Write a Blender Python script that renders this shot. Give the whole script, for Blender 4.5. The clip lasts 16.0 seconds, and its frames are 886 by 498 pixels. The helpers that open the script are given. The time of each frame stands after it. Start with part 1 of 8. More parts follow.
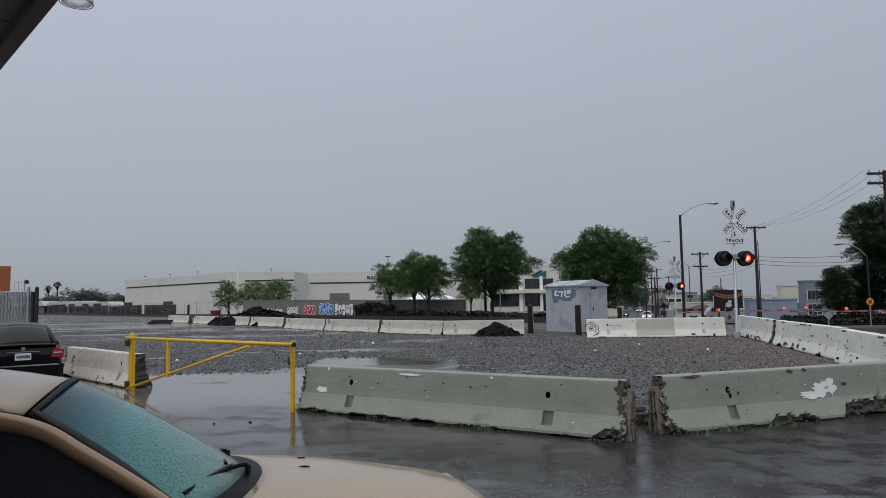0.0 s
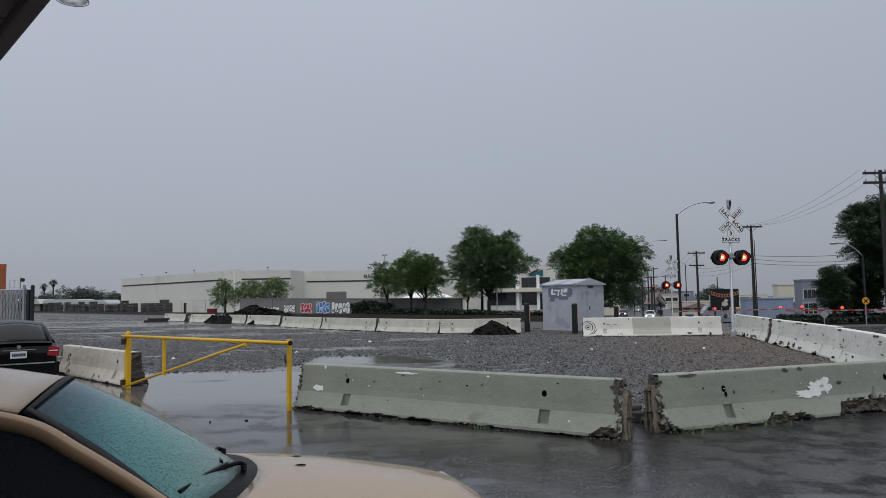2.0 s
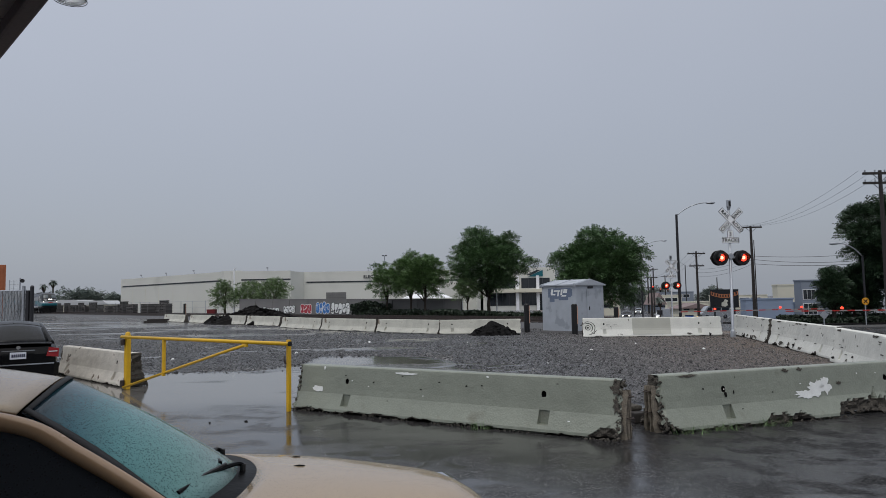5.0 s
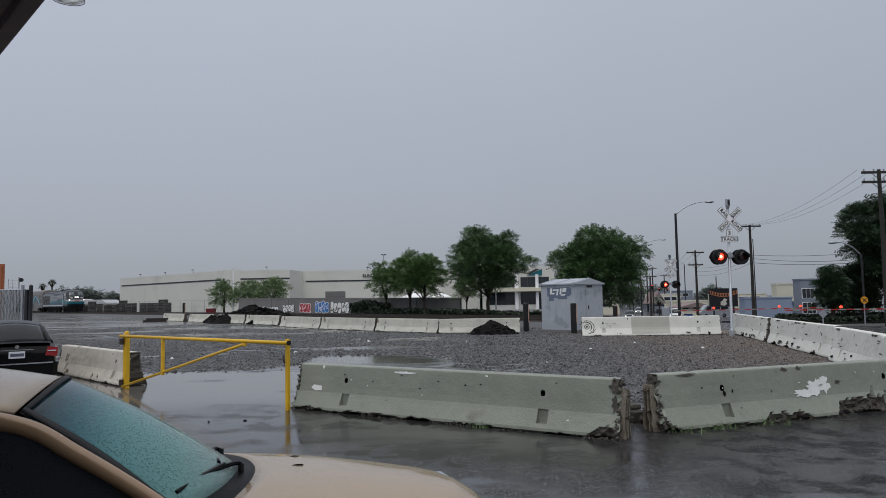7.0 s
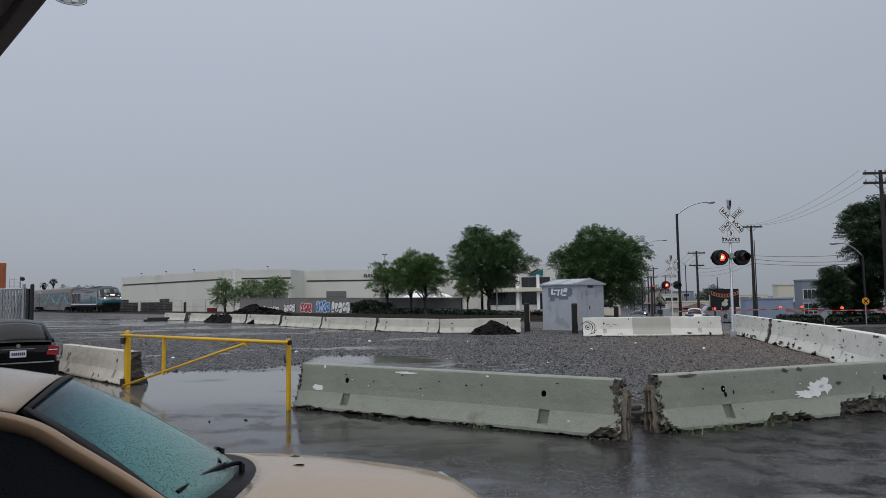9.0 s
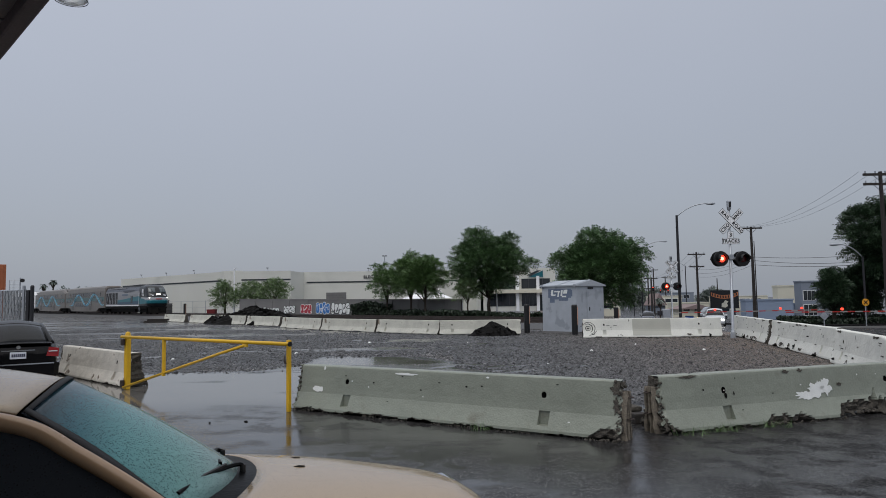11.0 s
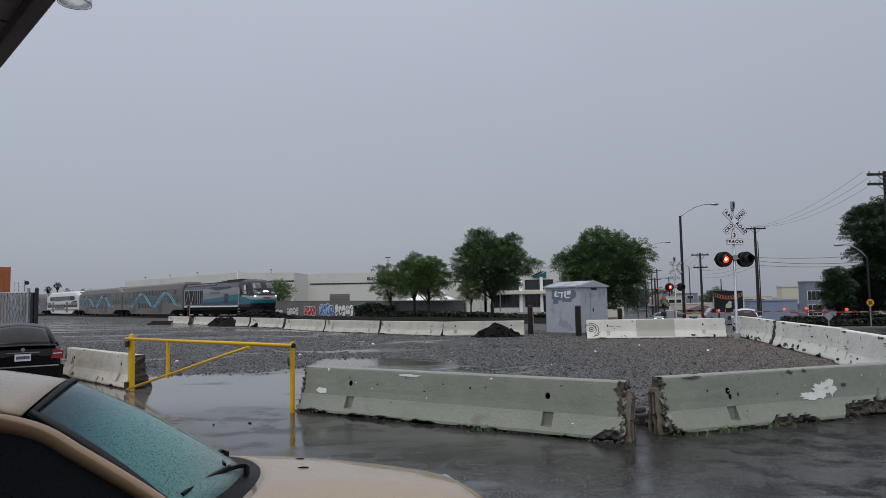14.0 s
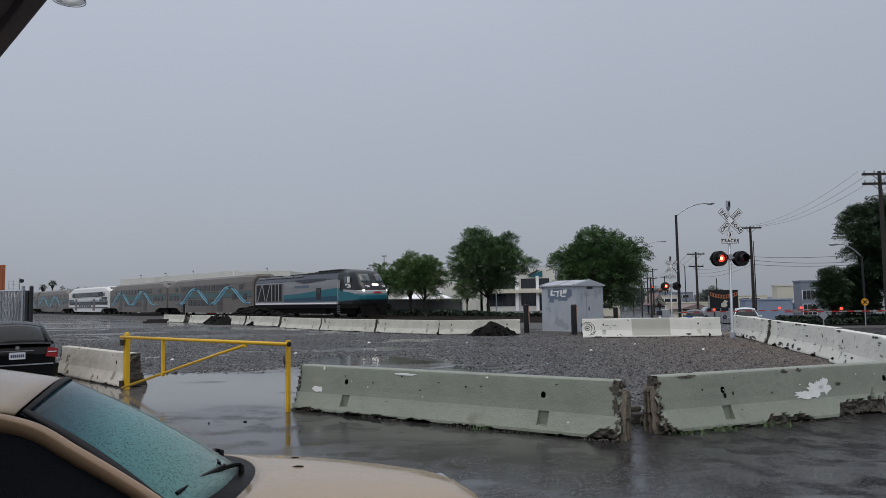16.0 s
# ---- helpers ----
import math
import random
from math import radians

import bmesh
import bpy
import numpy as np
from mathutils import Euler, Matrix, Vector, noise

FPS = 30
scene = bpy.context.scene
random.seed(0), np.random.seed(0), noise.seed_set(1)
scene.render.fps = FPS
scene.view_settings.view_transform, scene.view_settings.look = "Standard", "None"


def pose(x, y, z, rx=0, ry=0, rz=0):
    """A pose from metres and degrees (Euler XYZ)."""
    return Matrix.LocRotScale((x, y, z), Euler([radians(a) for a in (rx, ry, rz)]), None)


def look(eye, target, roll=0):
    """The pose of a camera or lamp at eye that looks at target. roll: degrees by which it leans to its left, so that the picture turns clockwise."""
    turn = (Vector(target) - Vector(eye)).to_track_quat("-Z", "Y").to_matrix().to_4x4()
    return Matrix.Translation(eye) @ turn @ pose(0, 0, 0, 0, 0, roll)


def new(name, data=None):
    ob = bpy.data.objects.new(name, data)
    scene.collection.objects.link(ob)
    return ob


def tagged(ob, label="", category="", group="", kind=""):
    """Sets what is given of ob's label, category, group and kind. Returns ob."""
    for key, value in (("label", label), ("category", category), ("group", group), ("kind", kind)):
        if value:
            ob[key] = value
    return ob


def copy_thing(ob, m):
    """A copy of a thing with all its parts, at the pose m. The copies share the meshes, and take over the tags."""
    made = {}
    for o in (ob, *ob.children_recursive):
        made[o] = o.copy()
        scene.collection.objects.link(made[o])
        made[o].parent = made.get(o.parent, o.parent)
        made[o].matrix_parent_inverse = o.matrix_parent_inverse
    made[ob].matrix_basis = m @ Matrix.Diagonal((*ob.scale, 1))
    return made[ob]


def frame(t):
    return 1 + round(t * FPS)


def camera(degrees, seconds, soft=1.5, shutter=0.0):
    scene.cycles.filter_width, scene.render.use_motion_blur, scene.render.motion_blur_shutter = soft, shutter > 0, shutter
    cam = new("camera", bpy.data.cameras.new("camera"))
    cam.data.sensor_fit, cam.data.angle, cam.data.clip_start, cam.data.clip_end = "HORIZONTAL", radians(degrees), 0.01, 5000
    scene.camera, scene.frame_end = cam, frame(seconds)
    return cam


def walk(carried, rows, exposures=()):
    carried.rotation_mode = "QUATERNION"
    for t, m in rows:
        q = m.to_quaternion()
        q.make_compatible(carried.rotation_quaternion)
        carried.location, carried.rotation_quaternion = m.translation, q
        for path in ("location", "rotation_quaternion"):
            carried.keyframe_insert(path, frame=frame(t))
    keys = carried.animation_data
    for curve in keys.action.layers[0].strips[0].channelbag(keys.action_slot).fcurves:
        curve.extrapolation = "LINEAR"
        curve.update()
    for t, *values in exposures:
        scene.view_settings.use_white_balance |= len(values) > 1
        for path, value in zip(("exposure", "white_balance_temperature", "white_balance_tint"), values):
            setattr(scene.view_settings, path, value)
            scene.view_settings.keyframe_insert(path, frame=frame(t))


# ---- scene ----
cam = camera(65.24, 16.0, soft=0.5)

# seconds, yaw to the left, tilt up, roll (degrees), place
HOLD = [
    (0, -0.002, 4.246, -1.009, -0.003, 0.000, 1.972),
    (0.5, -0.057, 4.173, -1.007, 0.001, 0.005, 1.972),
    (1, -0.172, 4.103, -0.992, 0.002, 0.006, 1.972),
    (1.5, -0.234, 4.107, -0.981, 0.003, 0.003, 1.971),
    (2, -0.254, 4.125, -0.929, 0.001, 0.001, 1.972),
    (2.5, -0.281, 4.180, -0.959, 0.004, 0.002, 1.971),
    (3, -0.281, 4.236, -0.978, 0.005, 0.002, 1.972),
    (3.5, -0.280, 4.239, -0.981, 0.004, 0.005, 1.971),
    (4, -0.256, 4.239, -0.980, 0.005, 0.004, 1.971),
    (6.5, -0.308, 4.054, -0.937, 0.005, 0.007, 1.970),
    (7, -0.336, 4.093, -0.980, 0.009, 0.007, 1.972),
    (7.5, -0.312, 4.131, -0.908, 0.003, 0.004, 1.972),
    (8, -0.264, 4.140, -0.889, 0.005, 0.003, 1.971),
    (8.5, -0.258, 4.113, -0.872, 0.009, 0.003, 1.968),
    (9, -0.249, 4.092, -0.848, 0.007, 0.010, 1.974),
    (11.5, -0.259, 4.294, -0.872, 0.002, 0.004, 1.973),
    (12, -0.183, 4.404, -0.920, 0.001, -0.001, 1.973),
    (12.5, -0.084, 4.457, -0.894, 0.004, 0.002, 1.973),
    (13, -0.039, 4.416, -0.935, 0.002, 0.001, 1.974),
    (13.5, -0.004, 4.389, -0.947, 0.004, 0.006, 1.973),
    (14, 0.008, 4.320, -1.009, 0.004, 0.005, 1.971),
    (14.5, 0.052, 4.245, -0.994, 0.010, 0.005, 1.971),
    (15, 0.059, 4.233, -0.967, 0.007, 0.011, 1.971),
    (15.5, -0.004, 4.240, -0.887, 0.007, 0.006, 1.974),
    (16, -0.304, 4.205, -0.922, 0.008, 0.008, 1.973),
]


def held(yaw, tilt, roll, x, y, z):
    a, b = radians(yaw), radians(tilt)
    return look((x, y, z), (x - math.sin(a) * math.cos(b), y + math.cos(a) * math.cos(b), z + math.sin(b)), roll)


walk(cam, [(r[0], held(*r[1:])) for r in HOLD])

# ---- sky and light: a rainy, fully overcast afternoon ----
world = bpy.data.worlds.new("overcast_sky")
scene.world = world
world.use_nodes = True
wn, wl = world.node_tree.nodes, world.node_tree.links
wn.clear()
w_out = wn.new("ShaderNodeOutputWorld")
w_bg = wn.new("ShaderNodeBackground")
w_sky = wn.new("ShaderNodeTexSky")
w_sky.sky_type = "NISHITA"
w_sky.sun_disc = False
w_sky.sun_elevation, w_sky.sun_rotation = radians(63), radians(198)
w_sky.dust_density = 4.0
w_co = wn.new("ShaderNodeTexCoord")
w_sep = wn.new("ShaderNodeSeparateXYZ")
w_ramp = wn.new("ShaderNodeValToRGB")
for el, (p, c) in zip([w_ramp.color_ramp.elements[0], w_ramp.color_ramp.elements[1]] + [w_ramp.color_ramp.elements.new(q) for q in (0.1, 0.3, 0.45, 0.7)],
                      ((0.0, (0.29, 0.315, 0.36)), (1.0, (0.98, 1.02, 1.09)), (0.1, (0.32, 0.345, 0.395)), (0.3, (0.385, 0.412, 0.475)), (0.45, (0.43, 0.458, 0.525)), (0.7, (0.62, 0.65, 0.71)))):
    el.position, el.color = p, (*c, 1)
w_noise = wn.new("ShaderNodeTexNoise")
w_noise.inputs["Scale"].default_value = 1.7
w_noise.inputs["Detail"].default_value = 3.0
w_map = wn.new("ShaderNodeMapRange")
w_map.inputs["To Min"].default_value, w_map.inputs["To Max"].default_value = 0.93, 1.07
w_mul = wn.new("ShaderNodeMix")
w_mul.data_type, w_mul.blend_type = "RGBA", "MULTIPLY"
w_mul.inputs["Factor"].default_value = 1.0
w_dim = wn.new("ShaderNodeMix")
w_dim.data_type, w_dim.blend_type = "RGBA", "MIX"
w_dim.inputs["Factor"].default_value = 0.02
wl.new(w_co.outputs["Generated"], w_sep.inputs[0])
wl.new(w_sep.outputs["Z"], w_ramp.inputs[0])
wl.new(w_co.outputs["Generated"], w_noise.inputs["Vector"])
wl.new(w_noise.outputs["Fac"], w_map.inputs["Value"])
wl.new(w_ramp.outputs["Color"], w_mul.inputs["A"])
wl.new(w_map.outputs["Result"], w_mul.inputs["B"])
w_side = wn.new("ShaderNodeMapRange")
w_side.inputs["From Min"].default_value, w_side.inputs["From Max"].default_value = -0.55, 0.55
w_side.inputs["To Min"].default_value, w_side.inputs["To Max"].default_value = 1.07, 0.95
w_mul2 = wn.new("ShaderNodeMix")
w_mul2.data_type, w_mul2.blend_type = "RGBA", "MULTIPLY"
w_mul2.inputs["Factor"].default_value = 1.0
wl.new(w_sep.outputs["X"], w_side.inputs["Value"])
wl.new(w_mul.outputs["Result"], w_mul2.inputs["A"])
wl.new(w_side.outputs["Result"], w_mul2.inputs["B"])
wl.new(w_mul2.outputs["Result"], w_dim.inputs["A"])
wl.new(w_sky.outputs["Color"], w_dim.inputs["B"])
wl.new(w_dim.outputs["Result"], w_bg.inputs["Color"])
w_bg.inputs["Strength"].default_value = 1.0
wl.new(w_bg.outputs[0], w_out.inputs[0])

sun_data = bpy.data.lights.new("sun", "SUN")
sun_data.energy, sun_data.angle, sun_data.color = 0.75, radians(40), (1.0, 0.98, 0.95)
sun = new("sun", sun_data)
sun.matrix_world = look((-4, -12, 55), (5, 15, 0))


# ---- materials ----
def rgb(r, g, b):
    """Linear colour of an 8-bit one."""
    return tuple((c / 12.92 if c <= 0.04045 else ((c + 0.055) / 1.055) ** 2.4) for c in (r / 255, g / 255, b / 255))


def surface(name, color, rough=0.6, metal=0.0, vary=0.25, scale=6.0, bump=0.15, bump_scale=60.0, second=None, patch=0.5, patch_scale=1.5,
            rough_vary=0.1, glow=None, glow_strength=0.0, coat=0.0, soft_edge=0.08, random_tone=0.0):
    """Base colour varied at two scales, an optional second colour in worn patches, and fine relief."""
    m = bpy.data.materials.new(name)
    m.use_nodes = True
    n, l = m.node_tree.nodes, m.node_tree.links
    b = n["Principled BSDF"]
    b.inputs["Metallic"].default_value = metal
    b.inputs["Coat Weight"].default_value = coat
    co = n.new("ShaderNodeTexCoord")
    big = n.new("ShaderNodeTexNoise")
    big.inputs["Scale"].default_value, big.inputs["Detail"].default_value = scale, 6.0
    fine = n.new("ShaderNodeTexNoise")
    fine.inputs["Scale"].default_value, fine.inputs["Detail"].default_value = bump_scale, 4.0
    for t in (big, fine):
        l.new(co.outputs["Object"], t.inputs["Vector"])
    add = n.new("ShaderNodeMath")
    add.operation = "ADD"
    l.new(big.outputs["Fac"], add.inputs[0])
    l.new(fine.outputs["Fac"], add.inputs[1])
    tone = n.new("ShaderNodeMapRange")
    tone.inputs["From Min"].default_value, tone.inputs["From Max"].default_value = 0.6, 1.4
    tone.inputs["To Min"].default_value, tone.inputs["To Max"].default_value = 1.0 - vary, 1.0 + vary
    l.new(add.outputs[0], tone.inputs["Value"])
    hsv = n.new("ShaderNodeHueSaturation")
    hsv.inputs["Color"].default_value = (*color, 1)
    value = tone.outputs["Result"]
    if random_tone:
        info = n.new("ShaderNodeObjectInfo")
        rt = n.new("ShaderNodeMapRange")
        rt.inputs["To Min"].default_value, rt.inputs["To Max"].default_value = 1.0 - random_tone, 1.0 + random_tone
        l.new(info.outputs["Random"], rt.inputs["Value"])
        mu = n.new("ShaderNodeMath")
        mu.operation = "MULTIPLY"
        l.new(value, mu.inputs[0])
        l.new(rt.outputs["Result"], mu.inputs[1])
        value = mu.outputs[0]
    l.new(value, hsv.inputs["Value"])
    if second is not None:
        pn = n.new("ShaderNodeTexNoise")
        pn.inputs["Scale"].default_value, pn.inputs["Detail"].default_value = patch_scale, 8.0
        l.new(co.outputs["Object"], pn.inputs["Vector"])
        cut = n.new("ShaderNodeMapRange")
        cut.interpolation_type = "SMOOTHSTEP"
        cut.inputs["From Min"].default_value, cut.inputs["From Max"].default_value = patch, patch + soft_edge
        l.new(pn.outputs["Fac"], cut.inputs["Value"])
        mix = n.new("ShaderNodeMix")
        mix.data_type = "RGBA"
        l.new(cut.outputs["Result"], mix.inputs["Factor"])
        l.new(hsv.outputs["Color"], mix.inputs["A"])
        mix.inputs["B"].default_value = (*second, 1)
        l.new(mix.outputs["Result"], b.inputs["Base Color"])
    else:
        l.new(hsv.outputs["Color"], b.inputs["Base Color"])
    rr = n.new("ShaderNodeMapRange")
    rr.inputs["To Min"].default_value, rr.inputs["To Max"].default_value = max(0.02, rough - rough_vary), min(1.0, rough + rough_vary)
    l.new(big.outputs["Fac"], rr.inputs["Value"])
    l.new(rr.outputs["Result"], b.inputs["Roughness"])
    if bump:
        bp = n.new("ShaderNodeBump")
        bp.inputs["Strength"].default_value, bp.inputs["Distance"].default_value = bump, 0.02
        l.new(fine.outputs["Fac"], bp.inputs["Height"])
        l.new(bp.outputs["Normal"], b.inputs["Normal"])
    if glow is not None:
        b.inputs["Emission Color"].default_value = (*glow, 1)
        b.inputs["Emission Strength"].default_value = glow_strength
    return m


def glass(name, color=(0.02, 0.025, 0.03), rough=0.05):
    m = bpy.data.materials.new(name)
    m.use_nodes = True
    b = m.node_tree.nodes["Principled BSDF"]
    b.inputs["Base Color"].default_value = (*color, 1)
    b.inputs["Roughness"].default_value = rough
    b.inputs["Specular IOR Level"].default_value = 0.6
    return m


M = {}
M["rail_paint"] = surface("barrier_grey_green_paint", rgb(138, 143, 131), 0.36, vary=0.14, scale=2.2, bump=0.3, bump_scale=38, second=rgb(112, 110, 98), patch=0.62, patch_scale=1.7, soft_edge=0.14, random_tone=0.04)
M["rail_white"] = surface("barrier_white_chipped_paint", rgb(222, 222, 214), 0.5, vary=0.14, scale=2.0, bump=0.2, bump_scale=40, second=rgb(74, 70, 66), patch=0.68, patch_scale=3.0, soft_edge=0.02, random_tone=0.05)
M["rail_bare"] = surface("barrier_weathered_concrete", rgb(196, 195, 184), 0.6, vary=0.25, scale=2.0, bump=0.25, bump_scale=40, second=rgb(120, 108, 92), patch=0.62, patch_scale=2.0, soft_edge=0.12, random_tone=0.08)
M["rail_grey"] = surface("barrier_grey_streaked_concrete", rgb(196, 191, 181), 0.65, vary=0.3, scale=3.0, bump=0.3, bump_scale=40, second=rgb(96, 82, 70), patch=0.62, patch_scale=3.0, soft_edge=0.06)
M["broken"] = surface("broken_concrete", rgb(84, 80, 74), 0.9, vary=0.6, scale=18, bump=0.8, bump_scale=70)
M["key"] = surface("splintered_concrete", rgb(122, 114, 102), 0.85, vary=0.5, scale=12, bump=0.6, bump_scale=50)
M["hollow"] = surface("dark_hollow", rgb(26, 25, 24), 0.9, vary=0.3)
M["peel"] = surface("peeled_white_paint", rgb(232, 234, 232), 0.5, vary=0.1)
M["yellow"] = surface("yellow_gate_paint", rgb(222, 176, 38), 0.35, vary=0.16, scale=5, bump=0.1, second=rgb(120, 78, 30), patch=0.68, patch_scale=6, soft_edge=0.03)
M["steel"] = surface("galvanised_steel", rgb(172, 176, 182), 0.42, 0.6, vary=0.15, scale=8)
M["dark_steel"] = surface("dark_steel", rgb(44, 44, 48), 0.5, 0.3, vary=0.2)
M["black"] = surface("black_paint", rgb(16, 16, 18), 0.5, vary=0.3)
M["rubber"] = surface("black_rubber", rgb(22, 22, 24), 0.7, vary=0.2)
M["wood"] = surface("tarred_pole_wood", rgb(50, 46, 44), 0.85, vary=0.35, scale=10)
M["white"] = surface("white_sheet_paint", rgb(243, 244, 246), 0.4, vary=0.06)
M["red"] = surface("red_reflective_paint", rgb(176, 40, 34), 0.45, vary=0.12)
M["box_grey"] = surface("cabinet_grey_paint", rgb(170, 176, 184), 0.5, vary=0.14, scale=2.0, bump=0.05, second=rgb(150, 156, 164), patch=0.56, patch_scale=1.2)
M["tag_blue"] = surface("blotted_grey_blue_paint", rgb(104, 116, 136), 0.6, vary=0.2)
M["wall_white"] = surface("warehouse_white_paint", rgb(214, 214, 206), 0.7, vary=0.05, scale=0.15, bump=0.02, second=rgb(196, 196, 188), patch=0.55, patch_scale=0.12, soft_edge=0.2)
M["wall_cream"] = surface("cream_stucco", rgb(214, 210, 192), 0.8, vary=0.06, scale=0.3)
M["wall_grey"] = surface("concrete_block_wall", rgb(120, 119, 118), 0.85, vary=0.15, scale=0.6)
M["wall_blue"] = surface("blue_grey_metal_wall", rgb(136, 150, 172), 0.6, vary=0.08, scale=0.3)
M["stripe"] = surface("dark_band", rgb(52, 56, 60), 0.6)
M["glass"] = glass("dark_window_glass")
M["leaf"] = surface("tree_leaves", rgb(90, 116, 70), 0.42, vary=0.4, scale=0.9, bump=0.0)
M["leaf_dark"] = surface("dark_tree_leaves", rgb(50, 70, 47), 0.5, vary=0.4, scale=0.9, bump=0.0)
# far leaves: rain haze is mixed into this paler green
M["leaf_far"] = surface("hazy_tree_leaves", rgb(104, 113, 106), 0.7, vary=0.3, scale=0.5, bump=0.0)
M["leaf_light"] = surface("light_tree_leaves", rgb(106, 126, 86), 0.5, vary=0.4, scale=0.9, bump=0.0)
M["leaf_shrub"] = surface("dark_shrub_leaves", rgb(34, 48, 32), 0.6, vary=0.4, scale=0.9, bump=0.0)
M["leaf_deep"] = surface("deep_green_tree_leaves", rgb(74, 100, 62), 0.42, vary=0.4, scale=0.9, bump=0.0)
for key in ("leaf", "leaf_shrub", "leaf_deep", "leaf_dark", "leaf_far", "leaf_light"):
    nt = M[key].node_tree
    geo = nt.nodes.new("ShaderNodeNewGeometry")
    each = nt.nodes.new("ShaderNodeMapRange")
    each.inputs["To Min"].default_value, each.inputs["To Max"].default_value = 0.55, 1.5
    nt.links.new(geo.outputs["Random Per Island"], each.inputs["Value"])
    tone_of = [q for q in nt.nodes if q.type == "HUE_SAT"][0]
    both = nt.nodes.new("ShaderNodeMath")
    both.operation = "MULTIPLY"
    nt.links.new(tone_of.inputs["Value"].links[0].from_socket, both.inputs[0])
    nt.links.new(each.outputs["Result"], both.inputs[1])
    nt.links.new(both.outputs[0], tone_of.inputs["Value"])
M["bark"] = surface("tree_bark", rgb(66, 58, 50), 0.9, vary=0.3, scale=8, bump=0.5)
M["soil"] = surface("wet_dark_soil", rgb(19, 18, 18), 0.7, vary=0.5, scale=6, bump=0.8, bump_scale=30)
for key, gloss in (("soil", 0.12), ("hollow", 0.1), ("broken", 0.25)):
    M[key].node_tree.nodes["Principled BSDF"].inputs["Specular IOR Level"].default_value = gloss
M["ballast"] = surface("wet_grey_ballast", rgb(76, 76, 77), 0.6, vary=0.4, scale=12, bump=0.8, bump_scale=40)
M["rust"] = surface("rusty_rail_steel", rgb(70, 62, 58), 0.5, 0.5, vary=0.3)
M["lamp_red_off"] = surface("dark_red_lens", rgb(66, 10, 12), 0.25, vary=0.1, bump=0)
M["lamp_red_on"] = surface("lit_red_lens", rgb(255, 60, 40), 0.3, glow=(1.0, 0.05, 0.025), glow_strength=2.4, bump=0)
M["lamp_hot"] = surface("lit_lens_core", rgb(255, 200, 170), 0.3, glow=(1.0, 0.5, 0.3), glow_strength=2.4, bump=0)
M["lamp_white"] = surface("lit_headlight", rgb(255, 255, 250), 0.3, glow=(1.0, 0.98, 0.9), glow_strength=3.0, bump=0)


# ---- building helpers ----
def link(name, bm, material, parent=None, label="", smooth=False):
    me = bpy.data.meshes.new(name)
    bm.normal_update()
    bm.to_mesh(me)
    bm.free()
    for mt in material if isinstance(material, (list, tuple)) else [material]:
        me.materials.append(mt)
    if smooth:
        me.polygons.foreach_set("use_smooth", [True] * len(me.polygons))
    ob = new(name, me)
    if parent is not None:
        ob.parent = parent
    return tagged(ob, label)


def part(name, bm, material, parent, label="", smooth=False):
    return link(name, bm, material, parent, label, smooth)


def thing(name, m, label, category, group="", kind=""):
    e = new(name)
    e.matrix_world = m
    return tagged(e, label, category, group, kind)


def add_box(bm, x0, x1, y0, y1, z0, z1, bevel=0.0, mi=0):
    g = bmesh.ops.create_cube(bm, size=1.0)
    vs = g["verts"]
    bmesh.ops.scale(bm, vec=(x1 - x0, y1 - y0, z1 - z0), verts=vs)
    bmesh.ops.translate(bm, vec=((x0 + x1) / 2, (y0 + y1) / 2, (z0 + z1) / 2), verts=vs)
    fs = list({f for v in vs for f in v.link_faces})
    for f in fs:
        f.material_index = mi
    if bevel:
        r = bmesh.ops.bevel(bm, geom=list({e for f in fs for e in f.edges}), offset=bevel, segments=2, affect="EDGES", profile=0.6)
        for f in r["faces"]:
            f.material_index = mi
    return bm


def box(x0, x1, y0, y1, z0, z1, bevel=0.0):
    return add_box(bmesh.new(), x0, x1, y0, y1, z0, z1, bevel)


def add_tube(bm, pts, radii, seg=10, cap=True):
    """A round tube through the points; radii one number or one per point."""
    pts = [Vector(p) for p in pts]
    if not isinstance(radii, (list, tuple)):
        radii = [radii] * len(pts)
    rings = []
    side = None
    for i, p in enumerate(pts):
        d = (pts[min(i + 1, len(pts) - 1)] - pts[max(i - 1, 0)]).normalized()
        if side is None:
            side = d.cross(Vector((0, 0, 1)) if abs(d.z) < 0.9 else Vector((1, 0, 0))).normalized()
        else:
            side = (side - d * side.dot(d)).normalized()
        up = d.cross(side)
        rings.append([bm.verts.new(p + (side * math.cos(2 * math.pi * k / seg) + up * math.sin(2 * math.pi * k / seg)) * radii[i]) for k in range(seg)])
    for a, b in zip(rings, rings[1:]):
        for k in range(seg):
            bm.faces.new((a[k], a[(k + 1) % seg], b[(k + 1) % seg], b[k]))
    if cap:
        bm.faces.new(rings[0][::-1])
        bm.faces.new(rings[-1])
    return bm


def tube(pts, radii, seg=10):
    return add_tube(bmesh.new(), pts, radii, seg)


def add_loft(bm, sections, closed=True, cap=True, mi=0):
    rings = [[bm.verts.new(p) for p in s] for s in sections]
    n = len(rings[0])
    for a, b in zip(rings, rings[1:]):
        for k in range(n if closed else n - 1):
            f = bm.faces.new((a[k], a[(k + 1) % n], b[(k + 1) % n], b[k]))
            f.material_index = mi
    if cap:
        for r in (rings[0][::-1], rings[-1]):
            bm.faces.new(r).material_index = mi
    return bm


def loft(sections, closed=True, cap=True):
    bm = add_loft(bmesh.new(), sections, closed, cap)
    bmesh.ops.recalc_face_normals(bm, faces=bm.faces)
    return bm


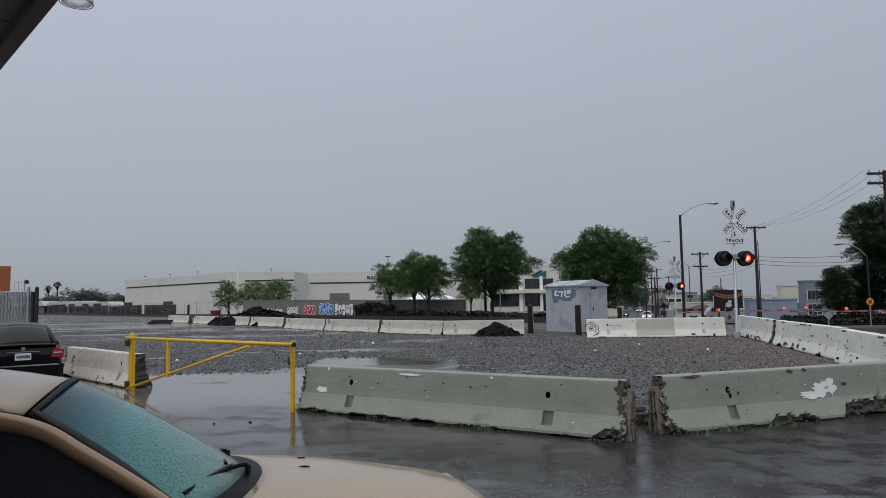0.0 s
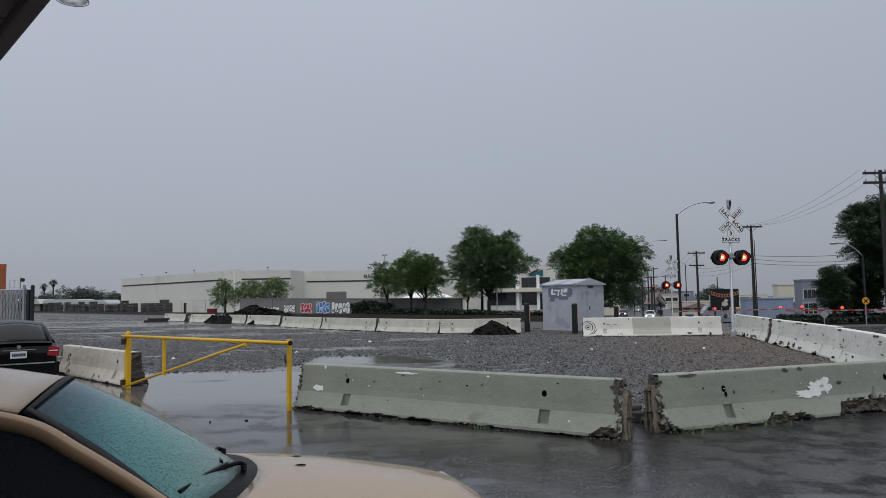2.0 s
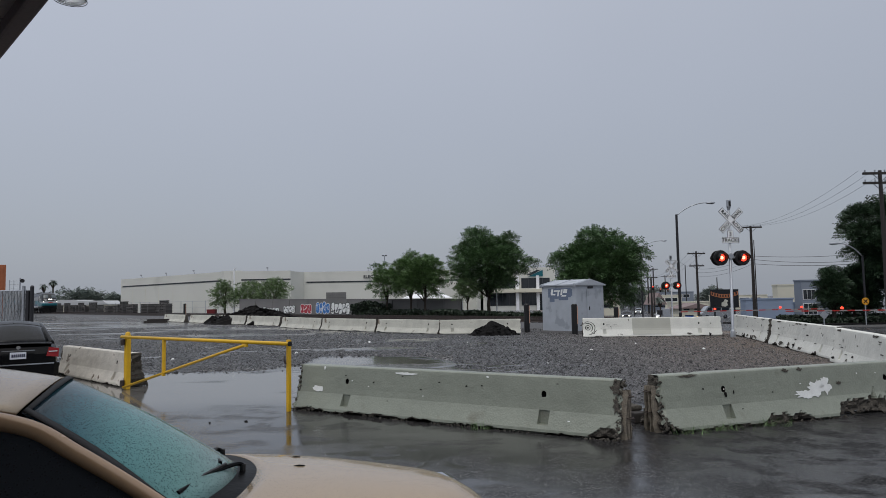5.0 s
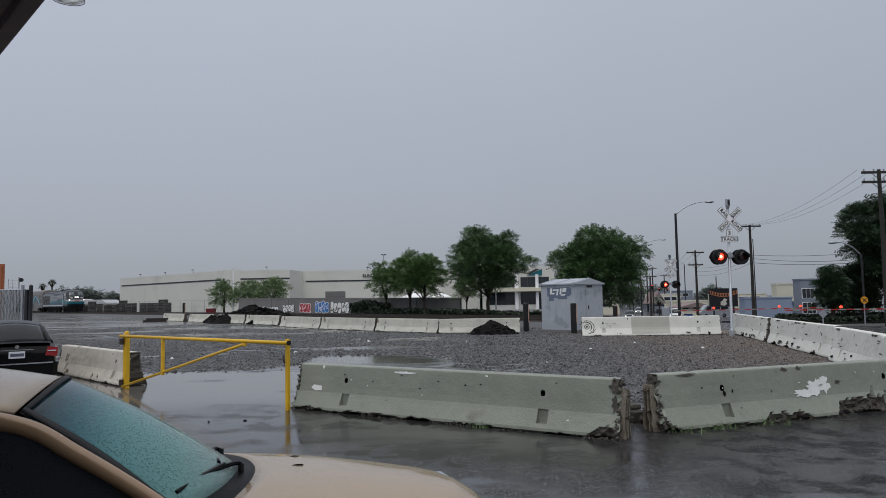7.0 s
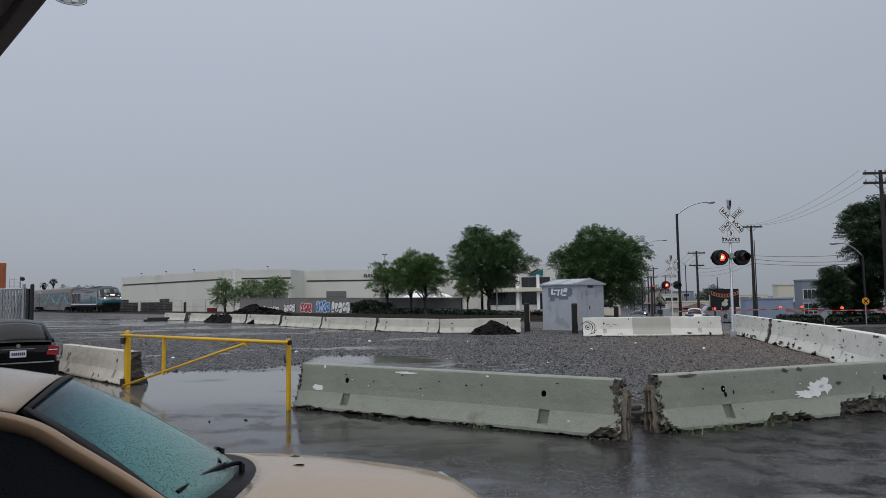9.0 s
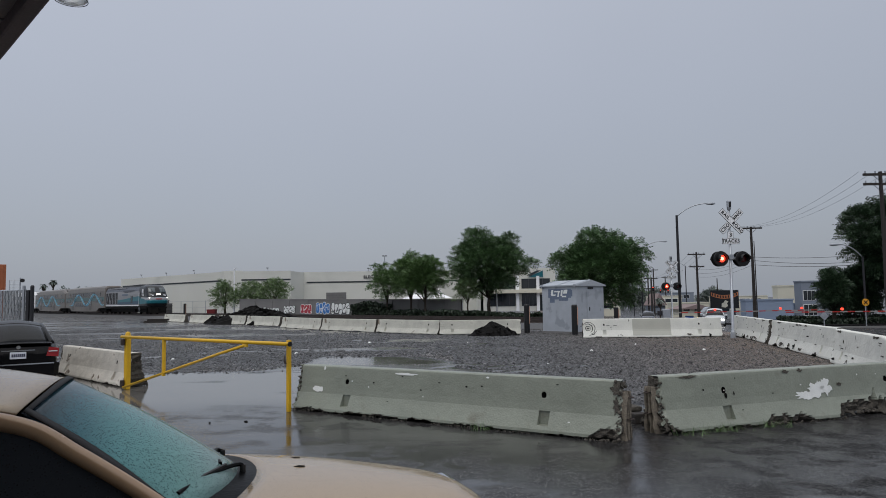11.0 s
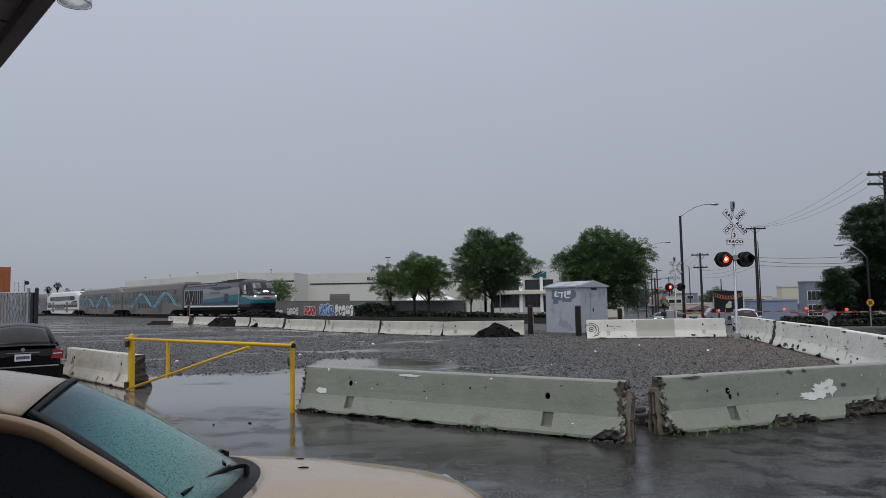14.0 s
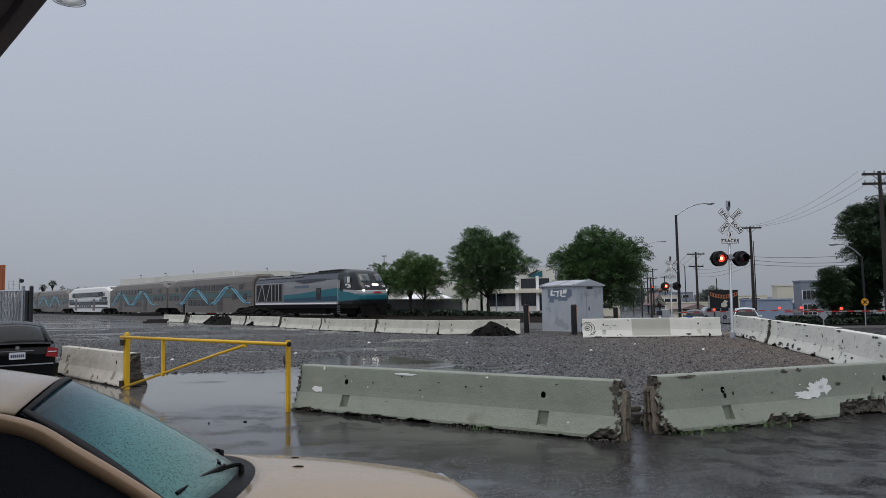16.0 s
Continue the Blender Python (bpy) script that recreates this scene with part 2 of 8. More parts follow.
def prism(poly, y0, y1):
    """A flat outline in x and z, made thick along y."""
    bm = loft([[(x, y0, z) for x, z in poly], [(x, y1, z) for x, z in poly]])
    return bm


def lettering(name, text, size, m, material, parent, depth=0.004, squeeze=1.0):
    cu = bpy.data.curves.new(name, "FONT")
    cu.body, cu.size, cu.extrude, cu.align_x, cu.align_y = text, size, depth, "CENTER", "CENTER"
    cu.space_character = 1.15
    cu.offset = 0.03 * size
    tmp = bpy.data.objects.new(name, cu)
    scene.collection.objects.link(tmp)
    dg = bpy.context.evaluated_depsgraph_get()
    me = bpy.data.meshes.new_from_object(tmp.evaluated_get(dg))
    bpy.data.objects.remove(tmp)
    me.transform(m @ Matrix.Diagonal((squeeze, 1, 1, 1)))
    me.materials.clear()
    me.materials.append(material)
    ob = new(name, me)
    ob.parent = parent
    return ob


def fall(x, y):
    """Height of the ground: level, sinking gently along the street beyond the crossing, with a low railway bank."""
    k = min(1.0, max(0.0, x / 20.0))
    d = min(1.0, max(0.0, (y - 36.0) / 20.0))
    return -k * k * (3 - 2 * k) * (0.7 * d * d * (3 - 2 * d) + 0.024 * max(0.0, min(y, 128) - 58.0) + 0.006 * max(0.0, min(y, 700) - 128.0))

# ---- ground: wet asphalt yard, gravel lot with puddles, street ----
def ground_material():
    m = bpy.data.materials.new("wet_yard_ground")
    m.use_nodes = True
    n, l = m.node_tree.nodes, m.node_tree.links
    b = n["Principled BSDF"]
    geo = n.new("ShaderNodeNewGeometry")
    sep = n.new("ShaderNodeSeparateXYZ")
    l.new(geo.outputs["Position"], sep.inputs[0])

    def noise_at(scale, detail=5.0, rough=0.55):
        t = n.new("ShaderNodeTexNoise")
        t.inputs["Scale"].default_value, t.inputs["Detail"].default_value, t.inputs["Roughness"].default_value = scale, detail, rough
        l.new(geo.outputs["Position"], t.inputs["Vector"])
        return t.outputs["Fac"]

    def calc(op, a, c=None, k=None):
        t = n.new("ShaderNodeMath")
        t.operation = op
        for i, v in enumerate((a, c, k)):
            if v is None:
                continue
            if isinstance(v, (int, float)):
                t.inputs[i].default_value = v
            else:
                l.new(v, t.inputs[i])
        return t.outputs[0]

    def step(v, lo, hi):
        t = n.new("ShaderNodeMapRange")
        t.interpolation_type = "SMOOTHSTEP"
        t.inputs["From Min"].default_value, t.inputs["From Max"].default_value = lo, hi
        l.new(v, t.inputs["Value"])
        return t.outputs["Result"]

    def blend(f, a, c, color=True):
        t = n.new("ShaderNodeMix")
        t.data_type = "RGBA" if color else "FLOAT"
        l.new(f, t.inputs["Factor"])
        for key, v in (("A", a), ("B", c)):
            s = [i for i in t.inputs if i.name == key and i.type == ("RGBA" if color else "VALUE")][0]
            if isinstance(v, tuple):
                s.default_value = (*v, 1)
            elif isinstance(v, (int, float)):
                s.default_value = v
            else:
                l.new(v, s)
        return [o for o in t.outputs if o.type == ("RGBA" if color else "VALUE")][0]

    def cells(sx, sy):
        mp = n.new("ShaderNodeMapping")
        mp.inputs["Scale"].default_value = (sx, sy, 1.0)
        l.new(geo.outputs["Position"], mp.inputs["Vector"])
        vo = n.new("ShaderNodeTexVoronoi")
        vo.inputs["Scale"].default_value = 1.0
        l.new(mp.outputs["Vector"], vo.inputs["Vector"])
        sp = n.new("ShaderNodeSeparateColor")
        l.new(vo.outputs["Color"], sp.inputs[0])
        return sp.outputs[0]

    x, y = sep.outputs["X"], sep.outputs["Y"]
    wob = noise_at(0.35, 4)
    mid = noise_at(1.6, 5)
    fine = noise_at(30, 3, 0.7)
    coarse = noise_at(9, 4, 0.7)
    grit = noise_at(120, 2)
    # gravel lies behind a line that bends round the wet yard entrance
    bend = calc("ADD", calc("MULTIPLY", step(x, 4.2, 0.0), 7.3), 12.2)
    bend = calc("ADD", bend, calc("MULTIPLY", calc("MULTIPLY", step(x, -5.0, -3.6), step(x, 1.2, -0.8)), 4.5))
    bend = calc("ADD", bend, calc("MULTIPLY", calc("SUBTRACT", wob, 0.5), 3.0))
    gravel = step(calc("SUBTRACT", y, calc("ADD", bend, calc("MULTIPLY", coarse, 1.4))), 0.0, 0.5)
    # street to the right of the barrier row
    street = step(calc("SUBTRACT", x, calc("MULTIPLY", y, 0.16)), 9.6, 9.9)
    gravel = calc("MULTIPLY", gravel, calc("SUBTRACT", 1.0, street))
    stretch = n.new("ShaderNodeMapping")
    stretch.inputs["Scale"].default_value = (0.10, 0.28, 0.2)
    stretch.inputs["Rotation"].default_value = (0, 0, radians(12))
    l.new(geo.outputs["Position"], stretch.inputs["Vector"])
    pool = n.new("ShaderNodeTexNoise")
    pool.inputs["Scale"].default_value, pool.inputs["Detail"].default_value, pool.inputs["Roughness"].default_value = 1.0, 7.0, 0.68
    l.new(stretch.outputs["Vector"], pool.inputs["Vector"])
    # standing water on the left of the lot and across the yard entrance
    left = step(calc("ADD", x, calc("MULTIPLY", y, 0.06)), 9.0, -8.0)
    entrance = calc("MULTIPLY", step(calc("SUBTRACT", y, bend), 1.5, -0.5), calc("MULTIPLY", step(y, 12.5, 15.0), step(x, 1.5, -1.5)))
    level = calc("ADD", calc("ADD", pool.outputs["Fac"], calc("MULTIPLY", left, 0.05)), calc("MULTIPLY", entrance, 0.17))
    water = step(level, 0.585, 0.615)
    damp = step(level, 0.53, 0.59)
    # the yard in front is smoother and wetter towards the entrance
    slick = step(calc("ADD", x, calc("MULTIPLY", calc("SUBTRACT", wob, 0.5), 8.0)), 4.6, 0.6)
    asphalt = blend(step(mid, 0.40, 0.62), rgb(28, 28, 30), rgb(46, 45, 46))
    asphalt = blend(step(fine, 0.56, 0.70), asphalt, rgb(74, 73, 72))
    asphalt = blend(step(wob, 0.54, 0.62), asphalt, rgb(40, 40, 41))
    speck = noise_at(75, 3, 0.8)
    chip = cells(85.0, 42.0)
    asphalt = blend(step(chip, 0.60, 1.0), asphalt, rgb(88, 87, 86))
    asphalt = blend(step(chip, 0.40, 0.0), asphalt, rgb(20, 20, 21))
    stones = blend(step(fine, 0.44, 0.60), rgb(28, 28, 29), rgb(104, 102, 101))
    stones = blend(step(coarse, 0.47, 0.56), stones, rgb(34, 34, 35))
    pebble = cells(24.0, 10.0)
    stones = blend(step(pebble, 0.25, 1.0), rgb(10, 10, 11), rgb(136, 134, 132))
    stones = blend(step(cells(16.0, 5.5), 0.84, 0.88), stones, rgb(172, 170, 168))
    stones = blend(step(coarse, 0.50, 0.42), stones, rgb(30, 30, 31))
    # brownish earth shows through near the barrier corner
    earth = calc("MULTIPLY", step(calc("SUBTRACT", x, calc("MULTIPLY", y, 0.12)), 2.0, 8.5), step(mid, 0.36, 0.58))
    stones = blend(earth, stones, rgb(122, 108, 97))
    col = blend(gravel, asphalt, stones)
    col = blend(damp, col, rgb(62, 61, 61))
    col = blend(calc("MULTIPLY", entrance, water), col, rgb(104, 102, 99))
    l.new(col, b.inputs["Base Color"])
    film = step(calc("ADD", calc("MULTIPLY", mid, 0.65), calc("MULTIPLY", speck, 0.35)), 0.465, 0.525)
    dry = blend(gravel, blend(slick, blend(film, 0.55, 0.20, False), blend(step(mid, 0.42, 0.58), 0.04, 0.26, False), False), 0.62, False)
    ro = blend(damp, dry, 0.14, False)
    ro = blend(water, ro, 0.07, False)
    l.new(ro, b.inputs["Roughness"])
    l.new(blend(damp, blend(gravel, blend(slick, blend(film, calc("MULTIPLY", chip, 0.18), calc("ADD", calc("MULTIPLY", chip, 0.5), 0.15), False), blend(step(mid, 0.42, 0.58), 0.42, 0.15, False), False), calc("MULTIPLY", pebble, 0.3), False), 0.5, False), b.inputs["Specular IOR Level"])
    bp = n.new("ShaderNodeBump")
    bp.inputs["Distance"].default_value = 0.02
    height = calc("ADD", calc("MULTIPLY", fine, 0.7), calc("MULTIPLY", grit, 0.3))
    l.new(height, bp.inputs["Height"])
    st = blend(gravel, blend(slick, blend(film, 0.7, 0.35, False), blend(step(mid, 0.42, 0.58), 0.012, 0.09, False), False), 1.0, False)
    st = blend(damp, st, 0.10, False)
    l.new(blend(water, st, 0.02, False), bp.inputs["Strength"])
    l.new(bp.outputs["Normal"], b.inputs["Normal"])
    return m


def build_ground():
    xs = [-1500, -700, -350, -200] + list(range(-120, 121, 4)) + [160, 220, 350, 700, 1500]
    ys = [-300, -120, -50, -20] + list(range(-10, 160, 4)) + [180, 220, 280, 360, 480, 700, 1200, 2500]
    verts = [(x, y, fall(x, y)) for y in ys for x in xs]
    w = len(xs)
    faces = [(j * w + i, j * w + i + 1, (j + 1) * w + i + 1, (j + 1) * w + i) for j in range(len(ys) - 1) for i in range(w - 1)]
    me = bpy.data.meshes.new("ground")
    me.from_pydata(verts, [], faces)
    me.materials.append(ground_material())
    me.polygons.foreach_set("use_smooth", [True] * len(me.polygons))
    return tagged(new("ground", me), "wet asphalt yard and gravel lot with puddles after rain", "ground", kind="structure")


ground = build_ground()


# ---- concrete barriers ----
PROFILE = [(0.0, 0.305), (0.035, 0.305), (0.075, 0.30), (0.13, 0.272), (0.20, 0.238), (0.27, 0.204), (0.33, 0.178), (0.43, 0.160), (0.54, 0.146), (0.66, 0.130), (0.755, 0.117), (0.795, 0.110), (0.81, 0.094)]


def half_width(z):
    return float(np.interp(z, [p[0] for p in PROFILE], [p[1] for p in PROFILE]))


def barrier(length, material, label, m, seed=0, wear=1.0, rough_end=0.0, holes=(0.16, 0.84), height=0.81, fine=True, scoops=()):
    """A long concrete safety barrier on its flat base: front at -y. Holes and stirrup pockets are cut into both faces."""
    rnd = random.Random(seed)
    e = thing("concrete_barrier", m, label, "concrete barrier", "concrete barriers")
    step = (0.04 if scoops else 0.075) if fine else 0.3
    cuts = []
    if holes:
        for c in (h * length for h in holes):
            cuts.append((c - length / 2 - 0.02, 0.045, 0.50, 0.61))
            cuts.append((c - length / 2, 0.085, 0.13, 0.33))
    xs = set(np.linspace(-length / 2, length / 2, max(8, int(length / step))).round(3).tolist())
    for c, w, a, b in cuts:
        xs = {x for x in xs if abs(x - c) > w + 0.01}
    for c, w, a, b in cuts:
        xs |= {round(c - w, 3), round(c + w, 3)}
    xs = sorted(xs)
    zs = sorted({p[0] for p in PROFILE} | {0.50, 0.61} | ({0.055, 0.10, 0.165, 0.235, 0.30} if scoops else set()))
    bm = bmesh.new()
    grid = {}
    ns = noise.noise
    lifts, ends, hollows = [], [], []
    for i, x in enumerate(xs):
        lift = max(0.0, ns(Vector((x * 1.1 + seed * 7.3, 0.3, 0))) * 0.15 + ns(Vector((x * 5.0, seed * 3.1, 2))) * 0.06 + ns(Vector((x * 17.0, seed * 1.1, 5))) * 0.03 + 0.012) * wear
        hollow = 0.0
        for p, q, deep in scoops:  # lumps broken out of the foot
            edge = min(1.0, max(0.0, min(x - p, q - x) / 0.22))
            hollow = max(hollow, edge ** 0.6 * deep * (1 + 0.5 * ns(Vector((x * 5.0, seed, 1.0))) + 0.4 * ns(Vector((x * 17.0, seed, 3.0)))))
        hollows.append(hollow)
        crown = max(0.0, ns(Vector((x * 2.7, seed * 5.7, 9))) - 0.42) * 0.10 * wear
        endness = max(0.0, 1 - (length / 2 - abs(x)) / 0.16)
        lifts.append(lift)
        ends.append(endness)
        for s in (-1, 1):
            for j, z in enumerate(zs):
                hw = half_width(z)
                zz = z
                if z < max(0.14, lift + 0.04):
                    zz = max(z, lift + 0.12 * z)
                    hw = half_width(zz)
                    if z == 0.0:
                        zz = lift
                        hw -= 0.05 + 0.3 * min(lift, 0.12)
                if hollow > z + 0.01:
                    hw -= min(0.13, 0.03 + 0.7 * (hollow - z)) * (0.8 + 0.5 * ns(Vector((x * 14.0, z * 16.0, seed + 2.0))))
                if z > 0.79:
                    zz -= crown
                    hw -= crown * 0.5
                j2 = ns(Vector((x * 9 + s, z * 9, seed)))
                hw += 0.006 * j2 * wear
                xx = x
                if endness > 0:
                    k = rough_end * endness
                    xx -= math.copysign(1, x) * k * (0.06 + 0.05 * ns(Vector((s * 3.0, z * 6, seed + 4))) + 0.035 * rnd.uniform(-1, 1)) * (1.3 if z > 0.6 or z < 0.1 else 0.8)
                    hw -= k * max(0, 0.02 + 0.05 * ns(Vector((z * 8, s * 2.0, seed + 8))) + 0.025 * rnd.uniform(-1, 1))
                grid[i, s, j] = bm.verts.new((xx, s * hw, zz * height / 0.81))
    nz = len(zs)
    cut_cells = set()
    for i in range(len(xs) - 1):
        for c, w, a, b in cuts:
            if xs[i] >= c - w - 2e-3 and xs[i + 1] <= c + w + 2e-3:
                for j in range(nz - 1):
                    if zs[j] >= a - 1e-3 and zs[j + 1] <= b + 1e-3:
                        cut_cells.add((i, j))
    for i in range(len(xs) - 1):
        for s in (-1, 1):
            for j in range(nz - 1):
                if (i, j) in cut_cells:
                    continue
                q = (grid[i, s, j], grid[i + 1, s, j], grid[i + 1, s, j + 1], grid[i, s, j + 1])
                f = bm.faces.new(q if s < 0 else q[::-1])
                chipped = zs[j] < max(min(lifts[i], lifts[i + 1]) - 0.01, min(hollows[i], hollows[i + 1]) - 0.005)
                if chipped or (rough_end > 1.2 and max(ends[i], ends[i + 1]) > 0.45 and (zs[j] < 0.2 or zs[j] > 0.5 or rough_end > 1.2)):
                    f.material_index = 1
        bm.faces.new((grid[i, -1, nz - 1], grid[i + 1, -1, nz - 1], grid[i + 1, 1, nz - 1], grid[i, 1, nz - 1]))
        bm.faces.new((grid[i, 1, 0], grid[i + 1, 1, 0], grid[i + 1, -1, 0], grid[i, -1, 0])).material_index = 1
    for i in (0, len(xs) - 1):
        for j in range(nz - 1):
            q = (grid[i, -1, j], grid[i, 1, j], grid[i, 1, j + 1], grid[i, -1, j + 1])
            bm.faces.new(q if i else q[::-1]).material_index = 1
    # walls of the holes
    for c, w, a, b in cuts:
        ii = [k for k, x in enumerate(xs) if abs(x - c + w) < 2e-3 or abs(x - c - w) < 2e-3]
        jj = [k for k, z in enumerate(zs) if a - 1e-3 <= z <= b + 1e-3]
        for s in (-1, 1):
            loop = [grid[ii[0], s, j] for j in jj] + [grid[ii[-1], s, j] for j in jj[::-1]]
            if a > 0.4:  # the drilled hole is round, with a chipped rim
                mid_x, mid_z = c, (loop[0].co.z + max(v.co.z for v in loop)) / 2
                ring = []
                for t in range(2 * len(loop)):
                    p = loop[t // 2].co
                    q = p if t % 2 == 0 else (p + loop[(t // 2 + 1) % len(loop)].co) / 2
                    ang = math.atan2(q.z - mid_z, q.x - mid_x)
                    rad = 0.042 * (1 + 0.22 * ns(Vector((math.cos(ang) * 2, math.sin(ang) * 2, seed + s + c))))
                    z = mid_z + rad * 1.15 * math.sin(ang)
                    ring.append(bm.verts.new((mid_x + rad * math.cos(ang), s * (half_width(z * 0.81 / height) - 0.003), z)))
                for t in range(len(loop)):
                    u = (t + 1) % len(loop)
                    bm.faces.new((loop[t], loop[u], ring[2 * u], ring[2 * t + 1], ring[2 * t]))
                loop = ring
            deep = [bm.verts.new((v.co.x, v.co.y - s * 0.075 if a > 0.4 else s * (half_width(0.36) - 0.015), v.co.z)) for v in loop]
            k = len(loop)
            for t in range(k):
                try:
                    bm.faces.new((loop[t], loop[(t + 1) % k], deep[(t + 1) % k], deep[t])).material_index = 2 if a > 0.4 else 0
                except ValueError:
                    pass
            bm.faces.new(deep).material_index = 2 if a > 0.4 else 0
    bmesh.ops.recalc_face_normals(bm, faces=bm.faces)
    if fine and rough_end > 0.5:
        crumbs = bmesh.new()
        for sx in (-1, 1):
            for k in range(150):
                z = 0.80 * rnd.random()
                edge = rnd.random() < 0.6
                yy = rnd.choice((-1, 1)) * (half_width(z) - (rnd.uniform(0.0, 0.03) if edge else rnd.uniform(0.03, 0.2)))
                r = rnd.uniform(0.008, 0.034)
                g = bmesh.ops.create_icosphere(crumbs, subdivisions=1, radius=r)
                for v in g["verts"]:
                    v.co *= rnd.uniform(0.6, 1.25)
                bmesh.ops.translate(crumbs, vec=(sx * (length / 2 - rnd.uniform(0.05, 0.13) * rough_end - 0.0), yy, z), verts=g["verts"])
        for k in range(260):  # ragged foot
            i = rnd.randrange(len(xs))
            z = lifts[i] + rnd.uniform(-0.01, 0.02)
            g = bmesh.ops.create_icosphere(crumbs, subdivisions=1, radius=rnd.uniform(0.006, 0.018) + 0.06 * min(hollows[i], 0.2))
            for v in g["verts"]:
                v.co *= rnd.uniform(0.6, 1.3)
            bmesh.ops.translate(crumbs, vec=(xs[i] + rnd.uniform(-0.04, 0.04), -half_width(max(z, 0)) + rnd.uniform(0.0, 0.035), z * height / 0.81), verts=g["verts"])
        tagged(part("crumbled_edge", crumbs, M["broken"], e), "crumbled concrete at the broken ends", kind="stuff")
    part("barrier_body", bm, [material, M["broken"], M["hollow"], M["broken"]], e)
    # wire loop at each end, by which neighbours are pinned
    if fine:
        for sx in (-1, 1):
            for z in (0.28, 0.58):
                x0 = sx * (length / 2 - 0.05)
                part("pin_loop", tube([(x0, -0.05, z), (x0 + sx * 0.1, -0.04, z), (x0 + sx * 0.13, 0, z), (x0 + sx * 0.1, 0.04, z), (x0, 0.05, z)], 0.011, 6), M["rust"], e, "rusty steel wire loop")
    return e


def run(ax, ay, bx, by):
    """Pose and length of a barrier whose front base line goes from a to b, front to the right of that way's reverse."""
    d = Vector((bx - ax, by - ay, 0))
    nrm = Vector((-d.y, d.x, 0)).normalized()
    c = Vector(((ax + bx) / 2, (ay + by) / 2, 0)) + nrm * 0.305
    return pose(c.x, c.y, 0, 0, 0, math.degrees(math.atan2(d.y, d.x))), d.length


m_, l_ = run(-2.79, 12.93, 2.43, 9.535)
near_barrier = barrier(l_, M["rail_paint"], "grey-green painted concrete barrier with chipped base beside the yellow gate", m_, 3, 0.75, 1.0, holes=(0.201, 0.809), scoops=((-2.0, -0.6, 0.06), (-3.1, -2.2, 0.07), (0.3, 1.3, 0.045), (2.6, 3.2, 0.14)))
m_, l_ = run(3.13, 9.976, 8.62, 11.90)
near_barrier_two = barrier(l_, M["rail_paint"], "grey-green painted concrete barrier with broken end and peeled paint", m_, 11, 0.8, 1.15, holes=(0.215, 0.788), scoops=((-1.1, -0.05, 0.13), (0.45, 3.2, 0.27), (-3.1, -2.55, 0.16), (-2.2, -1.2, 0.05)))
m_, l_ = run(-11.25, 20.36, -7.55, 16.63)
barrier(l_, M["rail_grey"], "short weathered white concrete barrier beside the gate post", m_, 5, 1.0, 0.8)
m_, l_ = run(6.91, 33.92, 13.55, 33.40)
patched_barrier = barrier(l_, M["rail_white"], "white concrete barrier with a grey overpainted patch", m_, 8, 0.45, 0.5, height=0.93)
flaking = []
for k, (a, b) in enumerate((((14.6, 35.2), (13.05, 28.05)), ((12.85, 27.45), (11.42, 20.4)), ((11.12, 20.05), (9.35, 13.9)))):
    m_, l_ = run(*a, *b)
    flaking.append(barrier(l_, M["rail_white"], "white concrete barrier with flaking black-edged paint", m_, 20 + k, 1.2, 0.9, height=0.97))
FAR = [((-31.9, 79.9), (-27.4, 74.2)), ((-26.4, 72.9), (-22.3, 68.0)), ((-21.6, 67.3), (-17.7, 62.6)), ((-17.5, 62.3), (-13.3, 56.9)), ((-12.5, 54.1), (-8.5, 48.6)), ((-8.4, 48.4), (-4.2, 43.6)), ((-4.1, 43.5), (-0.2, 39.4)), ((-0.1, 39.3), (4.5, 39.0))]
for k, (a, b) in enumerate(FAR):
    m_, l_ = run(*a, *b)
    barrier(l_, M["rail_bare"], "far weathered whitish concrete barrier along the gravel lot", m_, 40 + k, 0.7, 0.5, fine=False)


